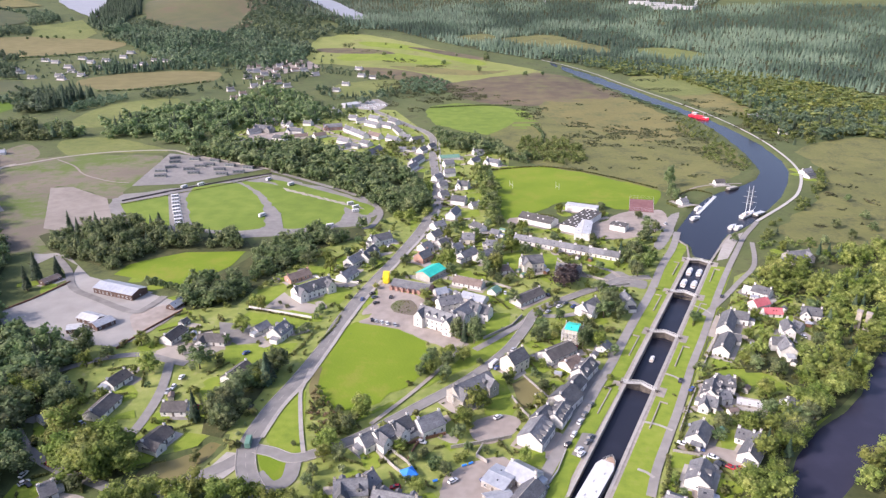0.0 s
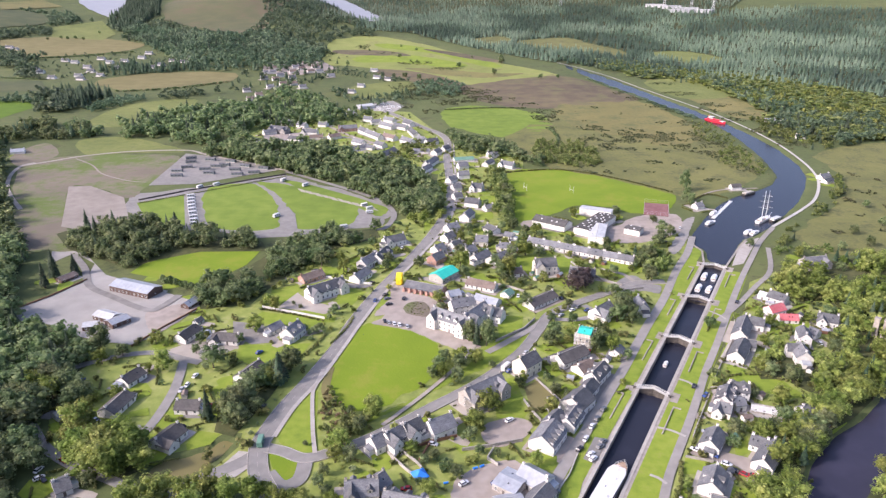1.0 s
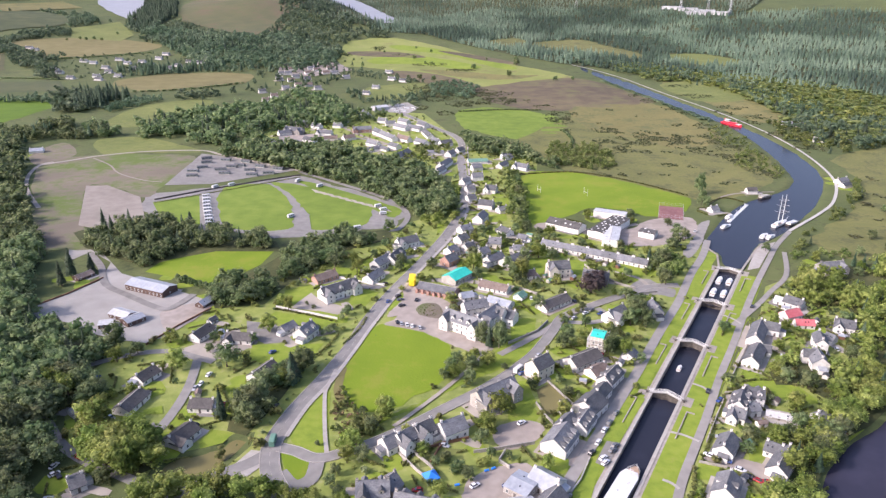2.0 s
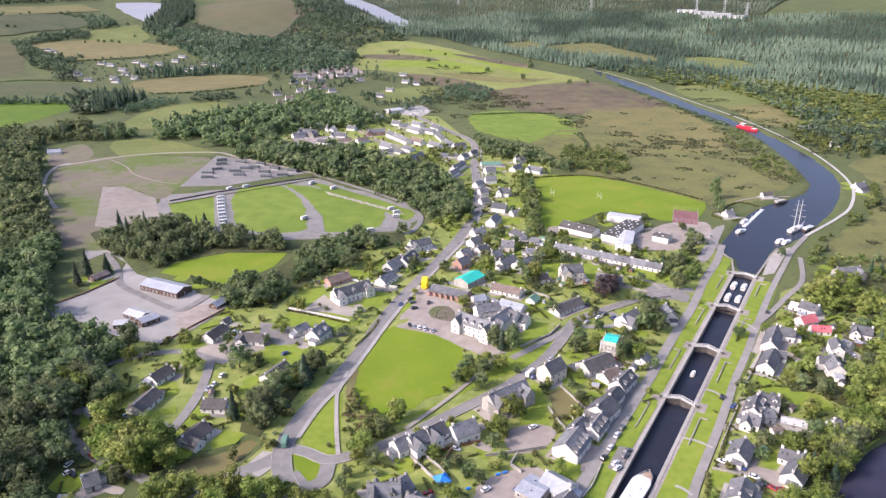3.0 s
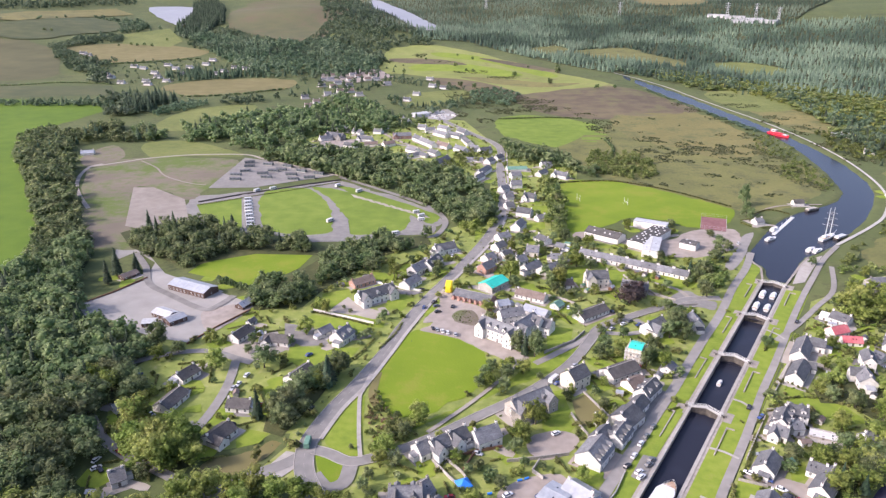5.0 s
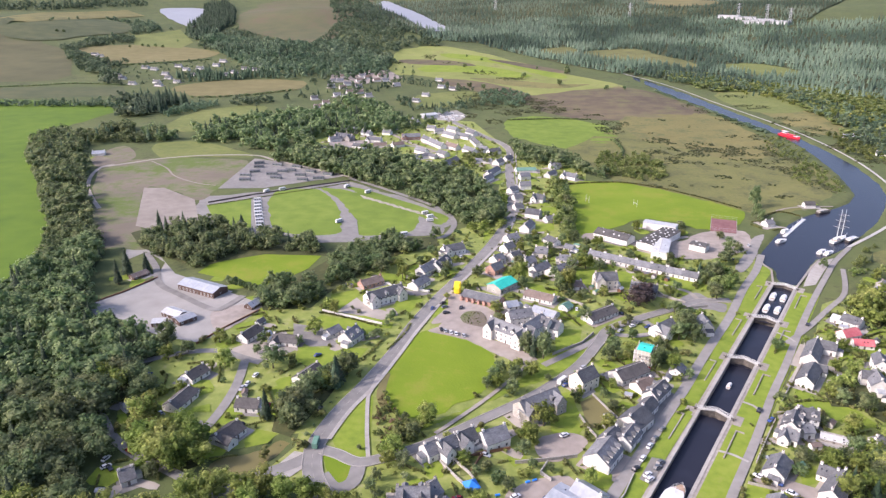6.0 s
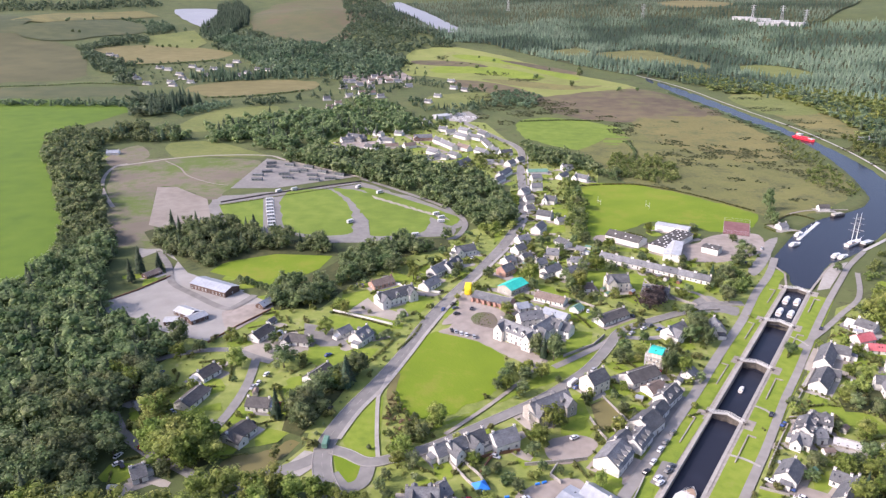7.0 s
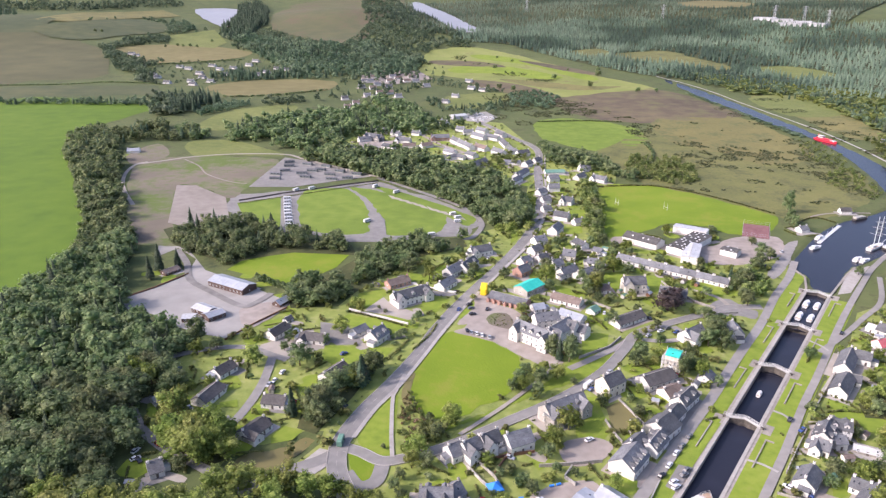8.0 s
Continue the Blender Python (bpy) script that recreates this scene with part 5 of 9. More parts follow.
def garden_plots(seed):
    """Mown lawns and gravel drives beside the houses."""
    rng, sets, taken = random.Random(seed), (("garden_lawns", LAWN, []), ("garden_drives", GRAVEL_PALE, [])), []
    for hx, hy, r in list(HOUSE_SPOTS):
        if math.hypot(hx, hy) > 900 or r < 4:
            continue
        for tries in range(9):
            kind = 0 if rng.random() < 0.66 else 1
            turn = rng.uniform(0, 6.283)
            u, v = (rng.uniform(4, 8), rng.uniform(3.5, 6)) if kind == 0 else (rng.uniform(3.5, 6), rng.uniform(2, 3.2))
            x, y = hx + math.cos(turn) * (r + u * 0.5), hy + math.sin(turn) * (r + u * 0.5)
            if not is_clear(x, y, 2.5) or any((x - a) ** 2 + (y - b) ** 2 < (u + q) ** 2 * 1.1 for a, b, q in taken):
                continue
            taken.append((x, y, u))
            c, s = math.cos(turn), math.sin(turn)
            ring = [(u, -v * 0.6), (u * 0.9, v * 0.7), (u * 0.4, v), (-u * 0.7, v * 0.9), (-u, v * 0.2), (-u * 0.8, -v), (u * 0.5, -v * 1.05)]
            sets[kind][2].append([(x + p * c - q * s, y + p * s + q * c, terrain(x, y) + 0.155) for p, q in ring])
    for name, material, rings in sets:
        bm = bmesh.new()
        for ring in rings:
            bm.faces.new([bm.verts.new(p) for p in ring])
        tagged(part(name, bm, material), "bright mown garden lawns beside the houses" if name == "garden_lawns" else "pale gravel drives beside the houses", name.replace("_", " "), kind="stuff")


def wood(kind, poly, n, lo, hi, label, material=None, floor=True):
    """Trees all over a stretch of the plan, past counting."""
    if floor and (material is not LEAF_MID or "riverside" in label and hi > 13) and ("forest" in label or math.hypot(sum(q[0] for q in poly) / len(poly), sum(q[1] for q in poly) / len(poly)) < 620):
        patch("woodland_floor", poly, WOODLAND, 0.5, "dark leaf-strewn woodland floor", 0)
    spots = scatter(poly, n, int(abs(poly[0][0] * 13 + poly[0][1])))
    rng = random.Random(n)
    leaves, needles = [], []
    for x, y in spots:
        d = math.hypot(x, y)
        if hi > 6 and floor and (in_open(x, y) or (hi < 16.5 or d > 700) and material is not LEAF_MID and noise.noise((x / 38, y / 38, lo)) < -0.3):
            continue
        h = rng.triangular(lo * 0.55, hi * 1.15, (lo + hi) / 2)
        if hi > 6 and floor and d > 640 and material is not LEAF_MID and "forest" not in label:
            # older, taller timber away from the village
            if rng.random() < 0.15:
                continue
            h *= 1.2
        cone = (kind == "conifer") or (kind == "mixed" and rng.random() < 0.22)
        if cone:
            w = h * (rng.uniform(0.8, 1.1) if d < 700 else rng.uniform(1.1, 1.6))
            needles.append((rng.choice(MID_CONE if d < 700 else FAR_CONE), pose(x, y, terrain(x, y), 0, 0, rng.uniform(0, 360)) @ Matrix.Diagonal((w, w, h, 1))))
        elif hi > 6 and d < 330 and TREE_COUNT[0] < 200:
            TREE_COUNT[0] += 1
            tree("light" if material is LEAF_LIGHT else "broad", x, y, h, rng.uniform(1.0, 1.3), "woodland edge trees")
        else:
            w = h * (rng.uniform(1.0, 1.45) if "scrub" not in label else rng.uniform(2.0, 4.5))
            leaves.append((rng.choice(MID_BROAD if d < 560 and hi > 6 else (SHRUB if hi < 6 else (FAR_BROAD if d < 1000 else DISTANT))), pose(x, y, terrain(x, y) - h * 0.16, 0, 0, rng.uniform(0, 360)) @ Matrix.Diagonal((w, w, h * 1.1, 1))))
    if leaves:
        # distant broadleaf woods take the leaf colour that has haze in it
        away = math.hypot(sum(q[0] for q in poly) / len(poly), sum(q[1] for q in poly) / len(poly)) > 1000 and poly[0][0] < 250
        joined("woodland" if hi > 6 else "shrubs", leaves, LEAF_HAZE if away else material or LEAF, "dense %s" % label, "woodland" if hi > 6 else "shrubs")
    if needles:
        joined("conifer_wood", needles, (material or NEEDLE_HAZE) if kind == "conifer" else NEEDLE, "dense %s of conifers" % label if kind == "mixed" else "dense dark green %s" % label, "woodland")


def garden_shrubs(poly, n, lo, hi, seed):
    """Bushes over the gardens, clear of roads, lawns and houses."""
    rng = random.Random(seed)
    kinds = {"a": (HEDGE, []), "b": (LEAF_LIGHT, []), "c": (LEAF, [])}
    for x, y in scatter(poly, n, seed):
        if any(inside(k, x, y) for k in KEEP_CLEAR) or any((x - a) ** 2 + (y - b) ** 2 < (r + 1.2) ** 2 for a, b, r in ROAD_POINTS) or any((x - a) ** 2 + (y - b) ** 2 < r * r for a, b, r in HOUSE_SPOTS):
            continue
        h = lo + (hi - lo) * rng.random() ** 2
        w = h * rng.uniform(1.0, 1.7)
        kinds[rng.choice("aabbc")][1].append((rng.choice(SHRUB), pose(x, y, terrain(x, y) - h * 0.25, 0, 0, rng.uniform(0, 360)) @ Matrix.Diagonal((w, w, h * 1.2, 1))))
    for m, items in kinds.values():
        if items:
            joined("garden_shrubs", items, m, "garden bushes and small fruit trees among the houses", "shrubs")


def hedge(pts, height, thick=1.4, material=None):
    """A clipped or rough hedge: tufts of leaves along a line."""
    rng = random.Random(int(abs(pts[0][0] * 7 + pts[0][1] * 3)))
    line, items = smooth_line(pts, False, 6), []
    for a, b in zip(line, line[1:]):
        a, b = Vector(a), Vector(b)
        n = max(1, int((b - a).length / (thick * 0.8)))
        for k in range(n):
            p = a.lerp(b, (k + rng.random()) / n)
            h = height * rng.uniform(0.85, 1.15)
            items.append((rng.choice(TUFTS), pose(p.x, p.y, terrain(p.x, p.y) - h * 0.3, 0, 0, rng.uniform(0, 360)) @ Matrix.Diagonal((thick * 1.8, thick * 1.8, h * 1.3, 1))))
    joined("hedge", items, material or HEDGE, "dense green garden hedge", "hedge")


def plot_hedges(seed, chance=0.5):
    """Hedges round the garden plots, clear of roads and neighbours."""
    rng, items = random.Random(seed), []
    for hx, hy, r in HOUSE_SPOTS:
        if math.hypot(hx, hy) > 640 or (hx < -160 and hy > 330):
            continue
        turn = rng.choice((28, 35, 62, 20)) + rng.uniform(-6, 6)
        for side in range(4):
            if rng.random() > chance:
                continue
            a = radians(turn + 90 * side)
            o = Vector((hx, hy)) + Vector((math.cos(a), math.sin(a))) * (r + rng.uniform(3, 7))
            d = Vector((-math.sin(a), math.cos(a)))
            n, h = rng.randint(7, 16), rng.uniform(1.0, 2.2)
            for k in range(n):
                p = o + d * (k - n / 2) * 1.0
                if any(inside(q, p.x, p.y) for q in KEEP_CLEAR) or any((p.x - u) ** 2 + (p.y - v) ** 2 < (w + 1.5) ** 2 for u, v, w in ROAD_POINTS) or any((p.x - u) ** 2 + (p.y - v) ** 2 < w * w for u, v, w in HOUSE_SPOTS):
                    continue
                items.append((rng.choice(TUFTS), pose(p.x, p.y, -h * 0.3, 0, 0, rng.uniform(0, 360)) @ Matrix.Diagonal((1.9, 1.9, h * 1.3, 1))))
    joined("hedge", items, HEDGE, "green hedges between the garden plots", "hedge")


def is_clear(x, y, r):
    return not (any(inside(q, x, y) for q in KEEP_CLEAR) or any((x - u) ** 2 + (y - v) ** 2 < (w + r) ** 2 for u, v, w in ROAD_POINTS) or any((x - u) ** 2 + (y - v) ** 2 < (w + r - 1.5) ** 2 for u, v, w in HOUSE_SPOTS))


def garden_shed(x, y, yaw, L, W, wall, roof):
    s = tagged(empty("garden_shed", pose(x, y, 0, 0, 0, yaw)), "small %s garden shed with pitched roof" % HOUSE_WORDS[wall.name], "shed", "garden sheds")
    bm = bmesh.new()
    gable_walls(bm, L, W, 2.0, 2.7)
    part("wall", bm, wall, s)
    bm = bmesh.new()
    gable_roof(bm, L, W, 2.0, 2.7, 0.2, 0.08)
    part("roof", bm, roof, s)
    bm = bmesh.new()
    add_box(bm, -0.4, 0.4, -W / 2 - 0.04, -W / 2, 0, 1.8)
    part("door", bm, DOOR, s)


def yard_clutter(seed):
    """Sheds in the gardens and cars on the drives."""
    rng = random.Random(seed)
    for hx, hy, r in list(HOUSE_SPOTS):
        if math.hypot(hx, hy) > 480 or (hx < -150 and hy > 300):
            continue
        for _ in range(2):
            a = rng.uniform(0, 6.28)
            x, y = hx + math.cos(a) * (r + 4.5), hy + math.sin(a) * (r + 4.5)
            if rng.random() < 0.45 and is_clear(x, y, 2.2) and y > 150:
                garden_shed(x, y, rng.uniform(0, 180), rng.uniform(2.6, 4.5), rng.uniform(2.2, 3.0), rng.choice((BROWN_WOOD, GREY_WOOD, WHITE)), rng.choice((SLATE, ROOF_METAL, GREEN_SHEET, ROOF_BROWN)))
                HOUSE_SPOTS.append((x, y, 3.5))
                break
        a = rng.uniform(0, 6.28)
        x, y = hx + math.cos(a) * (r + 1.6), hy + math.sin(a) * (r + 1.6)
        if rng.random() < 0.45 and is_clear(x, y, 0.8):
            c = car(x, y, math.degrees(a) + 90, rng.choice((0, 0, 1, 1, 2, 3, 4, 5)))
            c.location.z = 0.12
            tagged(c, "%s hatchback car standing on a house drive" % c["label"].split()[0])


def garden_trees(seed):
    """A tree or two in most gardens, clear of roads, lawns and roofs."""
    rng, taken = random.Random(seed), []
    for hx, hy, r in list(HOUSE_SPOTS):
        if math.hypot(hx, hy) > 560 or r < 5 or hx < -165:
            continue
        for k in range(2):
            a, q = rng.uniform(0, 6.283), r + rng.uniform(2.0, 7.0)
            x, y = hx + math.cos(a) * q, hy + math.sin(a) * q
            h = rng.triangular(4.0, 10.0, 6.0)
            # a tree of this height must not hide the roof behind it
            if not is_clear(x, y, h * 0.3) or any((x - u) ** 2 + (y - v) ** 2 < 36 for u, v in taken) or any(abs(x - u) < w + 1 and 0 < v - y < h * 1.6 for u, v, w in HOUSE_SPOTS):
                continue
            taken.append((x, y))
            tree(rng.choice(("light", "light", "broad")), x, y, h, rng.uniform(0.85, 1.2), "garden trees")


def offset_line(pts, off):
    line, out = smooth_line(pts, False, 5), []
    for i, (x, y) in enumerate(line):
        a, b = Vector(line[max(0, i - 1)]), Vector(line[min(len(line) - 1, i + 1)])
        d = (b - a).normalized()
        out.append((x - d.y * off, y + d.x * off))
    return out


def kerb(pts, width, label="pale stone kerb along the road"):
    """Raised kerbs along both edges of a road."""
    for side in (-1, 1):
        line = offset_line(pts, side * (width / 2 + 0.15))
        bm = bmesh.new()
        for a, b in zip(line, line[1:]):
            a, b = Vector(a), Vector(b)
            d = b - a
            z = terrain(a.x, a.y) + 0.36
            add_box(bm, -d.length / 2 - 0.02, d.length / 2 + 0.02, -0.15, 0.15, -0.3, 0.16, 0, pose((a.x + b.x) / 2, (a.y + b.y) / 2, z, 0, 0, math.degrees(math.atan2(d.y, d.x))))
        tagged(part("kerb", bm, PAVING), label, "kerb", kind="structure")


def road_marks(pts, width, lift=1.0):
    """White dashes down the middle of a road and thin lines at its edges."""
    bm = bmesh.new()
    for off, dash in ((0, 1), (-width / 2 + 0.35, 0), (width / 2 - 0.35, 0)):
        line = offset_line(pts, off)
        run = 0.0
        for a, b in zip(line, line[1:]):
            a, b = Vector(a), Vector(b)
            d = b - a
            n = max(1, int(d.length / 3.0))
            for k in range(n):
                run += 1
                if dash and run % 2:
                    continue
                p, q = a.lerp(b, k / n), a.lerp(b, (k + 1) / n)
                u = (q - p).normalized()
                w = Vector((-u.y, u.x)) * (0.08 if dash else 0.05)
                z = terrain(p.x, p.y) + lift
                bm.faces.new([bm.verts.new((*v, z)) for v in (p - w, q - w, q + w, p + w)])
    tagged(part("road_marking", bm, PAVING), "worn white road markings", "road marking", kind="stuff")


def garden_wall(pts, height, material, label, thick=0.35):
    """A wall with a coping along a line of the plan."""
    bm = bmesh.new()
    for a, b in zip(pts, pts[1:]):
        a, b = Vector(a), Vector(b)
        d = b - a
        m = pose((a.x + b.x) / 2, (a.y + b.y) / 2, terrain(a.x, a.y), 0, 0, math.degrees(math.atan2(d.y, d.x)))
        add_box(bm, -d.length / 2, d.length / 2, -thick / 2, thick / 2, -0.3, height, 0, m)
        add_box(bm, -d.length / 2 - 0.03, d.length / 2 + 0.03, -thick / 2 - 0.06, thick / 2 + 0.06, height, height + 0.1, 0, m)
    bmesh.ops.recalc_face_normals(bm, faces=bm.faces[:])
    return tagged(part("garden_wall", bm, material), label, "wall", kind="structure")


# ---- vehicles ----
def shared(name, build, material):
    bm = bmesh.new()
    build(bm)
    bmesh.ops.recalc_face_normals(bm, faces=bm.faces[:])
    me = bpy.data.meshes.new(name)
    bm.to_mesh(me), bm.free()
    me.materials.append(material)
    return me


def loft(bm, sections):
    """A closed skin through sections of equal length, given as lists of points, with capped ends."""
    rings = [[bm.verts.new(p) for p in sec] for sec in sections]
    n = len(rings[0])
    for a, b in zip(rings, rings[1:]):
        for i in range(n):
            bm.faces.new((a[i], a[(i + 1) % n], b[(i + 1) % n], b[i]))
    bm.faces.new(rings[0][::-1]), bm.faces.new(rings[-1])


def wheel_shape(bm, r=0.32, w=0.22):
    bmesh.ops.create_cone(bm, segments=12, radius1=r, radius2=r, depth=w, cap_ends=True, matrix=Matrix.Rotation(radians(90), 4, "X"))


def car_body(bm):
    def ring(x, zt, hw):
        return [(x, -hw, 0.3), (x, hw, 0.3), (x, hw, zt - 0.12), (x, hw - 0.1, zt), (x, -hw + 0.1, zt), (x, -hw, zt - 0.12)]
    loft(bm, [ring(-2.15, 0.75, 0.72), ring(-1.9, 0.95, 0.85), ring(-0.2, 0.95, 0.88), ring(1.0, 0.92, 0.88), ring(1.9, 0.75, 0.82), ring(2.15, 0.62, 0.68)])
    add_box(bm, -1.35, 0.25, -0.66, 0.66, 1.42, 1.48)


def car_glass(bm):
    def ring(x0, x1, hw0, hw1):
        return [(x0, -hw0, 0.93), (x0, hw0, 0.93), (x1, hw1, 1.42), (x1, -hw1, 1.42)]
    loft(bm, [ring(-1.85, -1.4, 0.8, 0.66), ring(1.0, 0.3, 0.8, 0.66)])


CAR_GLASS, CAR_WHEEL = shared("glasshouse", car_glass, GLASS), shared("wheel", wheel_shape, BLACK)
CAR_BODIES = [shared("car", car_body, m) for m in CAR_PAINTS]
CAR_WORDS = ["white", "silver", "black", "dark blue", "red", "dark grey"]


def car(x, y, yaw, colour, big=1.0, group="parked cars"):
    c = piece("car", CAR_BODIES[colour], None, pose(x, y, 0.39, 0, 0, yaw) @ Matrix.Diagonal((big, big, big, 1)))
    tagged(c, "%s hatchback car standing on the roadside" % CAR_WORDS[colour], "car", group)
    piece("glasshouse", CAR_GLASS, c)
    for sx in (-1.3, 1.35):
        for sy in (-0.78, 0.78):
            piece("wheel", CAR_WHEEL, c, pose(sx, sy, 0.32))
    return c


def van_shape(L, W, H, nose):
    def build(bm):
        def ring(x, zt, hw):
            return [(x, -hw, 0.4), (x, hw, 0.4), (x, hw, zt - 0.25), (x, hw - 0.25, zt), (x, -hw + 0.25, zt), (x, -hw, zt - 0.25)]
        loft(bm, [ring(-L / 2, H - 0.15, W / 2 - 0.08), ring(-L / 2 + 0.2, H, W / 2), ring(L / 2 - nose, H, W / 2), ring(L / 2 - 0.15, H - nose * 0.7, W / 2 - 0.05), ring(L / 2, max(1.0, H - nose * 1.2), W / 2 - 0.12)])
    return build


def window_slab(bm):
    add_box(bm, -0.55, 0.55, -0.03, 0.03, -0.3, 0.3)


VAN_WINDOW = shared("window", window_slab, GLASS)
VANS = {}


def van(x, y, yaw, kind="motorhome", material=None):
    """Motorhomes, touring caravans, coaches and static caravans: L, W, H, nose."""
    sizes = {"motorhome": (6.5, 2.3, 2.8, 0.9), "touring_caravan": (5.5, 2.2, 2.5, 0.3), "coach": (11.5, 2.5, 3.4, 0.4), "static_caravan": (10.5, 3.7, 2.5, 0.1)}
    words = {"motorhome": "white motorhome on a gravel pitch", "touring_caravan": "white touring caravan on a gravel pitch", "coach": "pale coach with dark windows on the road", "static_caravan": "grey-green static caravan on pale gravel"}
    material = material or BOAT_WHITE
    if (kind, material.name) not in VANS:
        VANS[kind, material.name] = shared(kind, van_shape(*sizes[kind]), material)
    body = VANS[kind, material.name]
    v = tagged(piece(kind, body, None, pose(x, y, 0.39, 0, 0, yaw)), "green camper van on the main road" if material is GREEN_SHEET else words[kind], kind.replace("_", " "), kind.replace("_", " ") + "s")
    L, W, tall = sizes[kind][:3]
    n = 5 if kind == "coach" else 3
    for sy in (-1, 1):
        for k in range(n):
            piece("window", VAN_WINDOW, v, pose(-L / 2 + L * (k + 0.6) / (n + 0.4), sy * W / 2, tall * 0.62) @ Matrix.Diagonal((L * 0.17 if n == 3 else L * 0.13, 1, tall * 0.38, 1)))
    if kind == "static_caravan":
        bm = bmesh.new()
        gable_roof(bm, L, W, 2.4, 2.95, 0.15, 0.08)
        part("roof", bm, SLATE, v)
        bm = bmesh.new()
        add_box(bm, -L / 2 + 0.2, L / 2 - 0.2, -W / 2 + 0.15, W / 2 - 0.15, -0.3, 0.45)
        part("skirt", bm, GREY_WOOD, v)
    else:
        for sx in ((-L * 0.28, L * 0.3) if kind != "touring_caravan" else (-0.2,)):
            for sy in (-1, 1):
                piece("wheel", CAR_WHEEL, v, pose(sx, sy * (W / 2 - 0.1), 0.34))
    return v


# ---- boats ----
def hull(bm, L, W, free, z0=-0.5):
    """A pointed hull along x with flared sides."""
    secs = []
    for f, k in ((-0.5, 0.8), (-0.4, 0.95), (-0.1, 1.0), (0.2, 0.95), (0.36, 0.7), (0.46, 0.35), (0.5, 0.06)):
        up = free * (1 + 0.25 * max(0, f) * 2)
        secs.append([(f * L * 0.97, -W / 2 * k * 0.75, z0), (f * L * 0.97, W / 2 * k * 0.75, z0), (f * L, W / 2 * k, up), (f * L, -W / 2 * k, up)])
    loft(bm, secs)


def cruiser(x, y, z, yaw, L=9.5, W=3.6, group="moored boats", word="white motor cruiser moored on dark water", paint=None):
    b = tagged(empty("boat", pose(x, y, z, 0, 0, yaw)), word, "boat", group)
    paint = paint or BOAT_WHITE
    bm = bmesh.new()
    hull(bm, L, W, L * 0.11)
    bmesh.ops.recalc_face_normals(bm, faces=bm.faces[:])
    part("hull", bm, paint, b)
    f = L * 0.11
    bm = bmesh.new()
    loft(bm, [[(-L * 0.35, -W * 0.38, f - 0.05), (-L * 0.35, W * 0.38, f - 0.05), (-L * 0.34, W * 0.34, f + 1.1), (-L * 0.34, -W * 0.34, f + 1.1)],
              [(L * 0.12, -W * 0.38, f - 0.05), (L * 0.12, W * 0.38, f - 0.05), (L * 0.05, W * 0.32, f + 1.1), (L * 0.05, -W * 0.32, f + 1.1)],
              [(L * 0.28, -W * 0.26, f - 0.05), (L * 0.28, W * 0.26, f - 0.05), (L * 0.2, W * 0.2, f + 0.35), (L * 0.2, -W * 0.2, f + 0.35)]])
    bmesh.ops.recalc_face_normals(bm, faces=bm.faces[:])
    part("cabin", bm, BOAT_WHITE, b)
    bm = bmesh.new()
    for sy in (-1, 1):
        add_box(bm, -L * 0.28, L * 0.04, sy * W * 0.365 - 0.03, sy * W * 0.365 + 0.03, f + 0.35, f + 0.8)
    part("cabin_window", bm, GLASS, b)
    bm = bmesh.new()
    add_box(bm, -L * 0.47, -L * 0.36, -W * 0.36, W * 0.36, f, f + 0.06)
    part("deck", bm, DECK, b)
    return b


def pole(bm, a, b, r0, r1=None, n=6):
    a, b = Vector(a), Vector(b)
    q = (b - a).to_track_quat("Z", "Y").to_matrix()
    r1 = r0 if r1 is None else r1
    lo = [bm.verts.new(a + q @ Vector((math.cos(t) * r0, math.sin(t) * r0, 0))) for t in [i * 6.283 / n for i in range(n)]]
    hi = [bm.verts.new(b + q @ Vector((math.cos(t) * r1, math.sin(t) * r1, 0))) for t in [i * 6.283 / n for i in range(n)]]
    for i in range(n):
        bm.faces.new((lo[i], lo[(i + 1) % n], hi[(i + 1) % n], hi[i]))
    bm.faces.new(hi), bm.faces.new(lo[::-1])


# ---- water ----
patch("canal_water", UPPER_CANAL, CAN_WATER, 0, "dark still canal water", 1, -0.9)
patch("river_water", RIVER, RIV_WATER, 0, "dark smooth river water", 1, -1.5)
patch("pond_water", POND, POND_WATER, 0, "brown still pond water", 1, -1.0)
patch("loch", LOCH, SKY_PALE_WATER, 3, "pale far loch reflecting the sky")
patch("far_canal", FAR_CANAL, SKY_PALE_WATER, 3, "pale far stretch of canal")
LEVELS = ((-150, 0, -2.4), (0, 55.5, -3.4), (55.5, 111, -3.2), (111, 170, -1.7))
for lo, hi, z in LEVELS:
    bm = bmesh.new()
    bm.faces.new([bm.verts.new((*lockside(s, w), z)) for s, w in ((lo, -7.1), (lo, 7.1), (hi, 7.1), (hi, -7.1))])
    bmesh.ops.recalc_face_normals(bm, faces=bm.faces[:])
    tagged(part("lock_water", bm, CAN_WATER), "dark water in the lock chamber", "water", kind="structure")


# ---- the flight of locks ----
def along_lock(bm, s0, s1, w0, w1, z0, z1):
    """A block beside the locks, given along and across them."""
    w0, w1 = min(w0, w1), max(w0, w1)
    prism(bm, [tuple(lockside(s, w)) for s, w in ((s0, w0), (s0, w1), (s1, w1), (s1, w0))], z0, z1)


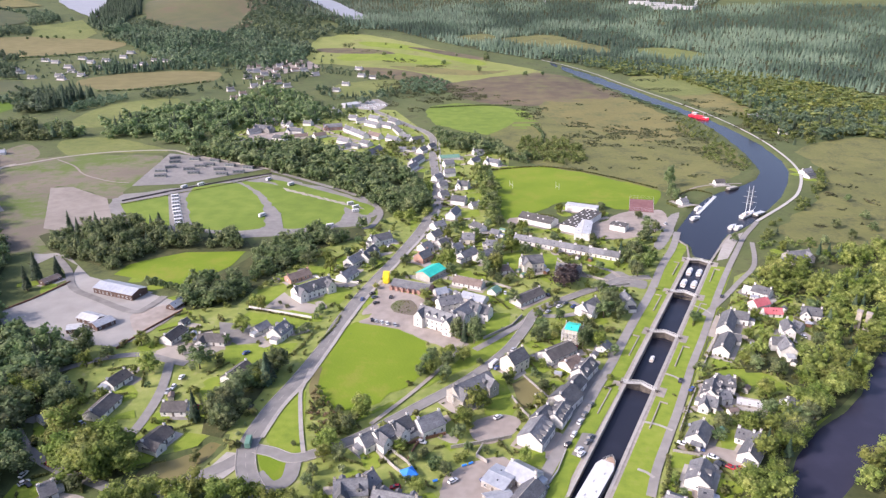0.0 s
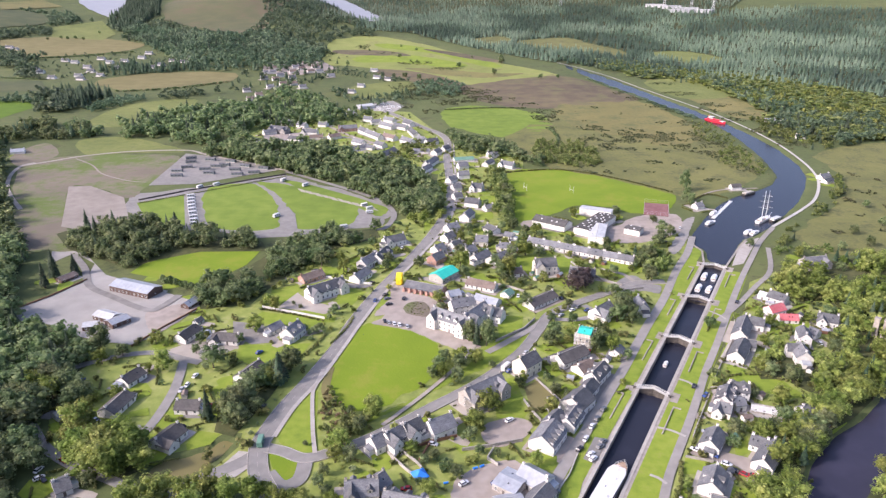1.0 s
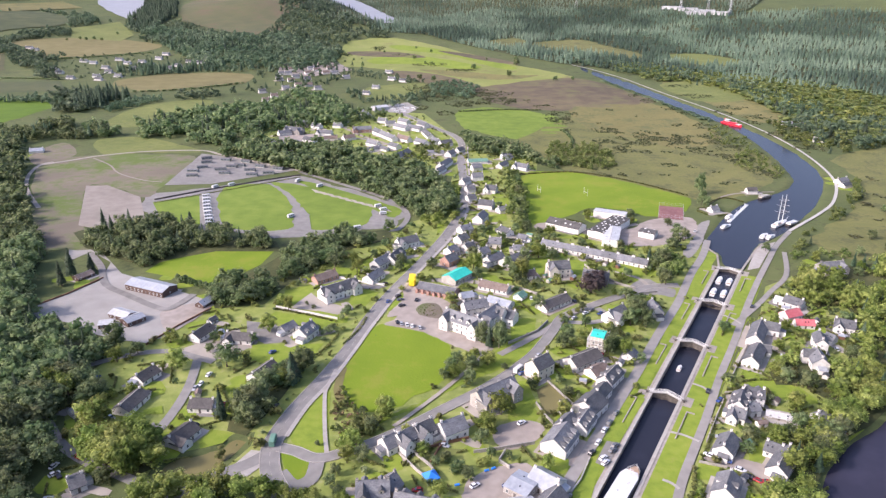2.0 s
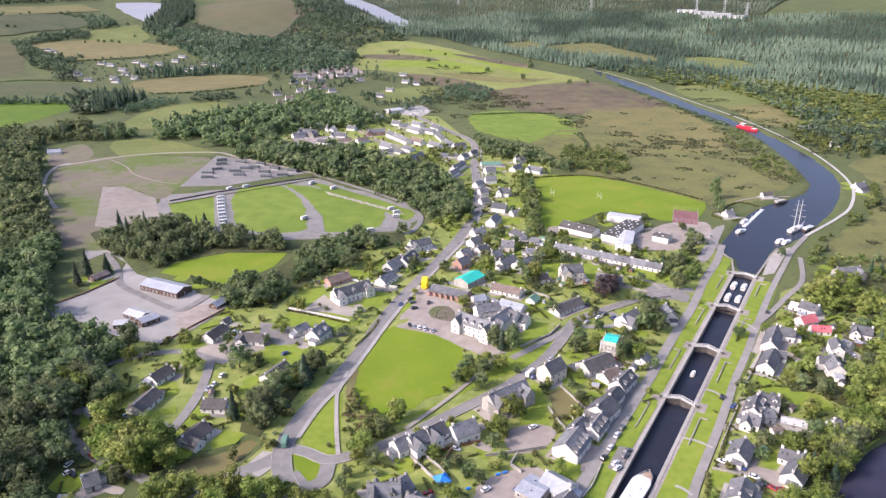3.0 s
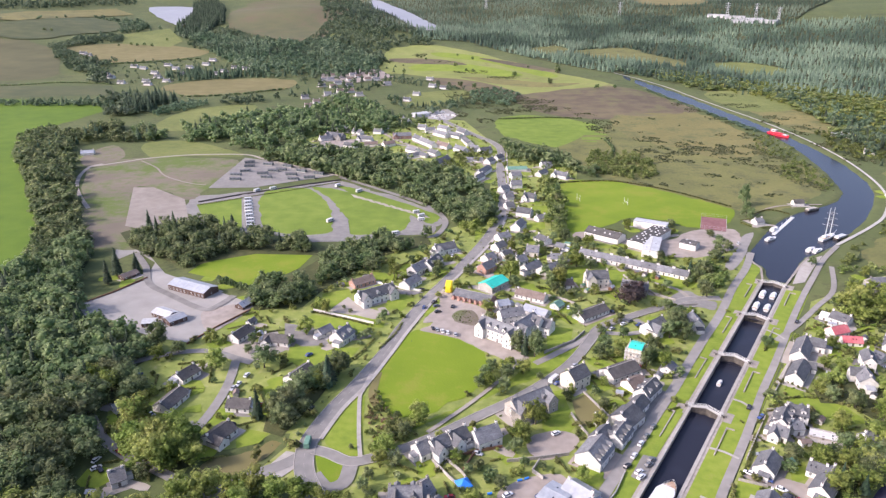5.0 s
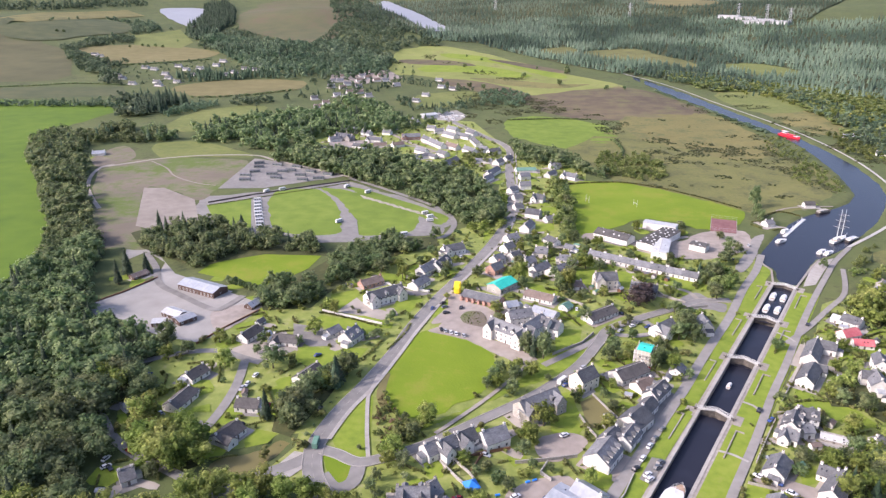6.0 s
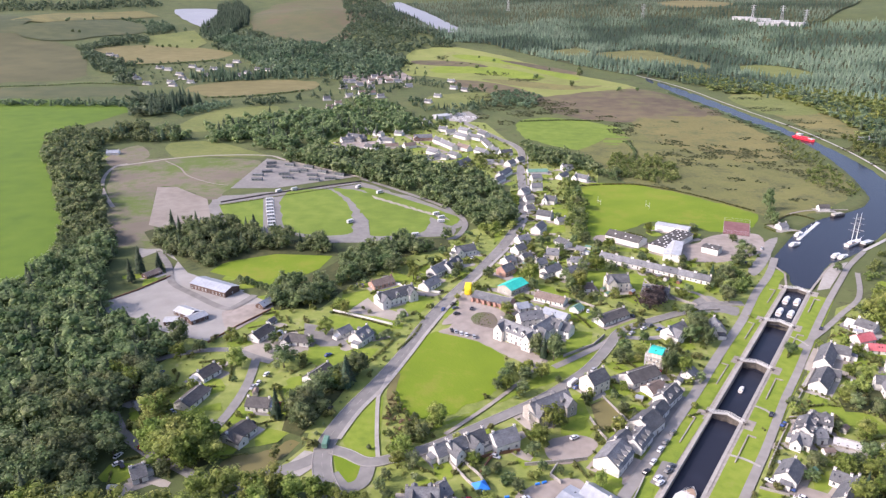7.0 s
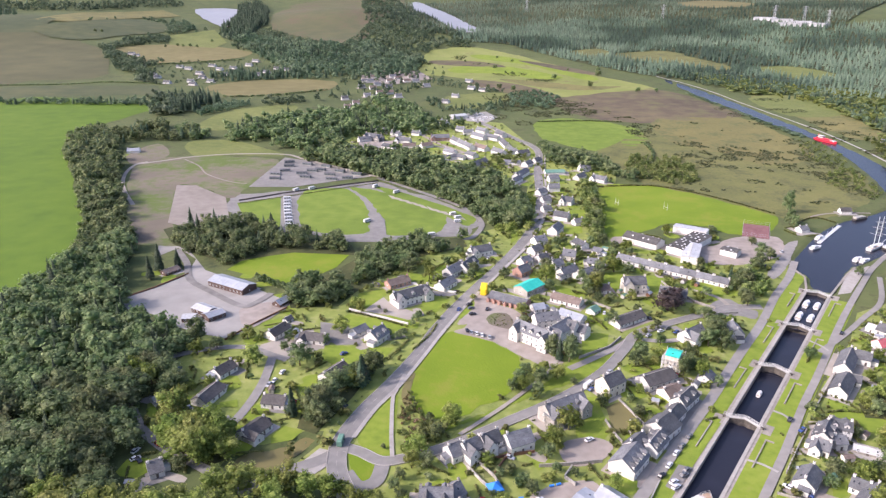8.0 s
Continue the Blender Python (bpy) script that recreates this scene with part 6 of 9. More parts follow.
HALF = 5.9
for side, reach in ((-1, 15), (1, 21)):
    patch("lock_bank", [tuple(lockside(s, side * w)) for s, w in ((-150, 8.4), (-150, reach), (165, reach), (165, 8.4))], LAWN, 0.5, "mown grass bank along the locks", 0)
for side in (-1, 1):
    bm = bmesh.new()
    along_lock(bm, -150, 170, side * HALF, side * (HALF + 2.6), -7, 0.05)
    bmesh.ops.recalc_face_normals(bm, faces=bm.faces[:])
    wall = tagged(part("lock_wall", bm, STONE_LOCK), "weathered masonry lock wall with pale coping", "lock wall", kind="structure")
    rng = random.Random(5 + side)
    bm = bmesh.new()
    s = -150.0
    while s < 169:
        n = rng.uniform(1.4, 2.2)
        along_lock(bm, s + 0.03, s + n - 0.03, side * (HALF - 0.12), side * (HALF + 1.3 + rng.uniform(-.05, .05)), 0.02, 0.24 + rng.uniform(-0.02, 0.02))
        s += n
    bmesh.ops.recalc_face_normals(bm, faces=bm.faces[:])
    tagged(part("coping", bm, PAVING, wall), "pale coping stones", kind="stuff")
    # paved aprons by the gates and the low kerb walls of the greens
    for k in range(4):
        bm = bmesh.new()
        along_lock(bm, k * LOCK - 4, k * LOCK + 4, side * (HALF + 2.6), side * (HALF + 6.0), -0.4, 0.13)
        bmesh.ops.recalc_face_normals(bm, faces=bm.faces[:])
        tagged(part("gate_apron", bm, STONE_LOCK), "paved stone apron beside the lock gate", "pavement", kind="structure")
        bm = bmesh.new()
        along_lock(bm, k * LOCK - 30, k * LOCK - 8, side * (HALF + 5.0), side * (HALF + 5.5), -0.3, 0.6)
        along_lock(bm, k * LOCK - 8.5, k * LOCK - 8, side * (HALF + 5.5), side * (HALF + 8.5), -0.3, 0.6)
        bmesh.ops.recalc_face_normals(bm, faces=bm.faces[:])
        tagged(part("low_wall", bm, STONE_LOCK), "low stone wall edging the lock green", "wall", kind="structure")


def lock_gate(s):
    """A pair of mitred timber leaves that point upstream, each with a railed footboard on top."""
    o = lockside(s, 0)
    yaw = math.degrees(math.atan2(CANAL_ALONG.y, CANAL_ALONG.x))
    g = tagged(empty("lock_gate", pose(o.x, o.y, 0, 0, 0, yaw)), "closed tarred timber lock gate with white railed footbridge", "lock gate", "lock gates")
    for side in (-1, 1):
        a, b = Vector((0, side * (HALF + 0.2), 0)), Vector((2.6, 0, 0))
        d = (b - a)
        m = pose(a.x, a.y, 0, 0, 0, math.degrees(math.atan2(d.y, d.x)))
        L = d.length
        bm = bmesh.new()
        add_box(bm, 0, L, -0.25, 0.25, -6.5, 0.3, 0)
        for k in range(4):
            add_box(bm, 0, L, -0.34, 0.34, -5.4 + k * 1.6, -5.1 + k * 1.6, 0)
        leaf = part("gate_leaf", bm, DARK_TIMBER, g)
        leaf.matrix_basis = m
        bm = bmesh.new()
        add_box(bm, -1.5, L + 0.2, -0.85, 0.85, 0.35, 0.47)
        part("footboard", bm, GREY_WOOD, leaf, "pale footboard")
        for v in (-0.8, 0.8):
            bm = bmesh.new()
            n = 7
            for k in range(n):
                u = -1.4 + (L + 1.5) * k / (n - 1)
                add_box(bm, u - 0.05, u + 0.05, v - 0.05, v + 0.05, 0.47, 1.6)
            for z in (0.95, 1.5):
                add_box(bm, -1.4, L + 0.1, v - 0.06, v + 0.06, z, z + 0.12)
            part("railing", bm, FRAME, leaf, "white railing")
    for side in (-1, 1):
        bm = bmesh.new()
        bmesh.ops.create_cone(bm, segments=10, radius1=0.45, radius2=0.3, depth=0.9, cap_ends=True, matrix=Matrix.Translation((-1.0, side * (HALF + 2.4), 0.6)))
        add_box(bm, -1.3, -0.7, side * (HALF + 2.4) - 1.2, side * (HALF + 2.4) + 1.2, 0.95, 1.1)
        part("capstan", bm, DARK_TIMBER, g, "dark winding capstan")


for k in range(4):
    lock_gate(k * LOCK)
# stone edge of the basin above the locks
garden_wall([tuple(lockside(170, -HALF - 1)), (170, 449), (167, 462), (168, 474)], 0.25, STONE_LOCK, "stone quay edge of the basin", 1.2)
garden_wall([tuple(lockside(170, HALF + 1)), (199, 458), (209, 472)], 0.25, STONE_LOCK, "stone quay edge of the basin", 1.2)



# ---- boats and odd things ----
def railing(bm, pts, h, step=1.5):
    for a, b in zip(pts, pts[1:]):
        a, b = Vector(a), Vector(b)
        n = max(1, int((b - a).length / step))
        for k in range(n + 1):
            p = a.lerp(b, k / n)
            pole(bm, p, p + Vector((0, 0, h)), 0.035, n=4)
        for z in (h * 0.5, h):
            pole(bm, a + Vector((0, 0, z)), b + Vector((0, 0, z)), 0.035, n=4)


def passenger_ship(x, y, yaw):
    """A long white lake cruiser with a flat roof and an open timber foredeck."""
    b = tagged(empty("passenger_boat", pose(x, y, -2.4, 0, 0, yaw)), "long white passenger cruiser with flat roof and timber foredeck", "boat")
    L, W = 34.0, 8.4
    bm = bmesh.new()
    hull(bm, L, W, 1.7)
    bmesh.ops.recalc_face_normals(bm, faces=bm.faces[:])
    part("hull", bm, DARK_TIMBER, b, "dark hull")
    bm = bmesh.new()
    loft(bm, [[(-L * 0.47, -3.4, 1.6), (-L * 0.47, 3.4, 1.6), (-L * 0.46, 3.2, 3.9), (-L * 0.46, -3.2, 3.9)], [(L * 0.22, -3.5, 1.6), (L * 0.22, 3.5, 1.6), (L * 0.21, 3.3, 3.9), (L * 0.21, -3.3, 3.9)],
              [(L * 0.30, -2.7, 1.6), (L * 0.30, 2.7, 1.6), (L * 0.27, 2.4, 3.9), (L * 0.27, -2.4, 3.9)]])
    bmesh.ops.recalc_face_normals(bm, faces=bm.faces[:])
    part("saloon", bm, BOAT_WHITE, b)
    bm = bmesh.new()
    loft(bm, [[(-L * 0.48, -3.6, 3.9), (-L * 0.48, 3.6, 3.9), (-L * 0.48, 3.5, 4.1), (-L * 0.48, -3.5, 4.1)], [(L * 0.22, -3.7, 3.9), (L * 0.22, 3.7, 3.9), (L * 0.22, 3.6, 4.1), (L * 0.22, -3.6, 4.1)],
              [(L * 0.31, -2.5, 3.9), (L * 0.31, 2.5, 3.9), (L * 0.31, 2.4, 4.1), (L * 0.31, -2.4, 4.1)]])
    bmesh.ops.recalc_face_normals(bm, faces=bm.faces[:])
    part("roof", bm, BOAT_WHITE, b)
    for sy in (-1, 1):
        for k in range(14):
            bm = bmesh.new()
            u = -L * 0.45 + k * 1.62
            add_box(bm, u, u + 1.3, sy * 3.42 - 0.06, sy * 3.42 + 0.06, 2.3, 3.4)
            part("window", bm, GLASS, b)
    bm = bmesh.new()
    loft(bm, [[(L * 0.29, -2.8, 1.95), (L * 0.29, 2.8, 1.95), (L * 0.29, 2.8, 2.02), (L * 0.29, -2.8, 2.02)], [(L * 0.40, -2.2, 2.05), (L * 0.40, 2.2, 2.05), (L * 0.40, 2.2, 2.12), (L * 0.40, -2.2, 2.12)],
              [(L * 0.48, -0.5, 2.15), (L * 0.48, 0.5, 2.15), (L * 0.48, 0.5, 2.2), (L * 0.48, -0.5, 2.2)]])
    bmesh.ops.recalc_face_normals(bm, faces=bm.faces[:])
    part("foredeck", bm, DECK, b, "brown timber foredeck")
    bm = bmesh.new()
    railing(bm, [(L * 0.28, -3.1, 1.9), (L * 0.40, -2.3, 2.1), (L * 0.49, 0, 2.2), (L * 0.40, 2.3, 2.1), (L * 0.28, 3.1, 1.9)], 1.1)
    part("railing", bm, FRAME, b)
    bm = bmesh.new()
    pole(bm, (L * 0.24, 0, 4.1), (L * 0.24, 0, 8.0), 0.12, 0.06)
    pole(bm, (L * 0.24, -1.3, 6.4), (L * 0.24, 1.3, 6.4), 0.06)
    part("mast", bm, FRAME, b)
    for u, v in ((-8, -1.5), (-3, 1.2), (3, -1.0), (-12, 1.5)):
        bm = bmesh.new()
        add_box(bm, u - 0.6, u + 0.6, v - 0.4, v + 0.4, 4.1, 4.5)
        part("roof_locker", bm, BOAT_WHITE, b)


def red_ship(x, y, yaw):
    b = tagged(empty("cargo_boat", pose(x, y, -0.9, 0, 0, yaw)), "red-hulled converted trawler with white wheelhouse on the canal", "boat")
    L, W = 32.0, 8.0
    bm = bmesh.new()
    hull(bm, L, W, 2.6)
    bmesh.ops.recalc_face_normals(bm, faces=bm.faces[:])
    part("hull", bm, RED_PAINT, b)
    bm = bmesh.new()
    add_box(bm, -L * 0.4, L * 0.22, -2.2, 2.2, 2.5, 4.2)
    part("deckhouse", bm, RED_PAINT, b)
    bm = bmesh.new()
    add_box(bm, -L * 0.34, -L * 0.12, -2.0, 2.0, 4.2, 6.4)
    add_box(bm, -L * 0.36, -L * 0.1, -2.2, 2.2, 6.4, 6.6)
    part("wheelhouse", bm, BOAT_WHITE, b, "white wheelhouse")
    bm = bmesh.new()
    add_box(bm, -L * 0.345, -L * 0.115, -2.03, 2.03, 5.2, 5.9)
    part("window_band", bm, GLASS, b, "dark wheelhouse windows")
    bm = bmesh.new()
    add_box(bm, L * 0.24, L * 0.42, -2.6, 2.6, 2.5, 3.4)
    part("foredeck", bm, BOAT_WHITE, b, "white foredeck")
    bm = bmesh.new()
    pole(bm, (-L * 0.38, 0, 4.2), (-L * 0.38, 0, 7.6), 0.7, 0.6, n=10)
    part("funnel", bm, RED_PAINT, b)
    bm = bmesh.new()
    pole(bm, (L * 0.2, 0, 3), (L * 0.2, 0, 10), 0.15, 0.08)
    part("mast", bm, FRAME, b)


def tall_ship(x, y, yaw):
    b = tagged(empty("sailing_ship", pose(x, y, -0.9, 0, 0, yaw)), "white two-masted sailing ship moored with bare yards", "boat")
    L, W = 20.0, 5.0
    bm = bmesh.new()
    hull(bm, L, W, 1.8)
    bmesh.ops.recalc_face_normals(bm, faces=bm.faces[:])
    part("hull", bm, BOAT_WHITE, b)
    bm = bmesh.new()
    add_box(bm, -L * 0.4, L * 0.3, -1.9, 1.9, 1.8, 1.9)
    part("deck", bm, DECK, b)
    bm = bmesh.new()
    add_box(bm, -L * 0.3, -L * 0.1, -1.3, 1.3, 1.9, 3.2)
    part("deckhouse", bm, BOAT_WHITE, b)
    for u, h in ((-L * 0.18, 25), (L * 0.16, 24)):
        bm = bmesh.new()
        pole(bm, (u, 0, 1.8), (u, 0, h), 0.28, 0.12)
        mast = part("mast", bm, FRAME, b)
        for f, r in ((0.45, 4.2), (0.65, 3.4), (0.82, 2.4)):
            bm = bmesh.new()
            pole(bm, (u + 0.3, -r, h * f), (u + 0.3, r, h * f), 0.14, 0.09)
            part("yard", bm, GREY_WOOD, mast)
        bm = bmesh.new()
        for v in (-2.3, 2.3):
            pole(bm, (u, v, 1.8), (u, 0, h * 0.9), 0.05, n=4)
        part("shroud", bm, DARK_TIMBER, mast)
    bm = bmesh.new()
    pole(bm, (L * 0.45, 0, 2.2), (L * 0.68, 0, 4.4), 0.18, 0.08)
    part("bowsprit", bm, FRAME, b)


def barge(x, y, yaw, dark=0):
    b = tagged(empty("barge", pose(x, y, -0.9, 0, 0, yaw)), "dark moored canal barge" if dark else "pale flat-topped moored barge", "boat", "moored boats")
    L, W = 16.0, 4.4
    bm = bmesh.new()
    hull(bm, L, W, 1.2)
    bmesh.ops.recalc_face_normals(bm, faces=bm.faces[:])
    part("hull", bm, DARK_TIMBER, b)
    bm = bmesh.new()
    add_box(bm, -L * 0.42, L * 0.2, -1.8, 1.8, 1.2, 2.5)
    add_box(bm, -L * 0.44, L * 0.22, -1.95, 1.95, 2.5, 2.62)
    part("cabin", bm, GREY_WOOD if dark else BOAT_WHITE, b)
    bm = bmesh.new()
    for k in range(5):
        for v in (-1.82, 1.82):
            add_box(bm, -L * 0.38 + k * 1.9, -L * 0.38 + k * 1.9 + 1.1, v - 0.03, v + 0.03, 1.6, 2.2)
    part("cabin_window", bm, GLASS, b)


def jetty(x, y, yaw):
    j = tagged(empty("jetty", pose(x, y, -0.9, 0, 0, yaw)), "pale floating pontoon jetty on the basin", "jetty")
    L = 54.0
    for k in range(9):
        bm = bmesh.new()
        add_box(bm, -L / 2 + k * L / 9 + 0.1, -L / 2 + (k + 1) * L / 9 - 0.1, -1.3, 1.3, -0.2, 0.5)
        part("pontoon", bm, BOAT_WHITE, j)
    for k in range(5):
        bm = bmesh.new()
        pole(bm, (-L / 2 + 2 + k * (L - 4) / 4, 1.5, -1), (-L / 2 + 2 + k * (L - 4) / 4, 1.5, 2.2), 0.15)
        part("pile", bm, FRAME, j)


def cruiser_at(x, y, yaw):
    return cruiser(x, y, -0.9, yaw, 11, 4)


for s, w, yaw in ((150, -2.9, 62), (151, 2.9, 62), (130, -2.9, 62), (131, 3.0, 62)):
    p = lockside(s, w)
    cruiser(p.x, p.y, -1.7, yaw, 11.0 if w < 0 else 10.0, 3.5, "cruisers in the lock", "white motor cruiser lying in the lock")
p = lockside(33, -1.0)
cruiser(p.x, p.y, -3.4, 62, 6, 2.2, "cruisers in the lock", "small pale dinghy lying in the lock")


def inflatable_slide(x, y, yaw):
    s = tagged(empty("inflatable_slide", pose(x, y, 0.2, 0, 0, yaw)), "bright yellow inflatable slide beside the road", "inflatable slide")
    bm = bmesh.new()
    loft(bm, [[(-3.4, -1.9, 0), (-3.4, 1.9, 0), (-3.4, 1.8, 4.6), (-3.4, -1.8, 4.6)], [(-1, -2.1, 0), (-1, 2.1, 0), (-1, 1.9, 6.2), (-1, -1.9, 6.2)], [(1.6, -2.1, 0), (1.6, 2.1, 0), (1.4, 1.9, 6.8), (1.4, -1.9, 6.8)], [(3.0, -1.9, 0), (3.0, 1.9, 0), (2.7, 1.7, 6.3), (2.7, -1.7, 6.3)]])
    bmesh.ops.recalc_face_normals(bm, faces=bm.faces[:])
    bmesh.ops.bevel(bm, geom=bm.edges[:], offset=0.55, segments=3, affect="EDGES")
    part("slide_body", bm, YELLOW, s)
    for v in (-1.75, 1.75):
        bm = bmesh.new()
        pole(bm, (-3.3, v, 4.4), (1.6, v, 6.5), 0.32, n=8)
        part("side_tube", bm, YELLOW, s)


def market_tent(x, y, yaw):
    t = tagged(empty("tent", pose(x, y, 0, 0, 0, yaw)), "bright blue canvas pavilion tent in a garden", "tent")
    bm = bmesh.new()
    r, h, top = 2.7, 2.2, bm.verts.new((0, 0, 4.1))
    lo = [bm.verts.new((sx * r, sy * r, h)) for sx, sy in ((-1, -1), (1, -1), (1, 1), (-1, 1))]
    low = [bm.verts.new((v.co.x * 1.02, v.co.y * 1.02, h - 0.4)) for v in lo]
    for i in range(4):
        bm.faces.new((lo[i], lo[(i + 1) % 4], top)), bm.faces.new((low[i], low[(i + 1) % 4], lo[(i + 1) % 4], lo[i]))
    bmesh.ops.recalc_face_normals(bm, faces=bm.faces[:])
    part("canopy", bm, BLUE, t)
    for sx in (-1, 1):
        for sy in (-1, 1):
            bm = bmesh.new()
            pole(bm, (sx * r * 0.97, sy * r * 0.97, 0), (sx * r * 0.97, sy * r * 0.97, h), 0.06)
            part("tent_pole", bm, STEEL, t)


def bridge_pier(x, y, yaw):
    p = tagged(empty("bridge_pier", pose(x, y, -1, 0, 0, yaw)), "tall pale stone pier of a vanished bridge among trees", "bridge pier")
    bm = bmesh.new()
    for v in (-2.2, 2.2):
        loft(bm, [[(-1.6, v - 1.5, 0), (1.6, v - 1.5, 0), (1.6, v + 1.5, 0), (-1.6, v + 1.5, 0)], [(-1.2, v - 1.2, 11), (1.2, v - 1.2, 11), (1.2, v + 1.2, 11), (-1.2, v + 1.2, 11)],
                  [(-1.5, v - 1.4, 11.3), (1.5, v - 1.4, 11.3), (1.5, v + 1.4, 11.3), (-1.5, v + 1.4, 11.3)], [(-1.5, v - 1.4, 12.2), (1.5, v - 1.4, 12.2), (1.5, v + 1.4, 12.2), (-1.5, v + 1.4, 12.2)]])
    bmesh.ops.recalc_face_normals(bm, faces=bm.faces[:])
    part("shaft", bm, STONE_LOCK, p)


def goal(x, y, yaw):
    g = tagged(empty("goal_posts", pose(x, y, 0, 0, 0, 20)), "white goal posts on the playing field", "goal", "goals")
    bm = bmesh.new()
    for v in (-3, 3):
        pole(bm, (0, v, 0), (0, v, 6.0), 0.12)
    pole(bm, (0, -3, 2.6), (0, 3, 2.6), 0.12)
    part("goal_frame", bm, FRAME, g)


def tennis_court(x, y, yaw):
    c = tagged(empty("tennis_court", pose(x, y, 0.35, 0, 0, yaw)), "dark red hard court inside a wire fence", "tennis court")
    bm = bmesh.new()
    add_box(bm, -9.5, 9.5, -16, 16, -0.5, 0.08)
    part("court_surface", bm, COURT, c)
    bm = bmesh.new()
    railing(bm, [(-9.5, -16, 0), (9.5, -16, 0), (9.5, 16, 0), (-9.5, 16, 0), (-9.5, -16, 0)], 3.0, 3.0)
    part("fence", bm, STEEL, c)


def pylon(x, y, yaw):
    """A lattice power mast."""
    z = terrain(x, y)
    p = tagged(empty("power_pylon", pose(x, y, z, 0, 0, yaw)), "grey steel lattice power pylon above the forest", "pylon", "power pylons")
    bm = bmesh.new()
    H, w0, w1 = 46.0, 4.5, 0.8
    for sx in (-1, 1):
        for sy in (-1, 1):
            pole(bm, (sx * w0, sy * w0, 0), (sx * w1, sy * w1, H), 0.35, 0.25, 4)
    for k in range(7):
        f, g = k / 7, (k + 1) / 7
        a, b = w0 + (w1 - w0) * f, w0 + (w1 - w0) * g
        for sy in (-1, 1):
            pole(bm, (-a, sy * a, H * f), (b, sy * b, H * g), 0.18, n=4)
            pole(bm, (a, sy * a, H * f), (-b, sy * b, H * g), 0.18, n=4)
    part("lattice", bm, STEEL, p)
    for f in (0.68, 0.80, 0.92):
        bm = bmesh.new()
        pole(bm, (-8, 0, H * f), (8, 0, H * f), 0.3, n=4)
        pole(bm, (-8, 0, H * f), (0, 0, H * f + 2.5), 0.18, n=4), pole(bm, (8, 0, H * f), (0, 0, H * f + 2.5), 0.18, n=4)
        part("cross_arm", bm, STEEL, p)


def substation_block(x, y, yaw):
    z = terrain(x, y)
    p = tagged(empty("substation_building", pose(x, y, z, 0, 0, yaw)), "pale industrial substation building in a forest clearing", "building", "substation buildings")
    bm = bmesh.new()
    add_box(bm, -30, 30, -12, 12, -4, 10)
    part("wall", bm, ROOF_PALE, p)
    bm = bmesh.new()
    add_box(bm, -31, 31, -13, 13, 10, 11)
    part("roof", bm, ROOF_PALE, p)
    for k in range(6):
        bm = bmesh.new()
        add_box(bm, -26 + k * 9, -20 + k * 9, -12.3, -12, 1, 6)
        part("door", bm, STEEL, p)


def scaffold(x, y, yaw, L, W, H):
    """Tube scaffolding round a house."""
    s = tagged(empty("scaffold", pose(x, y, 0, 0, 0, yaw)), "pale tube scaffolding with boards round a house", "scaffold")
    for z in (2.0, 4.0, 6.0, 8.0):
        if z > H:
            break
        for v in (-1, 1):
            bm = bmesh.new()
            add_box(bm, -L / 2, L / 2, v * W / 2 - 0.45, v * W / 2 + 0.45, z, z + 0.08)
            part("board", bm, GREY_WOOD, s)
        for u in (-1, 1):
            bm = bmesh.new()
            add_box(bm, u * L / 2 - 0.45, u * L / 2 + 0.45, -W / 2, W / 2, z + 0.09, z + 0.16)
            part("board", bm, GREY_WOOD, s)
    n = 5
    for k in range(n + 1):
        for v in (-1, 1):
            for off in (-0.5, 0.5):
                bm = bmesh.new()
                u = -L / 2 + L * k / n
                pole(bm, (u, v * W / 2 + off, 0), (u, v * W / 2 + off, H + 1.0), 0.07, n=5)
                part("upright_tube", bm, FRAME, s)
    bm = bmesh.new()
    for z in (3.0, 5.0, 7.0, 9.0):
        if z < H + 1.5:
            for v in (-1, 1):
                pole(bm, (-L / 2, v * (W / 2 + 0.5), z), (L / 2, v * (W / 2 + 0.5), z), 0.06, n=5)
    part("guard_rail", bm, FRAME, s)


def oil_drum(x, y, yaw, paint=None):
    d = tagged(empty("barrel", pose(x, y, 0.2, 0, 0, yaw)), "blue plastic barrel lying in the yard", "barrel", "barrels")
    bm = bmesh.new()
    pole(bm, (-0.9, 0, 0.45), (0.9, 0, 0.45), 0.45, n=12)
    part("barrel_body", bm, BLUE, d)



# houses

# works yard beside the wood
house(-193.0, 376.4, -22, 30.0, 12.0, 5.5, wall=SHED_TIMBER, roof=ROOF_METAL, chimneys=0, pitch=0.3, name="barn")
house(-193.7, 340.6, -24, 13.3, 8.0, 4.0, roof=ROOF_PALE, wall=SHED_TIMBER, chimneys=0, pitch=0.3, name="shed")
house(-185.2, 335.0, 54, 10.5, 8.0, 4.0, roof=ROOF_METAL, wall=SHED_TIMBER, chimneys=0, pitch=0.3, name="shed")
house(-197.3, 329.5, 14, 7.5, 6.0, 3.5, roof=ROOF_PALE, wall=SHED_TIMBER, chimneys=0, pitch=0.3, name="shed")
house(-153.4, 357.9, 69, 9.4, 6.0, 4.0, roof=ROOF_METAL, wall=SHED_TIMBER, chimneys=0, name="pavilion")
house(-243.9, 392.6, 63, 11.4, 6.0, 3.5, roof=ROOF_BROWN, wall=SHED_TIMBER, chimneys=0, name="shed")
house(-146.2, 204.3, 40, 5.6, 9.0, 5.0, roof=SLATE)
house(-170.9, 249.2, 53, 5.0, 6.0, 4.0, roof=SLATE, chimneys=0)

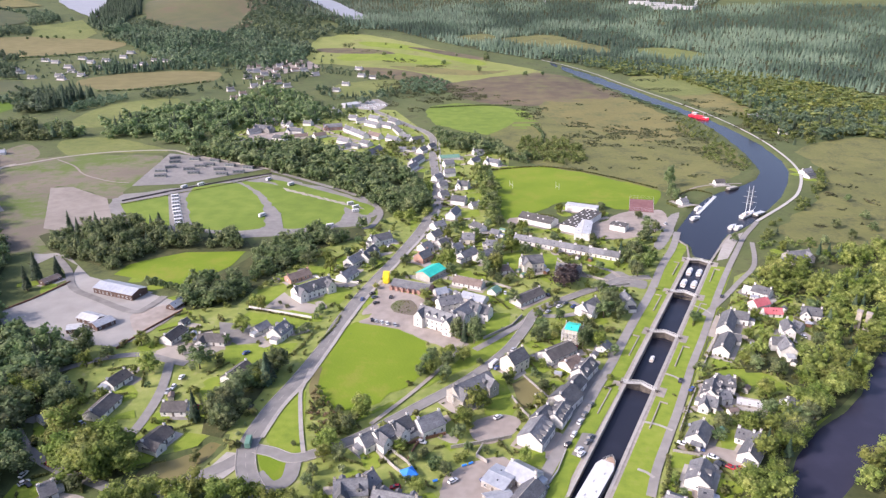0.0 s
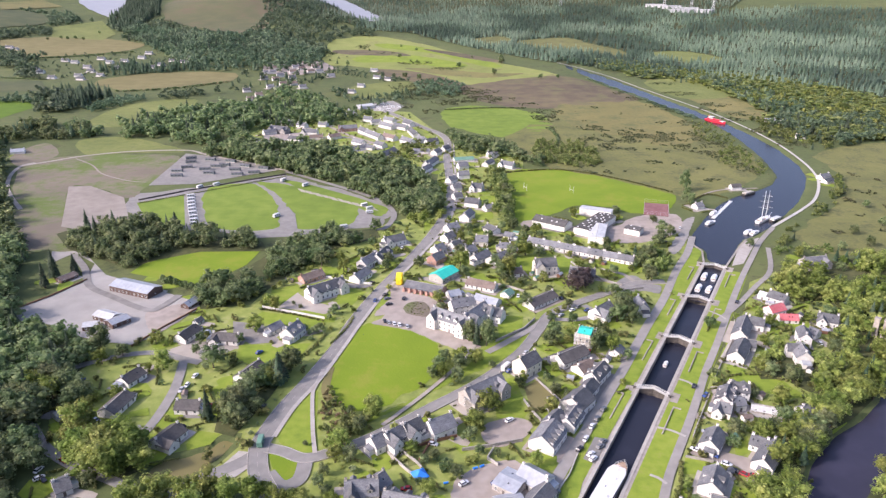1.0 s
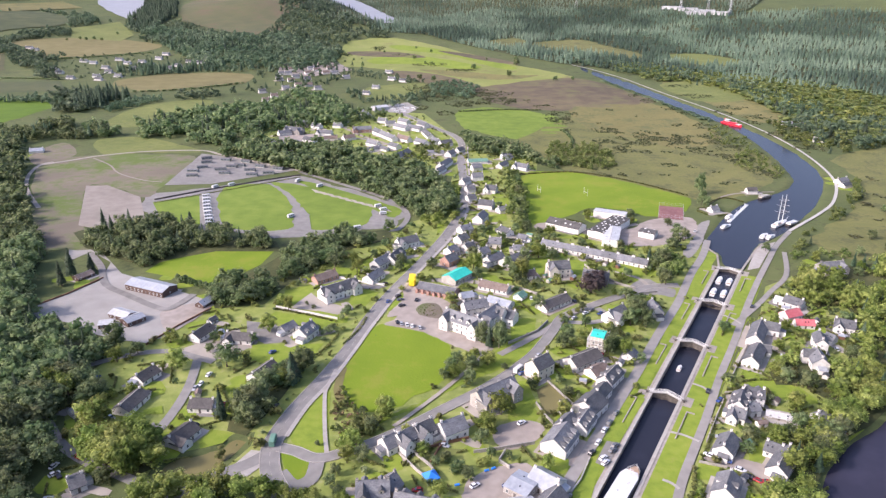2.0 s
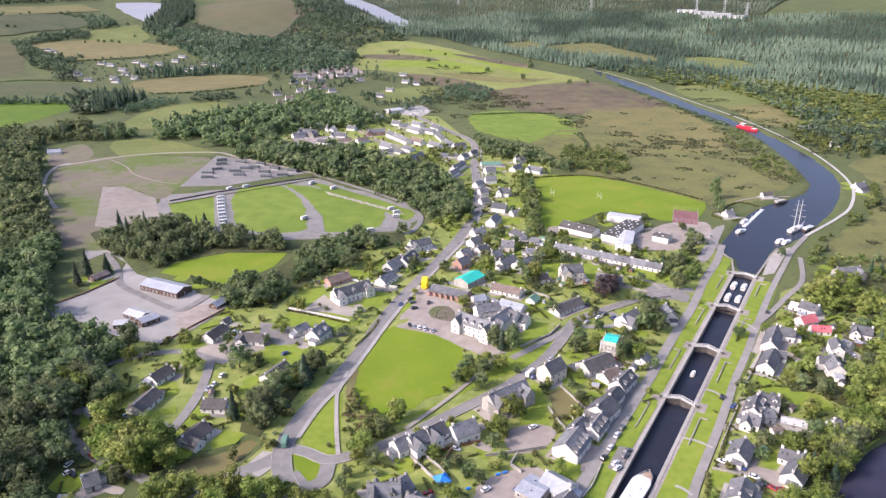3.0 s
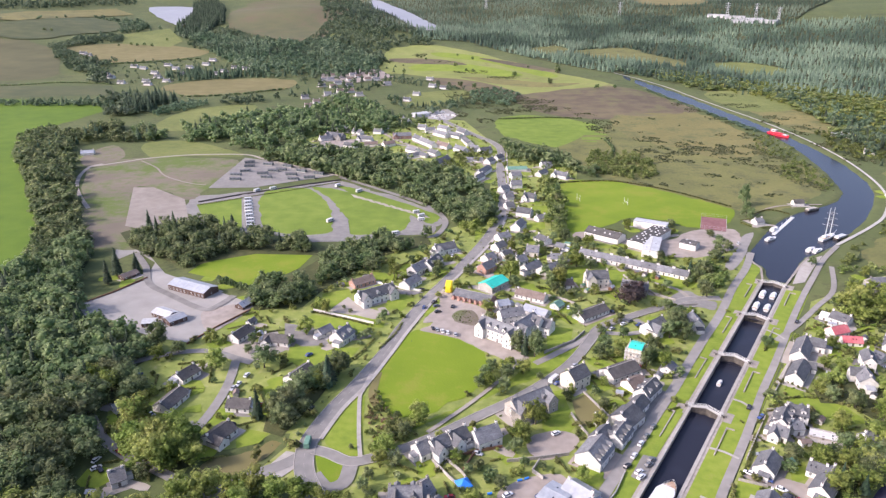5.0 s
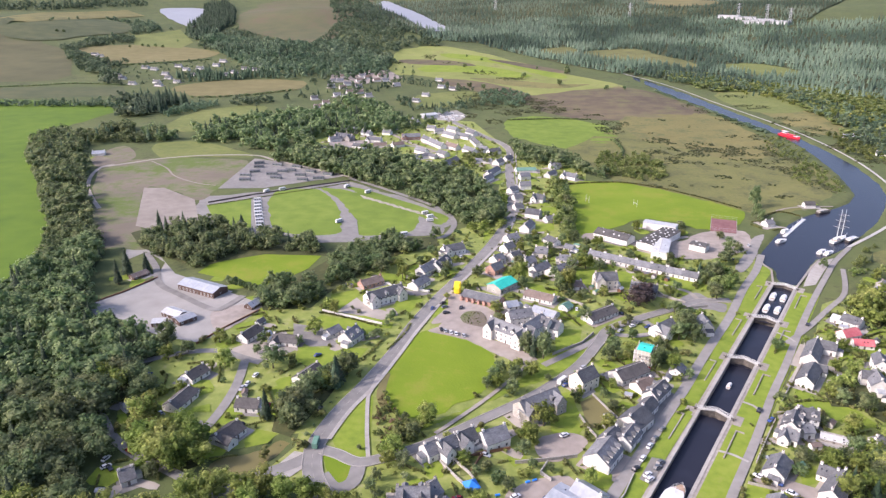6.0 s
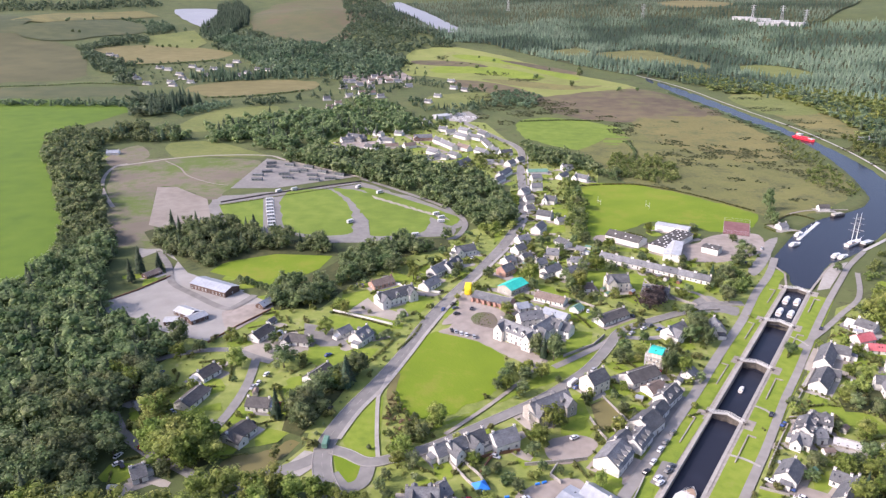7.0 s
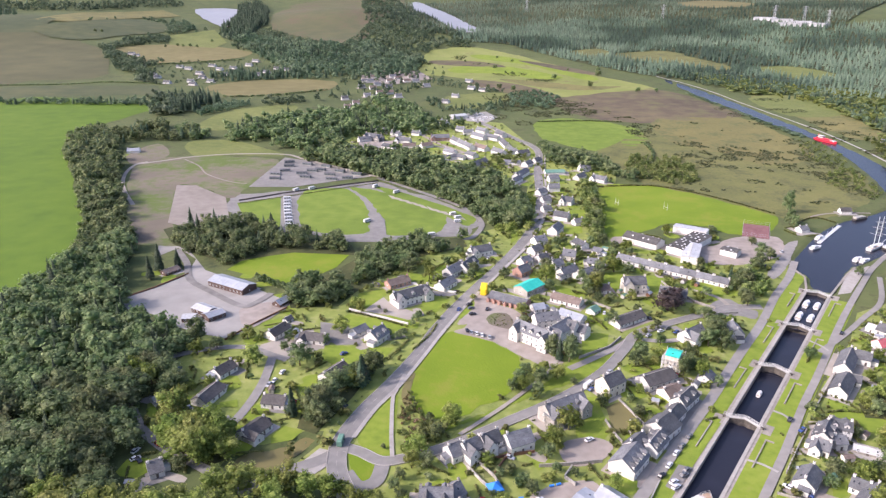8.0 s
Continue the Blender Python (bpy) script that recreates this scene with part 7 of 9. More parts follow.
# houses west of the main road
house(-141.2, 320.3, 70, 13.0, 8.0, 5.5, roof=ROOF_DARK)
house(-119.4, 316.8, -5, 14.5, 8.0, 5.0, roof=ROOF_DARK, wing=1)
house(-152.5, 278.1, 67, 11.0, 8.0, 5.2, roof=ROOF_DARK)
house(-149.4, 256.1, 79, 14.7, 8.5, 5.2, roof=ROOF_DARK)
house(-117.0, 256.1, -0, 10.9, 8.0, 5.0, roof=ROOF_DARK)
house(-117.8, 233.7, 67, 12.9, 9.0, 5.2, roof=ROOF_DARK, wing=1)
house(-97.9, 283.9, 66, 14.8, 8.0, 5.2, roof=ROOF_DARK)
house(-86.0, 322.8, 67, 11.0, 9.0, 7.5, dormers=2, flip=1)
house(-97.5, 329.1, 55, 8.6, 7.0, 4.5, chimneys=0)
house(-77.6, 374.2, 41, 24.3, 9.0, 8.5, dormers=3, wing=2)
house(-90.6, 396.1, 43, 15.1, 8.0, 5.0, roof=ROOF_BROWN, wall=BRICK)
house(-59.9, 397.2, 63, 13.7, 8.0, 6.0)
house(-57.7, 419.7, 60, 15.5, 8.0, 7.0)
house(-49.7, 429.6, 70, 17.2, 8.0, 7.0, dormers=2)
house(-44.2, 457.1, 34, 15.9, 8.0, 7.0, wing=1)
house(-141.5, 336.9, 66, 5.0, 4.0, 3.0, chimneys=0, name="shed")

# the street south of the meadow
house(-31.0, 231.3, 41, 6.7, 8.0, 7.0)
house(-24.6, 233.6, 43, 8.7, 8.0, 8.0, wing=1)
house(-17.9, 238.8, 42, 8.6, 8.0, 8.5, wing=1)
house(-6.2, 242.0, 34, 11.2, 9.0, 8.0)
house(12.6, 267.0, 39, 21.4, 9.0, 9.5, wing=2, dormers=2, wall=STONE)
house(34.5, 290.7, 44, 11.3, 9.0, 10.0, wall=CREAM)
house(38.1, 235.8, 60, 14.0, 11.0, 8.0, dormers=4, chimneys=0, name="chapel_hall")
house(41.9, 246.9, 54, 10.0, 7.0, 7.0, roof=SLATE)
house(67.3, 285.0, 55, 13.6, 8.0, 7.0, dormers=2)
house(60.5, 271.8, 57, 10.6, 7.0, 6.5)
house(54.4, 261.3, 52, 11.8, 11.0, 8.0)
house(49.5, 249.4, 60, 11.9, 8.0, 6.5, dormers=3)
house(-33.5, 200.6, 7, 12.1, 9.0, 10.0, wall=STONE, wing=1, dormers=2)
house(-17.0, 195.6, -15, 16.8, 9.0, 8.0, wall=STONE, dormers=3)
house(-27.8, 204.8, 51, 5.9, 8.0, 9.0, wall=STONE)
house(21.2, 209.5, -35, 9.8, 11.0, 4.0, roof=ROOF_METAL, wall=STONE, chimneys=0, pitch=0.15, name="shed")
house(30.3, 211.7, -40, 11.5, 10.0, 6.0, roof=ROOF_METAL, wall=WHITE)
house(29.0, 198.6, 54, 18.0, 8.0, 6.0, wall=WHITE)
house(19.9, 199.3, 17, 9.8, 8.0, 4.0, roof=ROOF_METAL, wall=STONE, chimneys=0, name="shed")

# the hotel and houses about it
house(-2.2, 333.4, -34, 24.0, 9.0, 10.0, wing=2, dormers=5, flip=1)
house(10.3, 338.5, 56, 19.8, 9.0, 10.5, wing=2, dormers=2)
house(3.5, 354.8, 24, 14.1, 8.0, 8.0, dormers=0)
house(21.0, 344.4, -26, 11.2, 8.0, 8.0)
house(-18.7, 381.0, -22, 24.3, 10.0, 5.0, wall=BRICK, chimneys=0, name="stable_row")
house(-7.6, 400.0, 53, 16.7, 11.0, 6.0, roof=ROOF_TEAL, wall=GREY_WOOD, chimneys=0, pitch=0.4, name="building_shell")
house(15.7, 385.8, -24, 18.6, 8.0, 5.0, roof=ROOF_BROWN)
house(18.3, 365.0, -31, 14.9, 8.0, 4.5, roof=ROOF_METAL, chimneys=0, name="shed")
house(30.6, 374.8, 56, 6.7, 6.0, 4.0, roof=GREEN_SHEET, chimneys=0, name="shed")
house(56.7, 409.9, 10, 14.0, 9.0, 10.0, wall=CREAM, wing=1)
house(49.3, 365.8, 42, 21.4, 9.0, 5.0, roof=ROOF_DARK)
house(67.0, 317.7, -22, 6.5, 8.0, 9.0, roof=ROOF_TEAL, wall=CREAM, chimneys=0, pitch=0.2, name="scaffolded_house")
house(81.6, 349.0, 44, 13.4, 9.0, 8.0, wing=1)
house(57.1, 301.9, 36, 17.7, 10.0, 6.0, roof=ROOF_DARK)
house(62.4, 291.9, 38, 10.1, 8.0, 5.0, roof=ROOF_BROWN)
house(81.5, 308.9, 63, 7.7, 6.0, 4.0, chimneys=0, name="shed")
house(79.6, 402.5, -17, 15.9, 8.0, 7.0, wall=STONE, wing=1)
house(28.0, 427.6, 48, 16.1, 9.0, 6.0)
house(16.4, 429.6, 46, 14.0, 8.0, 6.0)
house(-13.2, 425.3, 52, 10.0, 8.0, 7.0, wall=BRICK)
house(105.0, 357.5, -87, 11.1, 8.0, 7.0)

# houses along the upper street
house(8.2, 512.7, 70, 14.6, 8.0, 7.0)
house(-3.5, 486.2, 38, 10.1, 8.0, 6.0)
house(-5.8, 466.4, 49, 9.2, 8.0, 6.0)
house(13.3, 545.1, -22, 12.4, 8.0, 7.0)
house(25.9, 534.8, 32, 8.3, 7.0, 5.0)
house(18.0, 588.5, -20, 10.5, 8.0, 7.0, wing=1)
house(6.2, 628.6, 11, 10.2, 8.0, 7.0)
house(5.5, 662.4, 24, 10.3, 8.0, 6.5)
house(6.6, 692.3, 13, 20.1, 10.0, 4.0, roof=GREEN_SHEET, chimneys=0, name="hall")
house(36.9, 708.1, 25, 11.3, 8.0, 6.5, wing=1)
house(50.0, 668.4, -36, 15.1, 8.0, 6.0, wing=1)
house(31.2, 674.9, 61, 15.2, 7.0, 5.5)
house(26.3, 483.7, -51, 11.2, 7.0, 5.5)
house(18.0, 458.4, -8, 8.8, 8.0, 7.0, wall=CREAM)
house(38.3, 471.9, -31, 6.9, 6.0, 4.5, chimneys=0)
house(-26.3, 673.1, 70, 25.9, 8.0, 7.0)
house(-30.0, 650.9, 66, 15.9, 7.0, 6.0)
house(-21.8, 718.2, 60, 11.4, 8.0, 6.0)

# school and the long terrace
house(72.4, 497.6, -35, 27.4, 13.0, 7.0, roof=FELT, chimneys=0, pitch=0.45, name="school_hall")
house(102.6, 475.6, -105, 29.7, 11.0, 5.5, roof=ROOF_PALE, chimneys=0, pitch=0.10, name="school_block")
house(104.4, 495.0, -126, 42.6, 14.0, 5.5, roof=FELT, chimneys=0, pitch=0.08, name="school_block")
house(110.8, 525.6, -24, 25.0, 8.0, 5.0, roof=ROOF_PALE, chimneys=0, pitch=0.05, name="school_block")
house(130.6, 483.1, -32, 11.6, 9.0, 5.0, roof=FELT, chimneys=0, pitch=0.15, name="school_block")
house(56.3, 457.8, -28, 11.3, 7.0, 5.5, group="terrace cottages")
house(66.2, 452.5, -28, 11.1, 7.0, 5.5, group="terrace cottages")
house(75.9, 447.3, -28, 10.9, 7.0, 5.5, group="terrace cottages")
house(85.5, 442.3, -28, 10.7, 7.0, 5.5, group="terrace cottages")
house(94.8, 437.3, -28, 10.5, 7.0, 5.5, group="terrace cottages")
house(104.0, 432.4, -28, 10.3, 7.0, 5.5, group="terrace cottages")
house(113.0, 427.6, -28, 10.1, 7.0, 5.5, group="terrace cottages")

# the upper village
house(-212.4, 819.9, -23, 24.5, 10.0, 8.0, wing=2, wall=STONE)
house(-222.2, 810.5, 37, 15.3, 8.0, 6.0)
house(-215.7, 864.6, -11, 18.8, 8.0, 7.0)
house(-174.1, 810.9, -10, 18.9, 8.0, 6.5, wing=1)
house(-162.5, 787.4, 10, 15.9, 8.0, 5.0, roof=ROOF_BROWN, wall=CREAM)
house(-184.8, 745.7, -8, 21.2, 8.0, 5.0)
house(-132.6, 832.0, 16, 22.4, 9.0, 7.0, wall=BRICK, wing=1)
house(-110.9, 818.0, -56, 17.9, 8.0, 7.0, group="terrace cottages")
house(-101.2, 803.3, -56, 17.3, 8.0, 7.0, group="terrace cottages")
house(-91.7, 789.1, -57, 16.8, 8.0, 7.0, group="terrace cottages")
house(-102.4, 869.7, 15, 12.8, 8.0, 6.5)
house(-86.4, 849.0, -45, 23.9, 8.0, 6.5)
house(-69.0, 843.7, -39, 21.6, 8.0, 6.5)
house(-51.6, 811.5, -73, 32.8, 8.0, 6.5)
house(-77.2, 785.8, -46, 20.6, 8.0, 6.5, roof=ROOF_BROWN)
house(-73.2, 707.4, 66, 32.0, 9.0, 7.0)
house(-112.1, 733.3, 32, 28.4, 8.0, 5.0)
house(-96.4, 739.6, -31, 15.4, 7.0, 5.0, wall=CREAM)
house(-28.7, 765.1, 34, 14.9, 8.0, 6.5)
house(-38.2, 724.5, -1, 18.0, 8.0, 4.5)
house(-221.4, 765.1, -25, 19.9, 8.0, 5.0)
house(-168.1, 894.2, -52, 23.2, 8.0, 6.0)
house(-142.5, 931.9, -62, 22.2, 8.0, 6.0)
house(-129.0, 976.6, 36, 21.5, 14.0, 6.0, roof=ROOF_PALE, wall=ROOF_PALE, chimneys=0, pitch=0.25, name="shed")
house(-109.2, 758.9, -41, 16.9, 8.0, 6.5)
house(-141.6, 788.6, 37, 14.5, 8.0, 6.0, roof=ROOF_BROWN)
house(-55.7, 768.2, -48, 19.3, 8.0, 6.5)
house(-84.2, 749.9, -46, 15.1, 8.0, 6.0)
house(-114.5, 887.6, -19, 11.2, 8.0, 6.5)
house(-86.4, 883.7, -40, 17.1, 8.0, 6.5)
house(-61.0, 864.1, -52, 17.7, 8.0, 6.5)
house(-40.2, 775.2, -57, 13.8, 8.0, 6.5)
house(-191.7, 850.5, -30, 13.6, 8.0, 6.0)
house(-166.5, 855.4, -18, 11.0, 8.0, 6.0)
house(-184.2, 775.9, -23, 15.2, 8.0, 6.0)
house(-12.5, 733.4, 60, 11.9, 7.0, 6.0)
house(-5.0, 613.9, 51, 9.7, 7.0, 6.0)
house(-0.4, 590.3, 26, 7.8, 8.0, 6.0)
house(0.6, 563.4, 25, 7.4, 8.0, 6.0)
house(-12.2, 443.2, 48, 8.5, 8.0, 6.0)
house(-0.6, 450.1, 43, 8.0, 8.0, 6.0)
house(9.1, 441.4, 42, 7.9, 8.0, 6.0)
house(33.8, 449.7, -0, 7.8, 8.0, 5.0)
house(38.1, 406.0, 14, 7.5, 8.0, 5.0, roof=ROOF_BROWN)
house(-1.4, 372.8, 25, 7.4, 7.0, 4.5, roof=ROOF_METAL, chimneys=0)
house(-465.1, 712.1, 22, 13.2, 9.0, 5.0, roof=ROOF_METAL)

# the east bank of the canal
house(152.8, 331.4, -119, 20.8, 8.0, 7.0)
house(162.5, 337.7, -24, 8.3, 7.0, 6.5)
house(142.8, 308.4, -122, 17.7, 8.0, 6.5)
house(151.1, 315.3, -21, 5.1, 6.0, 5.0, chimneys=0)
house(188.3, 370.6, -44, 10.2, 8.0, 6.0)
house(182.4, 374.9, -44, 5.7, 6.0, 4.0, chimneys=0, roof=ROOF_PALE)
house(180.0, 355.1, 24, 10.5, 7.0, 6.0, roof=ROOF_RED)
house(183.4, 345.7, -4, 9.8, 6.0, 4.5, roof=ROOF_RED, chimneys=0)
house(203.5, 342.7, -25, 10.1, 8.0, 6.5, wing=1)
house(172.1, 304.7, -99, 11.5, 8.0, 7.5, wing=1)
house(180.7, 321.9, -105, 11.0, 6.0, 8.0)
house(189.6, 328.7, -53, 5.0, 6.0, 5.0, chimneys=0)
house(234.1, 423.9, 13, 16.8, 9.0, 7.0, wall=STONE, wing=2)
house(120.4, 265.1, -118, 11.8, 8.0, 8.0, dormers=2)
house(128.1, 270.8, -12, 9.0, 7.0, 8.0, dormers=2)
house(117.3, 257.9, -29, 6.4, 7.0, 6.0, wing=1)
house(125.0, 262.4, 12, 5.0, 6.0, 6.0)
house(104.9, 235.6, -123, 11.7, 8.0, 6.5)
house(123.3, 226.0, -128, 16.5, 8.0, 6.5)
house(123.5, 234.6, -34, 6.7, 7.0, 5.5)
house(96.7, 210.6, -119, 12.0, 9.0, 7.0, dormers=1)
house(95.7, 201.8, -19, 5.0, 6.0, 4.0, chimneys=0)
house(83.3, 196.9, -32, 7.0, 8.0, 5.0)
house(152.5, 257.1, 24, 6.2, 7.0, 6.0)
house(135.5, 259.4, -20, 10.4, 4.0, 3.0, roof=ROOF_PALE, wall=STONE, chimneys=0, name="shed")
house(247.0, 598.0, 8, 9.0, 6.0, 5.0, roof=FELT, chimneys=0, name="boathouse")
house(196.9, 543.3, 25, 7.2, 7.0, 5.0)
house(341.8, 633.1, 28, 12.3, 7.0, 5.0)
house(339.5, 621.1, 32, 10.7, 6.0, 4.0, chimneys=0)

# far houses
house(398, 892, 10, 14, 7.0, 5.0, roof=ROOF_PALE)
house(416, 888, 5, 12, 7.0, 5.0)
house(397, 802, -20, 11, 7.0, 5.0)
house(432, 813, 15, 10, 7.0, 5.0, roof=ROOF_PALE)
house(446, 807, 12, 9, 7.0, 5.0)
house(-365.4, 1374.7, 26, 13.7, 8.0, 6.5, roof=ROOF_BROWN)
house(-343.0, 1340.2, 26, 13.4, 8.0, 6.5, roof=ROOF_BROWN)
house(-338.1, 1395.2, 26, 13.9, 8.0, 6.5, roof=ROOF_BROWN)
house(-309.0, 1353.5, 26, 13.5, 8.0, 6.5)
house(-300.1, 1401.7, 26, 14.0, 8.0, 6.5, roof=ROOF_BROWN)
house(-273.2, 1359.5, 25, 13.6, 8.0, 6.5, roof=ROOF_BROWN)
house(-254.6, 1303.8, 25, 13.1, 8.0, 6.5)
house(-348.4, 1288.1, 26, 12.8, 8.0, 6.5)
house(-224.3, 1253.7, 24, 12.6, 8.0, 6.5)
house(-272.6, 1169.6, 24, 11.7, 8.0, 6.5, roof=ROOF_BROWN)
house(-251.0, 1137.7, 24, 11.4, 8.0, 6.5)
house(-285.1, 1120.7, 24, 11.2, 8.0, 6.5)
house(-775.2, 1290.5, -6, 13.9, 8.0, 6.0)
house(-747.9, 1259.1, -6, 13.6, 8.0, 6.0)
house(-698.7, 1205.8, -6, 13.0, 8.0, 6.0)
house(-774.9, 1396.3, -6, 14.9, 8.0, 6.0)
house(-746.2, 1377.6, -6, 14.6, 8.0, 6.0)
house(-663.4, 1227.2, -6, 13.1, 8.0, 6.0)
house(-695.7, 1324.2, -7, 14.1, 8.0, 6.0)
house(-666.1, 1277.2, -7, 13.6, 8.0, 6.0)
house(-718.1, 1427.0, -7, 15.0, 8.0, 6.0)
house(-681.2, 1384.1, -7, 14.5, 8.0, 6.0)
house(-640.5, 1320.6, -7, 13.9, 8.0, 6.0)
house(-661.3, 1405.4, -7, 14.7, 8.0, 6.0)
house(-629.7, 1370.6, -7, 14.3, 8.0, 6.0)
house(-646.6, 1452.0, -8, 15.1, 8.0, 6.0)
house(-657.1, 1513.5, -8, 15.6, 8.0, 6.0)
house(-578.0, 1333.6, -8, 13.8, 8.0, 6.0)
house(-573.6, 1366.1, -8, 14.1, 8.0, 6.0)
house(-569.3, 1416.5, -8, 14.5, 8.0, 6.0)
house(-542.9, 1405.1, -9, 14.4, 8.0, 6.0)
house(-549.6, 1463.7, -9, 14.9, 8.0, 6.0)
house(-981.3, 1555.5, -3, 16.2, 8.0, 6.0)
house(-956.6, 1533.2, -4, 16.1, 8.0, 6.0)
house(-628.1, 1234.6, -7, 13.1, 8.0, 6.0)
house(-644.4, 1196.9, -6, 12.8, 8.0, 6.0)
house(-338.0, 1290.2, 29, 13.0, 8.0, 6.5)
house(-314.7, 1252.6, 28, 12.7, 8.0, 6.5)
house(-301.6, 1296.4, 28, 13.1, 8.0, 6.5, roof=ROOF_BROWN)
house(-293.6, 1334.0, 28, 13.5, 8.0, 6.5, roof=ROOF_BROWN)
house(-270.3, 1301.6, 28, 13.2, 8.0, 6.5, roof=ROOF_BROWN)
house(-313.2, 1213.2, 28, 12.2, 8.0, 6.5, roof=ROOF_BROWN)
house(-289.7, 1167.1, 27, 11.8, 8.0, 6.5, roof=ROOF_BROWN)
house(-303.1, 1135.2, 27, 11.5, 8.0, 6.5)
house(-336.1, 1222.3, 28, 12.3, 8.0, 6.5)
house(-288.6, 1230.3, 28, 12.4, 8.0, 6.5)
house(-332.1, 1101.9, 27, 11.1, 8.0, 6.5)
house(-302.6, 1063.4, 26, 10.7, 8.0, 6.5, roof=ROOF_BROWN)
house(-305.8, 1027.0, 26, 10.3, 8.0, 6.5, roof=ROOF_BROWN)
house(-239.4, 1063.3, 26, 10.8, 8.0, 6.5)
house(-141.5, 1240.6, -17, 12.8, 8.0, 6.0)
house(-120.1, 1222.1, -17, 12.6, 8.0, 6.0)
house(-155.2, 1319.0, -17, 13.6, 8.0, 6.0)
house(-157.9, 1152.4, -16, 12.0, 8.0, 6.0)
house(-166.0, 1099.1, -16, 11.4, 8.0, 6.0)

# woods
wood("mixed", [(-316, 327), (-317, 356), (-316, 394), (-309, 428), (-289, 425), (-265, 360), (-229, 326), (-187, 305), (-180, 292), (-187, 269), (-180, 251), (-177, 234), (-172, 213), (-153, 177), (-203, 169), (-323, 301)], 343, 11, 18, "mixed wood")
wood("broad", [(-572, 755), (-589, 820), (-530, 778), (-435, 640), (-403, 580), (-331, 482), (-300, 441), (-309, 390), (-360, 471), (-437, 575), (-527, 689)], 278, 10, 15, "belt of trees")
wood("mixed", [(-294, 472), (-283, 491), (-254, 484), (-242, 496), (-200, 477), (-173, 469), (-139, 461), (-130, 442), (-176, 440), (-200, 425), (-213, 411), (-248, 430), (-270, 443)], 109, 9, 15, "belt of trees")
wood("broad", [(-153, 383), (-139, 407), (-126, 442), (-93, 478), (-61, 490), (-55, 471), (-87, 445), (-103, 407), (-114, 381), (-125, 360), (-146, 353), (-153, 368)], 73, 8, 14, "belt of trees")
wood("broad", [(-270, 715), (-248, 786), (-222, 737), (-149, 736), (-82, 684), (-34, 628), (-19, 581), (-9, 532), (-18, 495), (-40, 518), (-69, 559), (-115, 610), (-158, 642), (-217, 678)], 280, 10, 16, "wood")
wood("mixed", [(-431, 801), (-367, 934), (-302, 973), (-279, 1110), (-201, 1025), (-158, 934), (-156, 855), (-249, 837), (-278, 740), (-341, 759), (-394, 778)], 412, 11, 17, "wood")
wood("broad", [(-9, 798), (36, 769), (109, 797), (105, 729), (82, 671), (51, 705), (10, 725), (-2, 743)], 103, 8, 13, "clump of trees")
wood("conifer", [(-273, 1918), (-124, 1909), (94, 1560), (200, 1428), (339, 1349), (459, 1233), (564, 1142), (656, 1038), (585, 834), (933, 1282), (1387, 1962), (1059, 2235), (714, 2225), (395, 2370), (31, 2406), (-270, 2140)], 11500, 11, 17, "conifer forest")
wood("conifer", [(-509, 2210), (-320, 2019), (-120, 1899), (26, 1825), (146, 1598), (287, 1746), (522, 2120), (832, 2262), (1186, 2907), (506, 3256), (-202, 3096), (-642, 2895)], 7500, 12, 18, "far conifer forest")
wood("mixed", [(240, 1397), (338, 1302), (449, 1204), (436, 1026), (472, 942), (576, 901), (496, 732), (414, 752), (396, 793), (393, 882), (401, 976), (363, 1141), (317, 1258)], 327, 7, 14, "wood")
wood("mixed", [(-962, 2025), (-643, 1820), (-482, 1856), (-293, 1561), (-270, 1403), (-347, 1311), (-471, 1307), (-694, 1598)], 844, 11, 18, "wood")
wood("mixed", [(-409, 1290), (-356, 1344), (-261, 1381), (-227, 1163), (-295, 1100), (-334, 1085), (-379, 1060), (-366, 1161)], 60, 8, 13, "wood")
wood("conifer", [(-667, 1306), (-624, 1369), (-490, 1380), (-452, 1270), (-560, 1249), (-625, 1243)], 265, 11, 15, "pine plantation", NEEDLE)
wood("mixed", [(-1427, 1571), (-1401, 1655), (-1322, 1653), (-1192, 1499), (-1165, 1360), (-1194, 1300)], 219, 10, 16, "copse")
wood("mixed", [(-1414, 2026), (-1299, 2140), (-1155, 2153), (-1046, 1996), (-1187, 1949), (-1329, 1898)], 289, 10, 16, "hill wood")
wood("mixed", [(-1978, 2216), (-1642, 2365), (-1522, 2728), (-1381, 2592), (-1557, 2237), (-1810, 2018)], 405, 11, 17, "hill wood")
wood("conifer", [(-1785, 1989), (-1784, 2132), (-1649, 2036), (-1476, 1828), (-1470, 1742), (-1542, 1709)], 243, 12, 18, "pine wood", NEEDLE)
wood("mixed", [(-1154, 2048), (-1061, 2043), (-942, 1979), (-858, 1830), (-991, 1869), (-1087, 1893)], 157, 9, 14, "hill wood")
wood("broad", [(-101, 240), (-104, 256), (-100, 273), (-94, 290), (-85, 298), (-80, 291), (-84, 266), (-88, 251), (-92, 237)], 20, 5, 9, "roadside trees")
wood("broad", [(-165, 238), (-165, 247), (-152, 240), (-137, 236), (-126, 227), (-122, 215), (-129, 209), (-146, 218), (-156, 227)], 13, 11, 15, "tall trees", LEAF_LIGHT)
wood("broad", [(-207, 290), (-194, 298), (-179, 273), (-164, 260), (-168, 243), (-189, 269)], 12, 9, 14, "lane trees")
wood("broad", [(131, 446), (143, 430), (131, 407), (120, 416)], 9, 7, 12, "canal road trees", LEAF_MID)
wood("broad", [(31, 651), (53, 651), (44, 498), (33, 492), (32, 578)], 39, 7, 12, "field-edge trees", LEAF_MID)
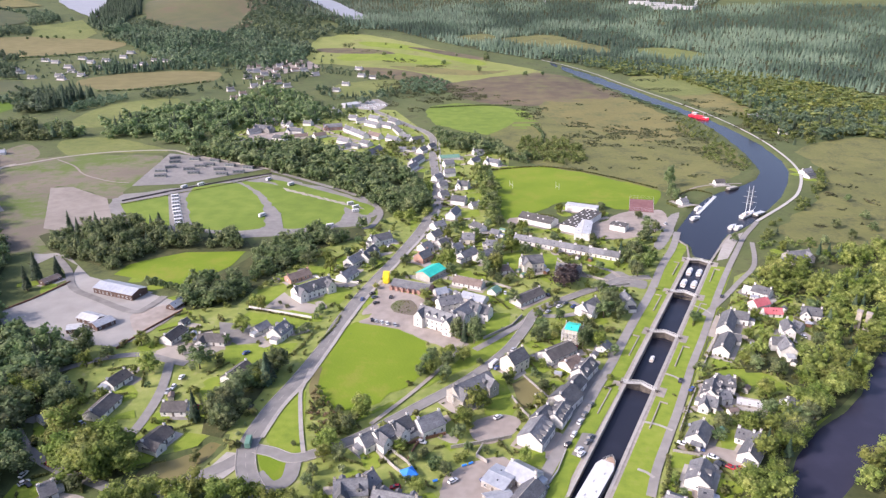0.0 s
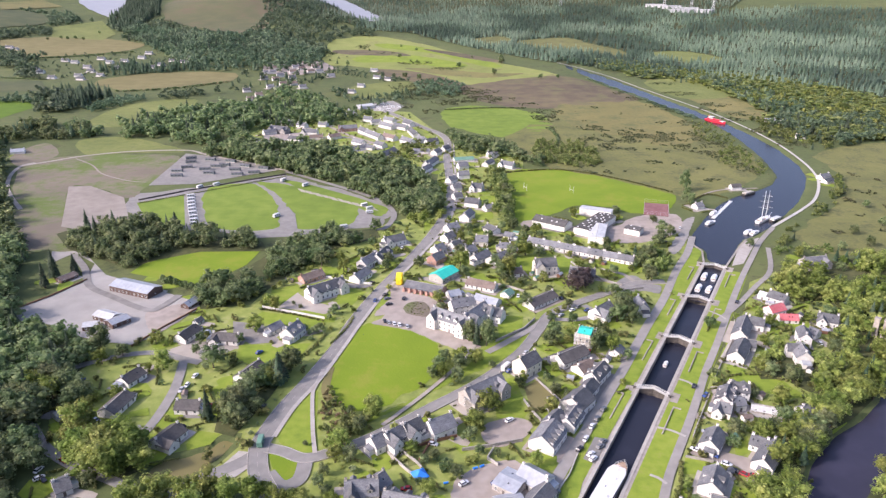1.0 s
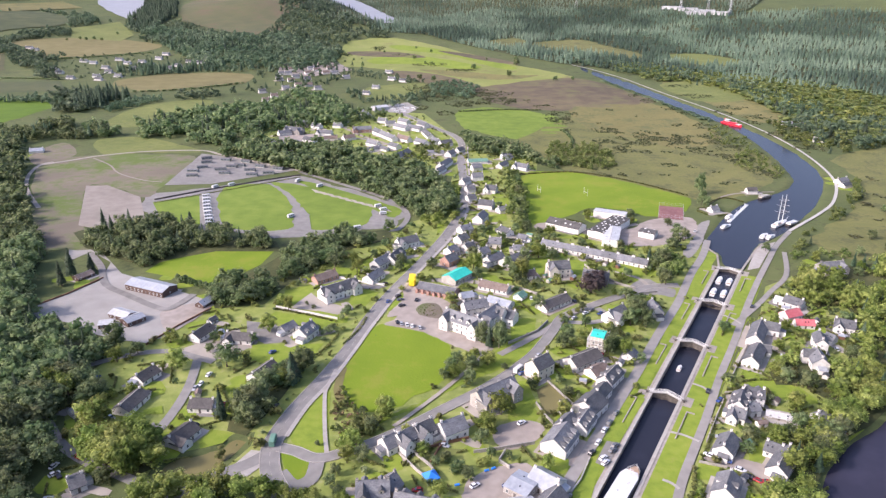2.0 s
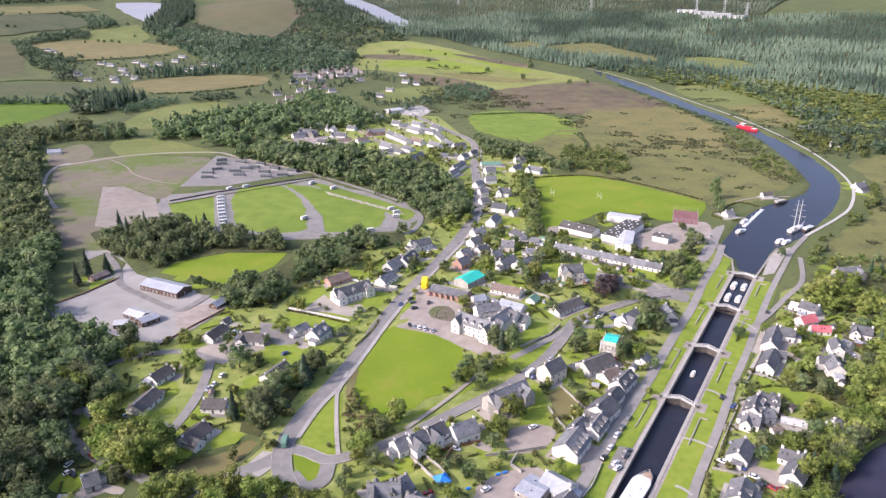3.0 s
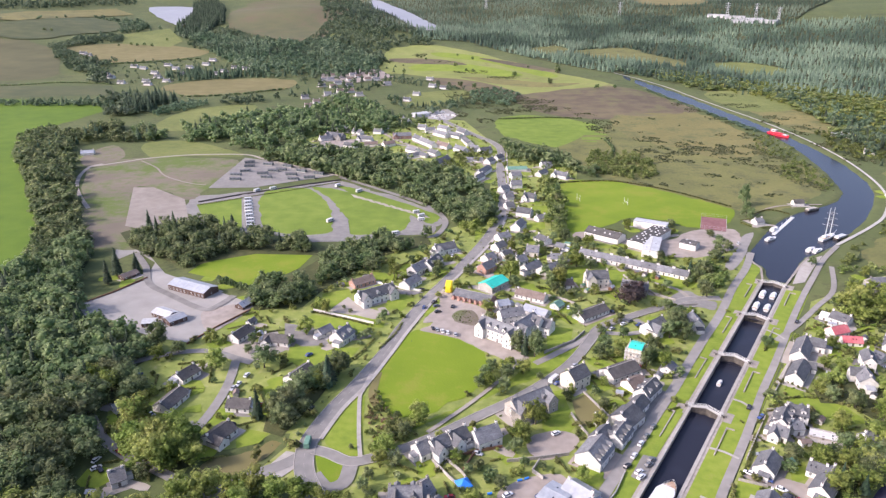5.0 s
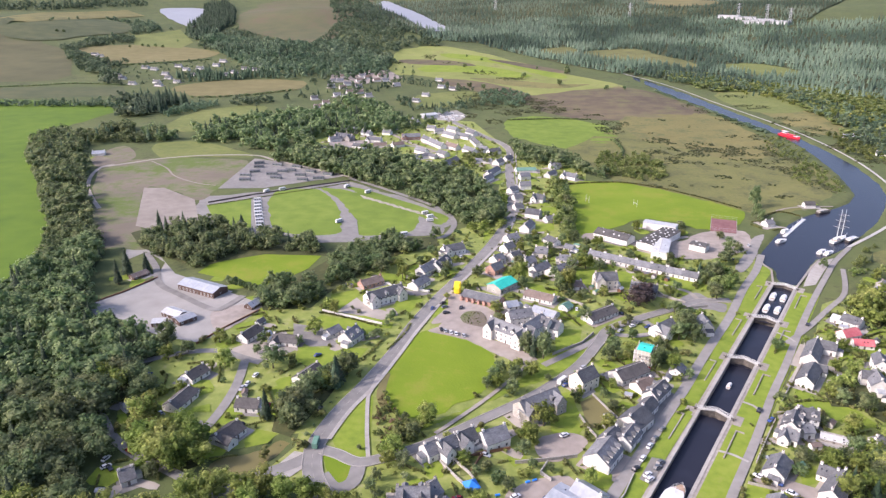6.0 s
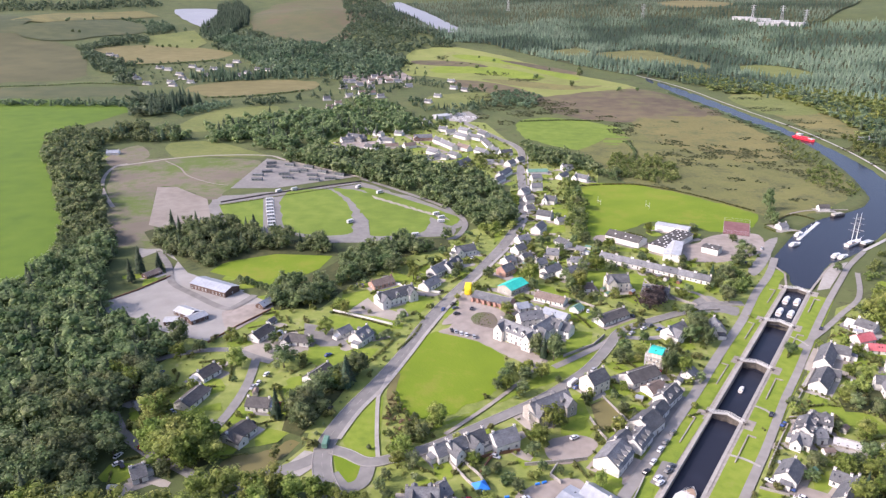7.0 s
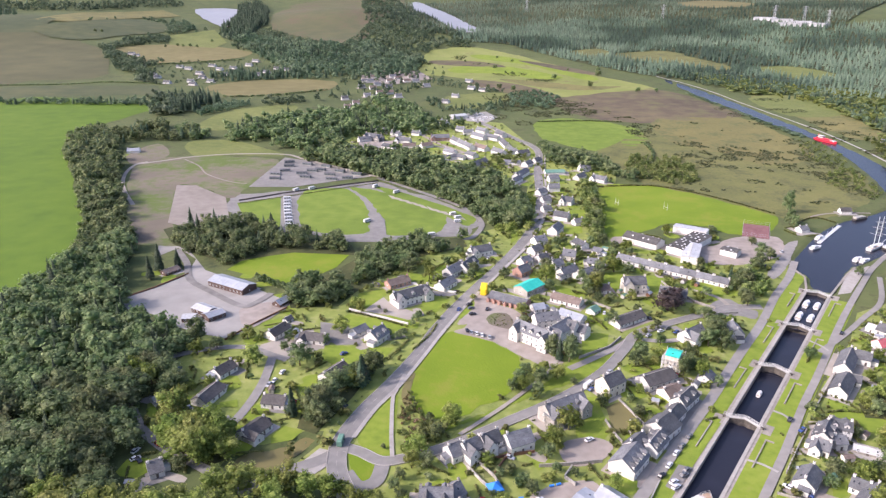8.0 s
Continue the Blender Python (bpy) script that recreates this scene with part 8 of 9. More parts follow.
wood("broad", [(-81, 673), (-53, 770), (-21, 770), (-36, 672), (-48, 613)], 50, 5, 9, "garden trees", LEAF_MID)
wood("mixed", [(381, 926), (430, 822), (511, 791), (499, 737), (465, 713), (387, 734), (363, 809)], 88, 6, 12, "bankside wood", LEAF_MID)
wood("mixed", [(353, 638), (361, 638), (346, 584), (307, 523), (280, 494), (242, 458), (225, 454), (230, 467), (269, 498), (323, 567)], 33, 5, 9, "bankside trees", LEAF_MID)
wood("broad", [(224, 461), (261, 456), (258, 440), (219, 445)], 12, 3, 6, "tall hedge", LEAF_MID)
wood("mixed", [(-199, 1110), (-125, 1085), (-78, 1162), (-54, 1060), (-115, 994), (-168, 1024)], 79, 7, 13, "trees", LEAF_MID)
wood("mixed", [(-241, 1361), (-148, 1294), (-3, 1135), (-12, 1099), (-140, 1220), (-228, 1281)], 82, 5, 10, "trees", LEAF_MID)
wood("mixed", [(-874, 1393), (-958, 1687), (-872, 1608), (-822, 1348), (-709, 1192), (-721, 1157)], 142, 10, 15, "wood")
wood("mixed", [(-844, 1834), (-604, 1777), (-425, 1657), (-285, 1633), (-226, 1426), (-325, 1450), (-521, 1526), (-698, 1602), (-791, 1682)], 464, 10, 16, "wood")
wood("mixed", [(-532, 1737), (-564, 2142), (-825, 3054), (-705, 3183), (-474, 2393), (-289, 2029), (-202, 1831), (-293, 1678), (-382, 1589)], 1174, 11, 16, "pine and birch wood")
wood("conifer", [(-949, 1920), (-1018, 2144), (-1082, 2468), (-957, 2316), (-861, 1991), (-844, 1834)], 370, 16, 22, "pine clump", NEEDLE)
wood("broad", [(245, 488), (257, 481), (280, 500), (341, 584), (333, 592), (284, 527)], 21, 6, 10, "bankside trees", LEAF_MID)
wood("mixed", [(250, 433), (309, 450), (327, 434), (269, 344), (233, 321), (207, 294), (191, 272), (172, 255), (153, 243), (139, 226), (122, 199), (104, 195), (121, 219), (134, 240), (153, 255), (168, 282), (194, 316), (217, 344), (219, 377)], 190, 7, 12, "riverside wood", LEAF_LIGHT)
wood("broad", [(207, 416), (222, 420), (245, 416), (227, 366), (214, 373), (197, 366), (194, 389)], 22, 8, 12, "trees", LEAF_LIGHT)
wood("broad", [(146, 297), (165, 313), (184, 310), (181, 291), (165, 272), (156, 286), (145, 286)], 11, 6, 11, "garden trees", LEAF_LIGHT)
wood("broad", [(167, 221), (177, 227), (207, 248), (185, 196), (141, 196)], 15, 8, 12, "riverside wood", LEAF_LIGHT)
wood("broad", [(-58, 239), (-54, 245), (-21, 253), (-35, 249), (-43, 237)], 4, 2, 5, "shrubbery", HEDGE, False)
wood("broad", [(-61, 273), (-56, 273), (-51, 259), (-43, 253), (-41, 245), (-48, 235), (-56, 241), (-58, 259)], 14, 2, 5, "shrubbery", HEDGE, False)
wood("broad", [(-37, 505), (-17, 499), (-9, 529), (-12, 595), (-20, 595), (-23, 547)], 21, 5, 9, "roadside thicket", LEAF_LIGHT, False)
wood("broad", [(-147, 356), (-120, 391), (-112, 418), (-103, 408), (-106, 375), (-117, 364), (-128, 346), (-136, 333)], 21, 3, 6, "rough thicket", LEAF_LIGHT, False)
wood("broad", [(-876, 1375), (-802, 1500), (-632, 1540), (-543, 1410), (-604, 1200), (-735, 1199)], 120, 4, 8, "far garden trees", LEAF, False)
wood("mixed", [(-452, 1469), (-343, 1532), (-227, 1508), (-203, 1285), (-246, 1183), (-315, 1143), (-388, 1254)], 90, 5, 9, "far garden trees", LEAF, False)
wood("mixed", [(-176, 973), (-126, 953), (-107, 914), (-132, 879), (-163, 897)], 26, 7, 12, "village trees", LEAF, False)
scrub([(161, 787, 23, 23), (166, 853, 16, 16), (218, 822, 29, 28), (179, 832, 7, 19), (135, 658, 14, 19), (116, 930, 18, 42), (144, 955, 15, 12), (199, 690, 9, 7), (288, 806, 16, 42), (245, 752, 10, 13), (217, 739, 12, 10), (188, 743, 6, 8), (262, 885, 9, 10), (181, 651, 9, 4), (217, 650, 6, 4), (174, 757, 6, 8), (251, 1103, 10, 10), (265, 1058, 11, 14), (279, 1000, 11, 13), (291, 962, 9, 16), (292, 881, 12, 21), (280, 730, 17, 36), (280, 676, 12, 22), (165, 654, 6, 4), (128, 713, 12, 12), (220, 684, 5, 4), (234, 661, 7, 6), (237, 624, 10, 8), (193, 988, 5, 8), (218, 944, 6, 8), (163, 899, 4, 7), (115, 847, 7, 13)], "low dark gorse and rushes on rough pasture")
scrub([(-42, 1199, 29, 46), (6, 1131, 27, 26), (42, 1114, 23, 20), (73, 1049, 20, 14), (-20, 1108, 27, 20), (-67, 1140, 15, 32), (102, 1008, 16, 13), (335, 735, 8, 10), (363, 762, 12, 14), (331, 672, 8, 11), (301, 628, 9, 8), (256, 563, 6, 6), (288, 567, 6, 8), (349, 903, 21, 15), (351, 835, 16, 16), (343, 966, 18, 16), (-219, 1672, 16, 37), (-156, 1569, 22, 18), (-280, 1555, 17, 35), (-85, 1428, 34, 23), (-226, 1835, 20, 17), (-21, 1361, 26, 21)], "low dark gorse and rushes on rough pasture")
wood("broad", [(80, 744), (98, 780), (111, 760), (131, 776), (150, 734), (143, 675), (120, 665), (100, 677), (80, 690)], 122, 4, 8, "field-edge thicket", LEAF_MID, False)
wood("broad", [(-69, 1179), (-23, 1230), (11, 1164), (-2, 1070), (-36, 1067), (-65, 1104)], 76, 6, 11, "roadside trees", LEAF_MID, False)
wood("broad", [(-1082, 1555), (-1100, 1614), (-1118, 1763), (-1099, 1795), (-1057, 1877), (-1002, 1775), (-1040, 1696), (-1031, 1619), (-941, 1503), (-878, 1430), (-821, 1322), (-835, 1297), (-889, 1346), (-968, 1452), (-1042, 1503)], 419, 9, 14, "copse")
wood("conifer", [(-956, 2029), (-1093, 2361), (-1204, 2675), (-1185, 2819), (-1038, 2552), (-872, 2120), (-898, 2032)], 827, 16, 22, "pine clump", NEEDLE)
wood("mixed", [(-933, 1978), (-839, 2058), (-701, 1909), (-536, 1827), (-455, 1690), (-422, 1428), (-567, 1532), (-657, 1629), (-794, 1789)], 667, 9, 14, "birch wood", LEAF_MID)
wood("broad", [(-29, 358), (-26, 364), (-19, 364), (-15, 356), (-17, 349), (-23, 349), (-28, 352)], 45, 0.5, 1.3, "low flower bed", HEDGE, False)
wood("mixed", [(198, 1466), (251, 1381), (330, 1319), (383, 1232), (404, 1105), (412, 961), (420, 842), (494, 1005), (472, 1158), (419, 1324), (304, 1441)], 309, 7, 13, "bankside wood", LEAF_MID)
scrub([(334, 1258, 25, 18), (345, 1101, 25, 20), (371, 1008, 18, 17), (379, 947, 19, 16), (376, 838, 16, 19), (377, 776, 13, 20), (345, 1192, 20, 17), (324, 928, 13, 11), (297, 668, 5, 9)], "low dark gorse and rushes on rough pasture")
scrub([(378, 648, 5, 7), (359, 592, 7, 8), (394, 628, 6, 7), (354, 544, 6, 9), (321, 530, 5, 6), (316, 496, 7, 7), (283, 490, 4, 6), (331, 567, 5, 7)], "low dark gorse and rushes on rough pasture")

wood("broad", [(330, 1225), (372, 1085), (402, 935), (428, 815), (520, 770), (600, 870), (640, 1000), (589, 1190), (450, 1320), (330, 1450), (262, 1440)], 900, 5, 10, "scrubby birch and alder wood", LEAF_MID)
wood("mixed", [(330, 1290), (420, 1100), (450, 900), (560, 820), (640, 960), (560, 1180), (420, 1330), (300, 1470)], 420, 6, 11, "alder wood", LEAF_LIGHT, False)

scrub([(-78, 1163, 30, 40), (-39, 1120, 35, 40), (6, 1094, 35, 35), (39, 1050, 30, 30), (-11, 1023, 25, 25), (-55, 1070, 25, 30), (-75, 994, 14, 18), (-37, 952, 14, 14), (194, 796, 22, 22), (231, 810, 24, 26), (242, 781, 22, 20), (263, 735, 12, 16), (289, 767, 10, 12), (279, 703, 12, 14), (308, 735, 10, 14), (267, 819, 14, 14), (273, 795, 12, 12), (290, 665, 10, 10), (292, 649, 9, 9), (166, 754, 16, 16)], "dark heather and gorse on the moor")
wood("broad", [(219, 1268), (247, 1156), (271, 1064), (291, 979), (307, 905), (316, 916), (293, 987), (274, 1073), (249, 1167)], 70, 2, 4.5, "bankside scrub", LEAF_MID, False)
wood("broad", [(299, 891), (318, 883), (321, 831), (316, 780), (298, 753), (284, 780), (280, 819)], 60, 3, 5.5, "bankside bushes", LEAF_MID, False)
wood("broad", [(277, 735), (309, 761), (308, 703), (301, 659), (288, 643), (283, 669), (262, 681)], 55, 3, 6, "bankside bushes", LEAF_MID, False)
wood("mixed", [(-838, 959), (-755, 976), (-632, 991), (-586, 980), (-607, 1015), (-651, 1022), (-774, 1003), (-859, 984)], 90, 8, 13, "field-side tree belt", LEAF, False)
wood("conifer", [(-546, 936), (-508, 966), (-512, 1033), (-569, 1086), (-606, 1063)], 130, 13, 19, "pine clump", NEEDLE)
wood("broad", [(-567, 924), (-530, 926), (-563, 1019), (-623, 1076), (-624, 1022)], 90, 10, 17, "poplar clump")
wood("broad", [(-498, 927), (-476, 971), (-462, 1022), (-471, 1045), (-507, 1029), (-511, 956)], 60, 7, 11, "hedgerow trees", LEAF_MID)
wood("mixed", [(-517, 672), (-540, 724), (-555, 774), (-542, 811), (-535, 860), (-480, 861), (-431, 788), (-450, 775), (-495, 778), (-502, 730), (-485, 682), (-460, 624), (-477, 622)], 150, 9, 14, "riverside tree belt")
wood("broad", [(-444, 776), (-414, 775), (-451, 837), (-472, 833)], 26, 8, 12, "field-corner trees")
wood("broad", [(-439, 1016), (-380, 1046), (-393, 1085), (-456, 1074)], 40, 7, 11, "hedgerow clump")
wood("broad", [(196, 296), (216, 312), (218, 306), (195, 280), (174, 261), (161, 251), (159, 256), (174, 272)], 26, 7, 11, "riverside trees", LEAF_LIGHT, False)
wood("broad", [(151, 252), (159, 252), (158, 247), (142, 231), (136, 228), (139, 239)], 14, 6, 10, "riverside trees", LEAF_MID, False)
wood("broad", [(-62, 270), (-55, 271), (-50, 258), (-41, 243), (-45, 232), (-54, 235)], 46, 1.2, 3.2, "russet and golden rockery shrubs", RUSSET, False)
wood("broad", [(-49, 254), (-38, 249), (-39, 239), (-47, 240)], 24, 2, 4.5, "mixed rockery shrubs", LEAF_MID, False)
# single trees
broad(335, 548, 7)
broad(324, 504, 8)
broad(292, 485, 8)
broad(291, 461, 9)
broad(316, 479, 8)
broad(266, 451, 8)
broad(3, 1390, 9)
broad(67, 1298, 9)
broad(87, 1425, 14)
broad(-82, 1435, 7)
broad(-96, 1445, 6)
broad(-131, 1665, 7)
broad(-93, 1609, 8)
broad(29, 1496, 6)
broad(-217, 1402, 8)
broad(-210, 1619, 7)
broad(-197, 1597, 6)
broad(-222, 1649, 6)
broad(-970, 1690, 8)
broad(-950, 1713, 9)
broad(-932, 1708, 9)
broad(-921, 1722, 9)
broad(-896, 1711, 8)
broad(-908, 1819, 8)
broad(-1248, 1823, 10)
broad(-1231, 1827, 10)
broad(2, 429, 12)
broad(-118, 291, 13)
broad(-80, 290, 13)
broad(2, 292, 9)
broad(52, 323, 11)
broad(44, 446, 9)
broad(35, 420, 10)
broad(9, 483, 8)
broad(94, 347, 16)
broad(97, 342, 12)
broad(95, 360, 12)
broad(145, 463, 11)
broad(40, 361, 9)
broad(-30, 557, 9)
broad(34, 388, 8)
broad(-9, 355, 6)
broad(-69, 348, 6)
broad(-101, 417, 9)
broad(64, 340, 8)
broad(-24, 417, 8)
broad(-45, 424, 8)
light(-77, 424, 9)
light(-36, 253, 11)
light(9, 247, 9)
light(-47, 222, 9)
light(-107, 327, 11)
conifer(-83, 281, 16)
conifer(-106, 248, 17)
cypress(200, 592, 21)
broad(151, 482, 12)
broad(126, 431, 13)
broad(122, 398, 11)
broad(29, 403, 12)
broad(-180, 305, 16)
broad(141, 456, 10)
broad(56, 436, 9)
broad(25, 420, 9)
cypress(7, 320, 14)
cypress(16, 315, 15)
light(-157, 238, 16)
light(-140, 224, 16)
light(-133, 227, 16)
light(-140, 217, 15)
light(-148, 222, 15)
light(-132, 212, 16)
light(-98, 198, 12)
light(-91, 201, 13)
light(-82, 199, 12)
light(-110, 197, 12)
light(-74, 200, 11)
light(-117, 196, 12)
light(-106, 202, 11)
light(-93, 194, 12)
light(-174, 293, 9)
light(-155, 313, 9)
light(-142, 289, 11)
light(-192, 267, 14)
light(-182, 263, 13)
light(-108, 359, 8)
light(15, 257, 12)
light(10, 298, 9)
light(-63, 197, 9)
light(-56, 197, 9)
light(-69, 201, 8)
conifer(-82, 276, 17)
cypress(193, 560, 15)
cypress(192, 548, 13)
cypress(74, 315, 12)
cypress(71, 310, 11)
cypress(17, 323, 13)
cypress(76, 326, 10)
light(52, 349, 4)
light(57, 353, 4)
light(62, 357, 4)
conifer(-253, 395, 20)
conifer(-251, 380, 18)
conifer(-243, 401, 15)
conifer(-43, 567, 12)
conifer(11, 316, 14)
conifer(119, 431, 12)
conifer(-248, 475, 14)
conifer(-211, 487, 14)
conifer(-241, 482, 13)
conifer(-49, 325, 1)
broad(-95, 256, 13)
broad(-98, 251, 13)
broad(-94, 263, 12)
broad(-93, 273, 11)
broad(-94, 245, 12)
broad(-167, 301, 8)
broad(-45, 254, 5)
broad(-40, 243, 8)
broad(49, 318, 9)
broad(89, 343, 12)
broad(97, 355, 11)
broad(37, 434, 10)
broad(121, 422, 11)
broad(130, 428, 10)
broad(156, 477, 10)
broad(121, 406, 9)
broad(-88, 417, 12)
broad(-94, 422, 12)
broad(42, 575, 12)
broad(42, 612, 11)
broad(40, 543, 12)
broad(38, 515, 11)
broad(43, 491, 10)
broad(34, 487, 8)
broad(-61, 232, 3)
broad(176, 1250, 8)
broad(34, 400, 7)
broad(42, 392, 6)
broad(93, 376, 9)
broad(86, 303, 6)
broad(65, 360, 6)
broad(-8, 292, 7)
broad(-5, 299, 8)
broad(-11, 284, 7)
broad(1, 281, 8)
broad(135, 270, 6)
broad(151, 290, 8)
broad(192, 311, 9)
broad(208, 350, 8)
broad(159, 284, 9)
broad(113, 235, 6)
broad(141, 253, 8)
broad(133, 244, 9)
broad(-93, 1246, 11)
broad(-67, 1233, 11)
broad(66, 1289, 13)
broad(2, 1380, 11)
broad(-122, 1502, 10)
broad(91, 1503, 9)
broad(145, 1245, 10)
broad(206, 458, 7)
broad(-8, 393, 5)
broad(53, 344, 5)
broad(-105, 386, 5)
broad(-94, 360, 3)
broad(-89, 356, 3)
broad(-69, 355, 4)
broad(-70, 342, 4)
broad(-54, 368, 3)
broad(-51, 379, 3)
broad(-73, 332, 4)
broad(-76, 318, 3)
broad(-132, 314, 7)
broad(-131, 304, 6)
broad(-112, 315, 6)
broad(100, 407, 8)
broad(106, 459, 7)
broad(51, 482, 7)
broad(60, 470, 7)
broad(151, 507, 7)
broad(-113, 1255, 8)
broad(18, 294, 4)
broad(43, 282, 6)
broad(46, 272, 6)
broad(51, 268, 5)
broad(6, 236, 8)
broad(10, 228, 5)
broad(-3, 218, 6)
broad(1, 214, 6)
broad(-8, 225, 5)
broad(17, 227, 4)
broad(-12, 222, 5)
broad(-51, 208, 6)
broad(-50, 214, 6)
broad(-47, 203, 5)
broad(-41, 223, 8)
light(-176, 181, 13, 1.10)
light(-167, 178, 14, 1.15)
light(-158, 180, 12, 1.10)
light(-149, 177, 14, 1.20)
light(-141, 181, 13, 1.10)
light(-133, 178, 14, 1.15)
light(-125, 183, 13, 1.10)
light(-118, 181, 14, 1.15)
light(-108, 184, 13, 1.10)
light(-99, 181, 13, 1.10)
light(-90, 184, 13, 1.15)
light(-80, 182, 12, 1.10)
broad(-176, 206, 15, 1.10)
broad(-182, 196, 16, 1.20)
broad(-172, 224, 14, 1.10)
broad(-164, 216, 12, 1.00)
broad(-178, 216, 16, 1.10)
broad(-170, 197, 14, 1.10)
broad(-163, 194, 13, 1.10)
light(3, 413, 15, 0.95)
light(33, 402, 16, 0.75)
light(47, 439, 12, 1.00)
light(-6, 286, 8, 1.10)
light(-35, 253, 11, 0.80)
light(8, 245, 9, 1.10)
light(1, 298, 8, 1.00)
light(79, 309, 12, 0.70)
light(-103, 353, 10, 0.60)
light(-72, 408, 11, 0.90)
light(59, 480, 10, 1.00)
light(-47, 232, 9, 1.20)
copper(74, 384, 13)
copper(79, 395, 11)
copper(162, 257, 6)

# hedges and garden walls
hedge([(-182, 389), (-172, 385), (-162, 379), (-150, 374)], 6.5, 3.2, LEAF)
hedge([(-111, 354), (-90, 347), (-73, 340)], 1.6, 1.4)
hedge([(-86, 290), (-75, 306), (-69, 326)], 1.8, 1.4)
hedge([(-65, 314), (-59, 332), (-57, 346)], 1.5, 1.4)
hedge([(-53, 417), (-48, 437), (-41, 447)], 2.2, 1.4)
hedge([(231, 568), (217, 580), (196, 560)], 2, 1.4)
hedge([(47, 647), (97, 658), (142, 634), (189, 585)], 2, 2)
hedge([(-265, 545), (-223, 579), (-161, 629)], 1.2, 1.5)
hedge([(123, 285), (141, 290), (157, 284)], 1.8, 1.4)
hedge([(134, 305), (141, 297), (144, 291)], 1.6, 1.4)
hedge([(108, 259), (99, 239), (93, 228)], 1.6, 1.4)
hedge([(89, 224), (85, 211), (80, 202)], 2.2, 2)
garden_wall([(-111, 356), (-90, 349), (-73, 343)], 1.3, WHITE, "low white rendered garden wall")
garden_wall([(-82, 399), (-68, 393), (-52, 389)], 1.2, WHITE, "low white rendered garden wall")
garden_wall([(21, 319), (37, 333), (44, 345)], 1.5, STONE, "grey stone garden wall")
garden_wall([(31, 266), (34, 257), (37, 251)], 1.2, STONE, "pale garden wall")
garden_wall([(38, 284), (44, 272), (48, 264)], 1.2, STONE, "pale garden wall")
garden_wall([(6, 399), (33, 386), (41, 380)], 1.5, STONE, "grey stone garden wall")
garden_wall([(76, 426), (91, 398), (102, 390)], 1.5, STONE, "grey stone garden wall")
garden_wall([(100, 382), (114, 386)], 1.5, STONE, "grey stone garden wall")
garden_wall([(-254, 347), (-241, 368), (-231, 392)], 1, BROWN_WOOD, "dark timber fence of the works yard")
garden_wall([(-167, 310), (-159, 330), (-148, 353)], 1, BROWN_WOOD, "dark timber fence of the works yard")
garden_wall([(-268, 553), (-238, 580), (-189, 618), (-162, 636)], 1.2, DARK_TIMBER, "dark fence along the caravan park")
garden_wall([(-24, 232), (-14, 221), (-11, 215)], 1.4, STONE, "pale garden wall")
garden_wall([(154, 345), (146, 325), (136, 308), (123, 286)], 1.1, STONE, "grey stone roadside wall")
garden_wall([(116, 272), (106, 254), (99, 241)], 1.1, STONE, "grey stone roadside wall")

# garden bushes
garden_shrubs([(-197, 288), (-161, 321), (-115, 346), (-100, 427), (-60, 480), (-20, 518), (-11, 743), (70, 729), (49, 492), (165, 479), (130, 374), (69, 259), (36, 196), (-46, 197), (-74, 203), (-110, 228), (-122, 203), (-165, 229)], 1656, 1.0, 6.0, 3)
garden_shrubs([(180, 390), (244, 435), (219, 344), (163, 267), (117, 196), (78, 196), (127, 297), (165, 359)], 700, 1.0, 5.0, 4)
garden_shrubs([(-266, 846), (-173, 953), (-63, 933), (-15, 798), (-10, 651), (-47, 672), (-138, 744), (-237, 745)], 420, 1.2, 5.0, 5)
garden_plots(21)
garden_trees(31)
plot_hedges(9, 0.68)
yard_clutter(12)

# vehicles
car(-84.9, 258.0, 82, 2)
car(65.4, 259.2, 56, 5)
car(61.3, 252.0, 55, 5)
car(58.2, 246.8, 59, 0)
car(54.2, 238.3, 59, 0)
car(111.1, 278.5, 63, 2)
car(37.8, 205.6, 54, 5)
car(97.1, 232.0, 148, 0)
car(102.9, 228.6, -32, 3)
car(106.5, 223.4, -32, 0)
car(108.5, 219.3, -32, 2)
car(111.2, 217.2, -40, 4)
car(113.9, 216.7, 153, 4)
car(-39.1, 339.8, 106, 2)
car(-36.8, 338.5, 106, 1)
car(-33.6, 337.2, 106, 0)
car(-30.7, 335.9, 105, 0)
car(-26.3, 334.2, 104, 1)
car(-42.1, 373.2, 52, 2)
car(-40.3, 368.2, 36, 5)
car(-38.6, 360.7, 30, 2)
car(23.5, 250.3, 38, 0)
car(3.5, 210.2, 38, 0)
car(15.8, 210.6, 18, 3)
car(-126.0, 270.3, -97, 1)
car(-124.8, 274.0, -97, 0)
car(-123.8, 282.4, 79, 0)
car(-175.8, 277.2, 87, 3)
car(-172.6, 272.1, 92, 5)
car(-154.1, 219.9, -28, 4)
car(-160.7, 214.3, 76, 0)
car(-158.0, 209.6, 51, 0)
car(-156.1, 208.8, -36, 2)
car(-99.1, 304.7, 52, 3)
car(66.4, 355.5, 38, 0)
car(59.1, 349.2, 48, 1)
car(70.3, 359.5, 43, 5)
car(30.9, 297.9, 50, 2)
car(26.1, 290.0, 50, 3)
car(35.6, 307.4, 55, 1)
car(50.5, 231.5, 49, 2)
car(60.6, 236.4, 46, 5)
car(59.1, 233.3, 42, 5)
car(54.5, 228.4, 45, 0)
car(54.9, 225.6, 45, 0)
car(164.0, 368.3, 59, 2)
car(149.3, 464.0, 60, 5)
car(168.2, 494.2, 63, 0)
car(-47.3, 365.6, 83, 3)
car(-37.6, 449.3, 76, 0)
car(-30.7, 368.5, 81, 2)
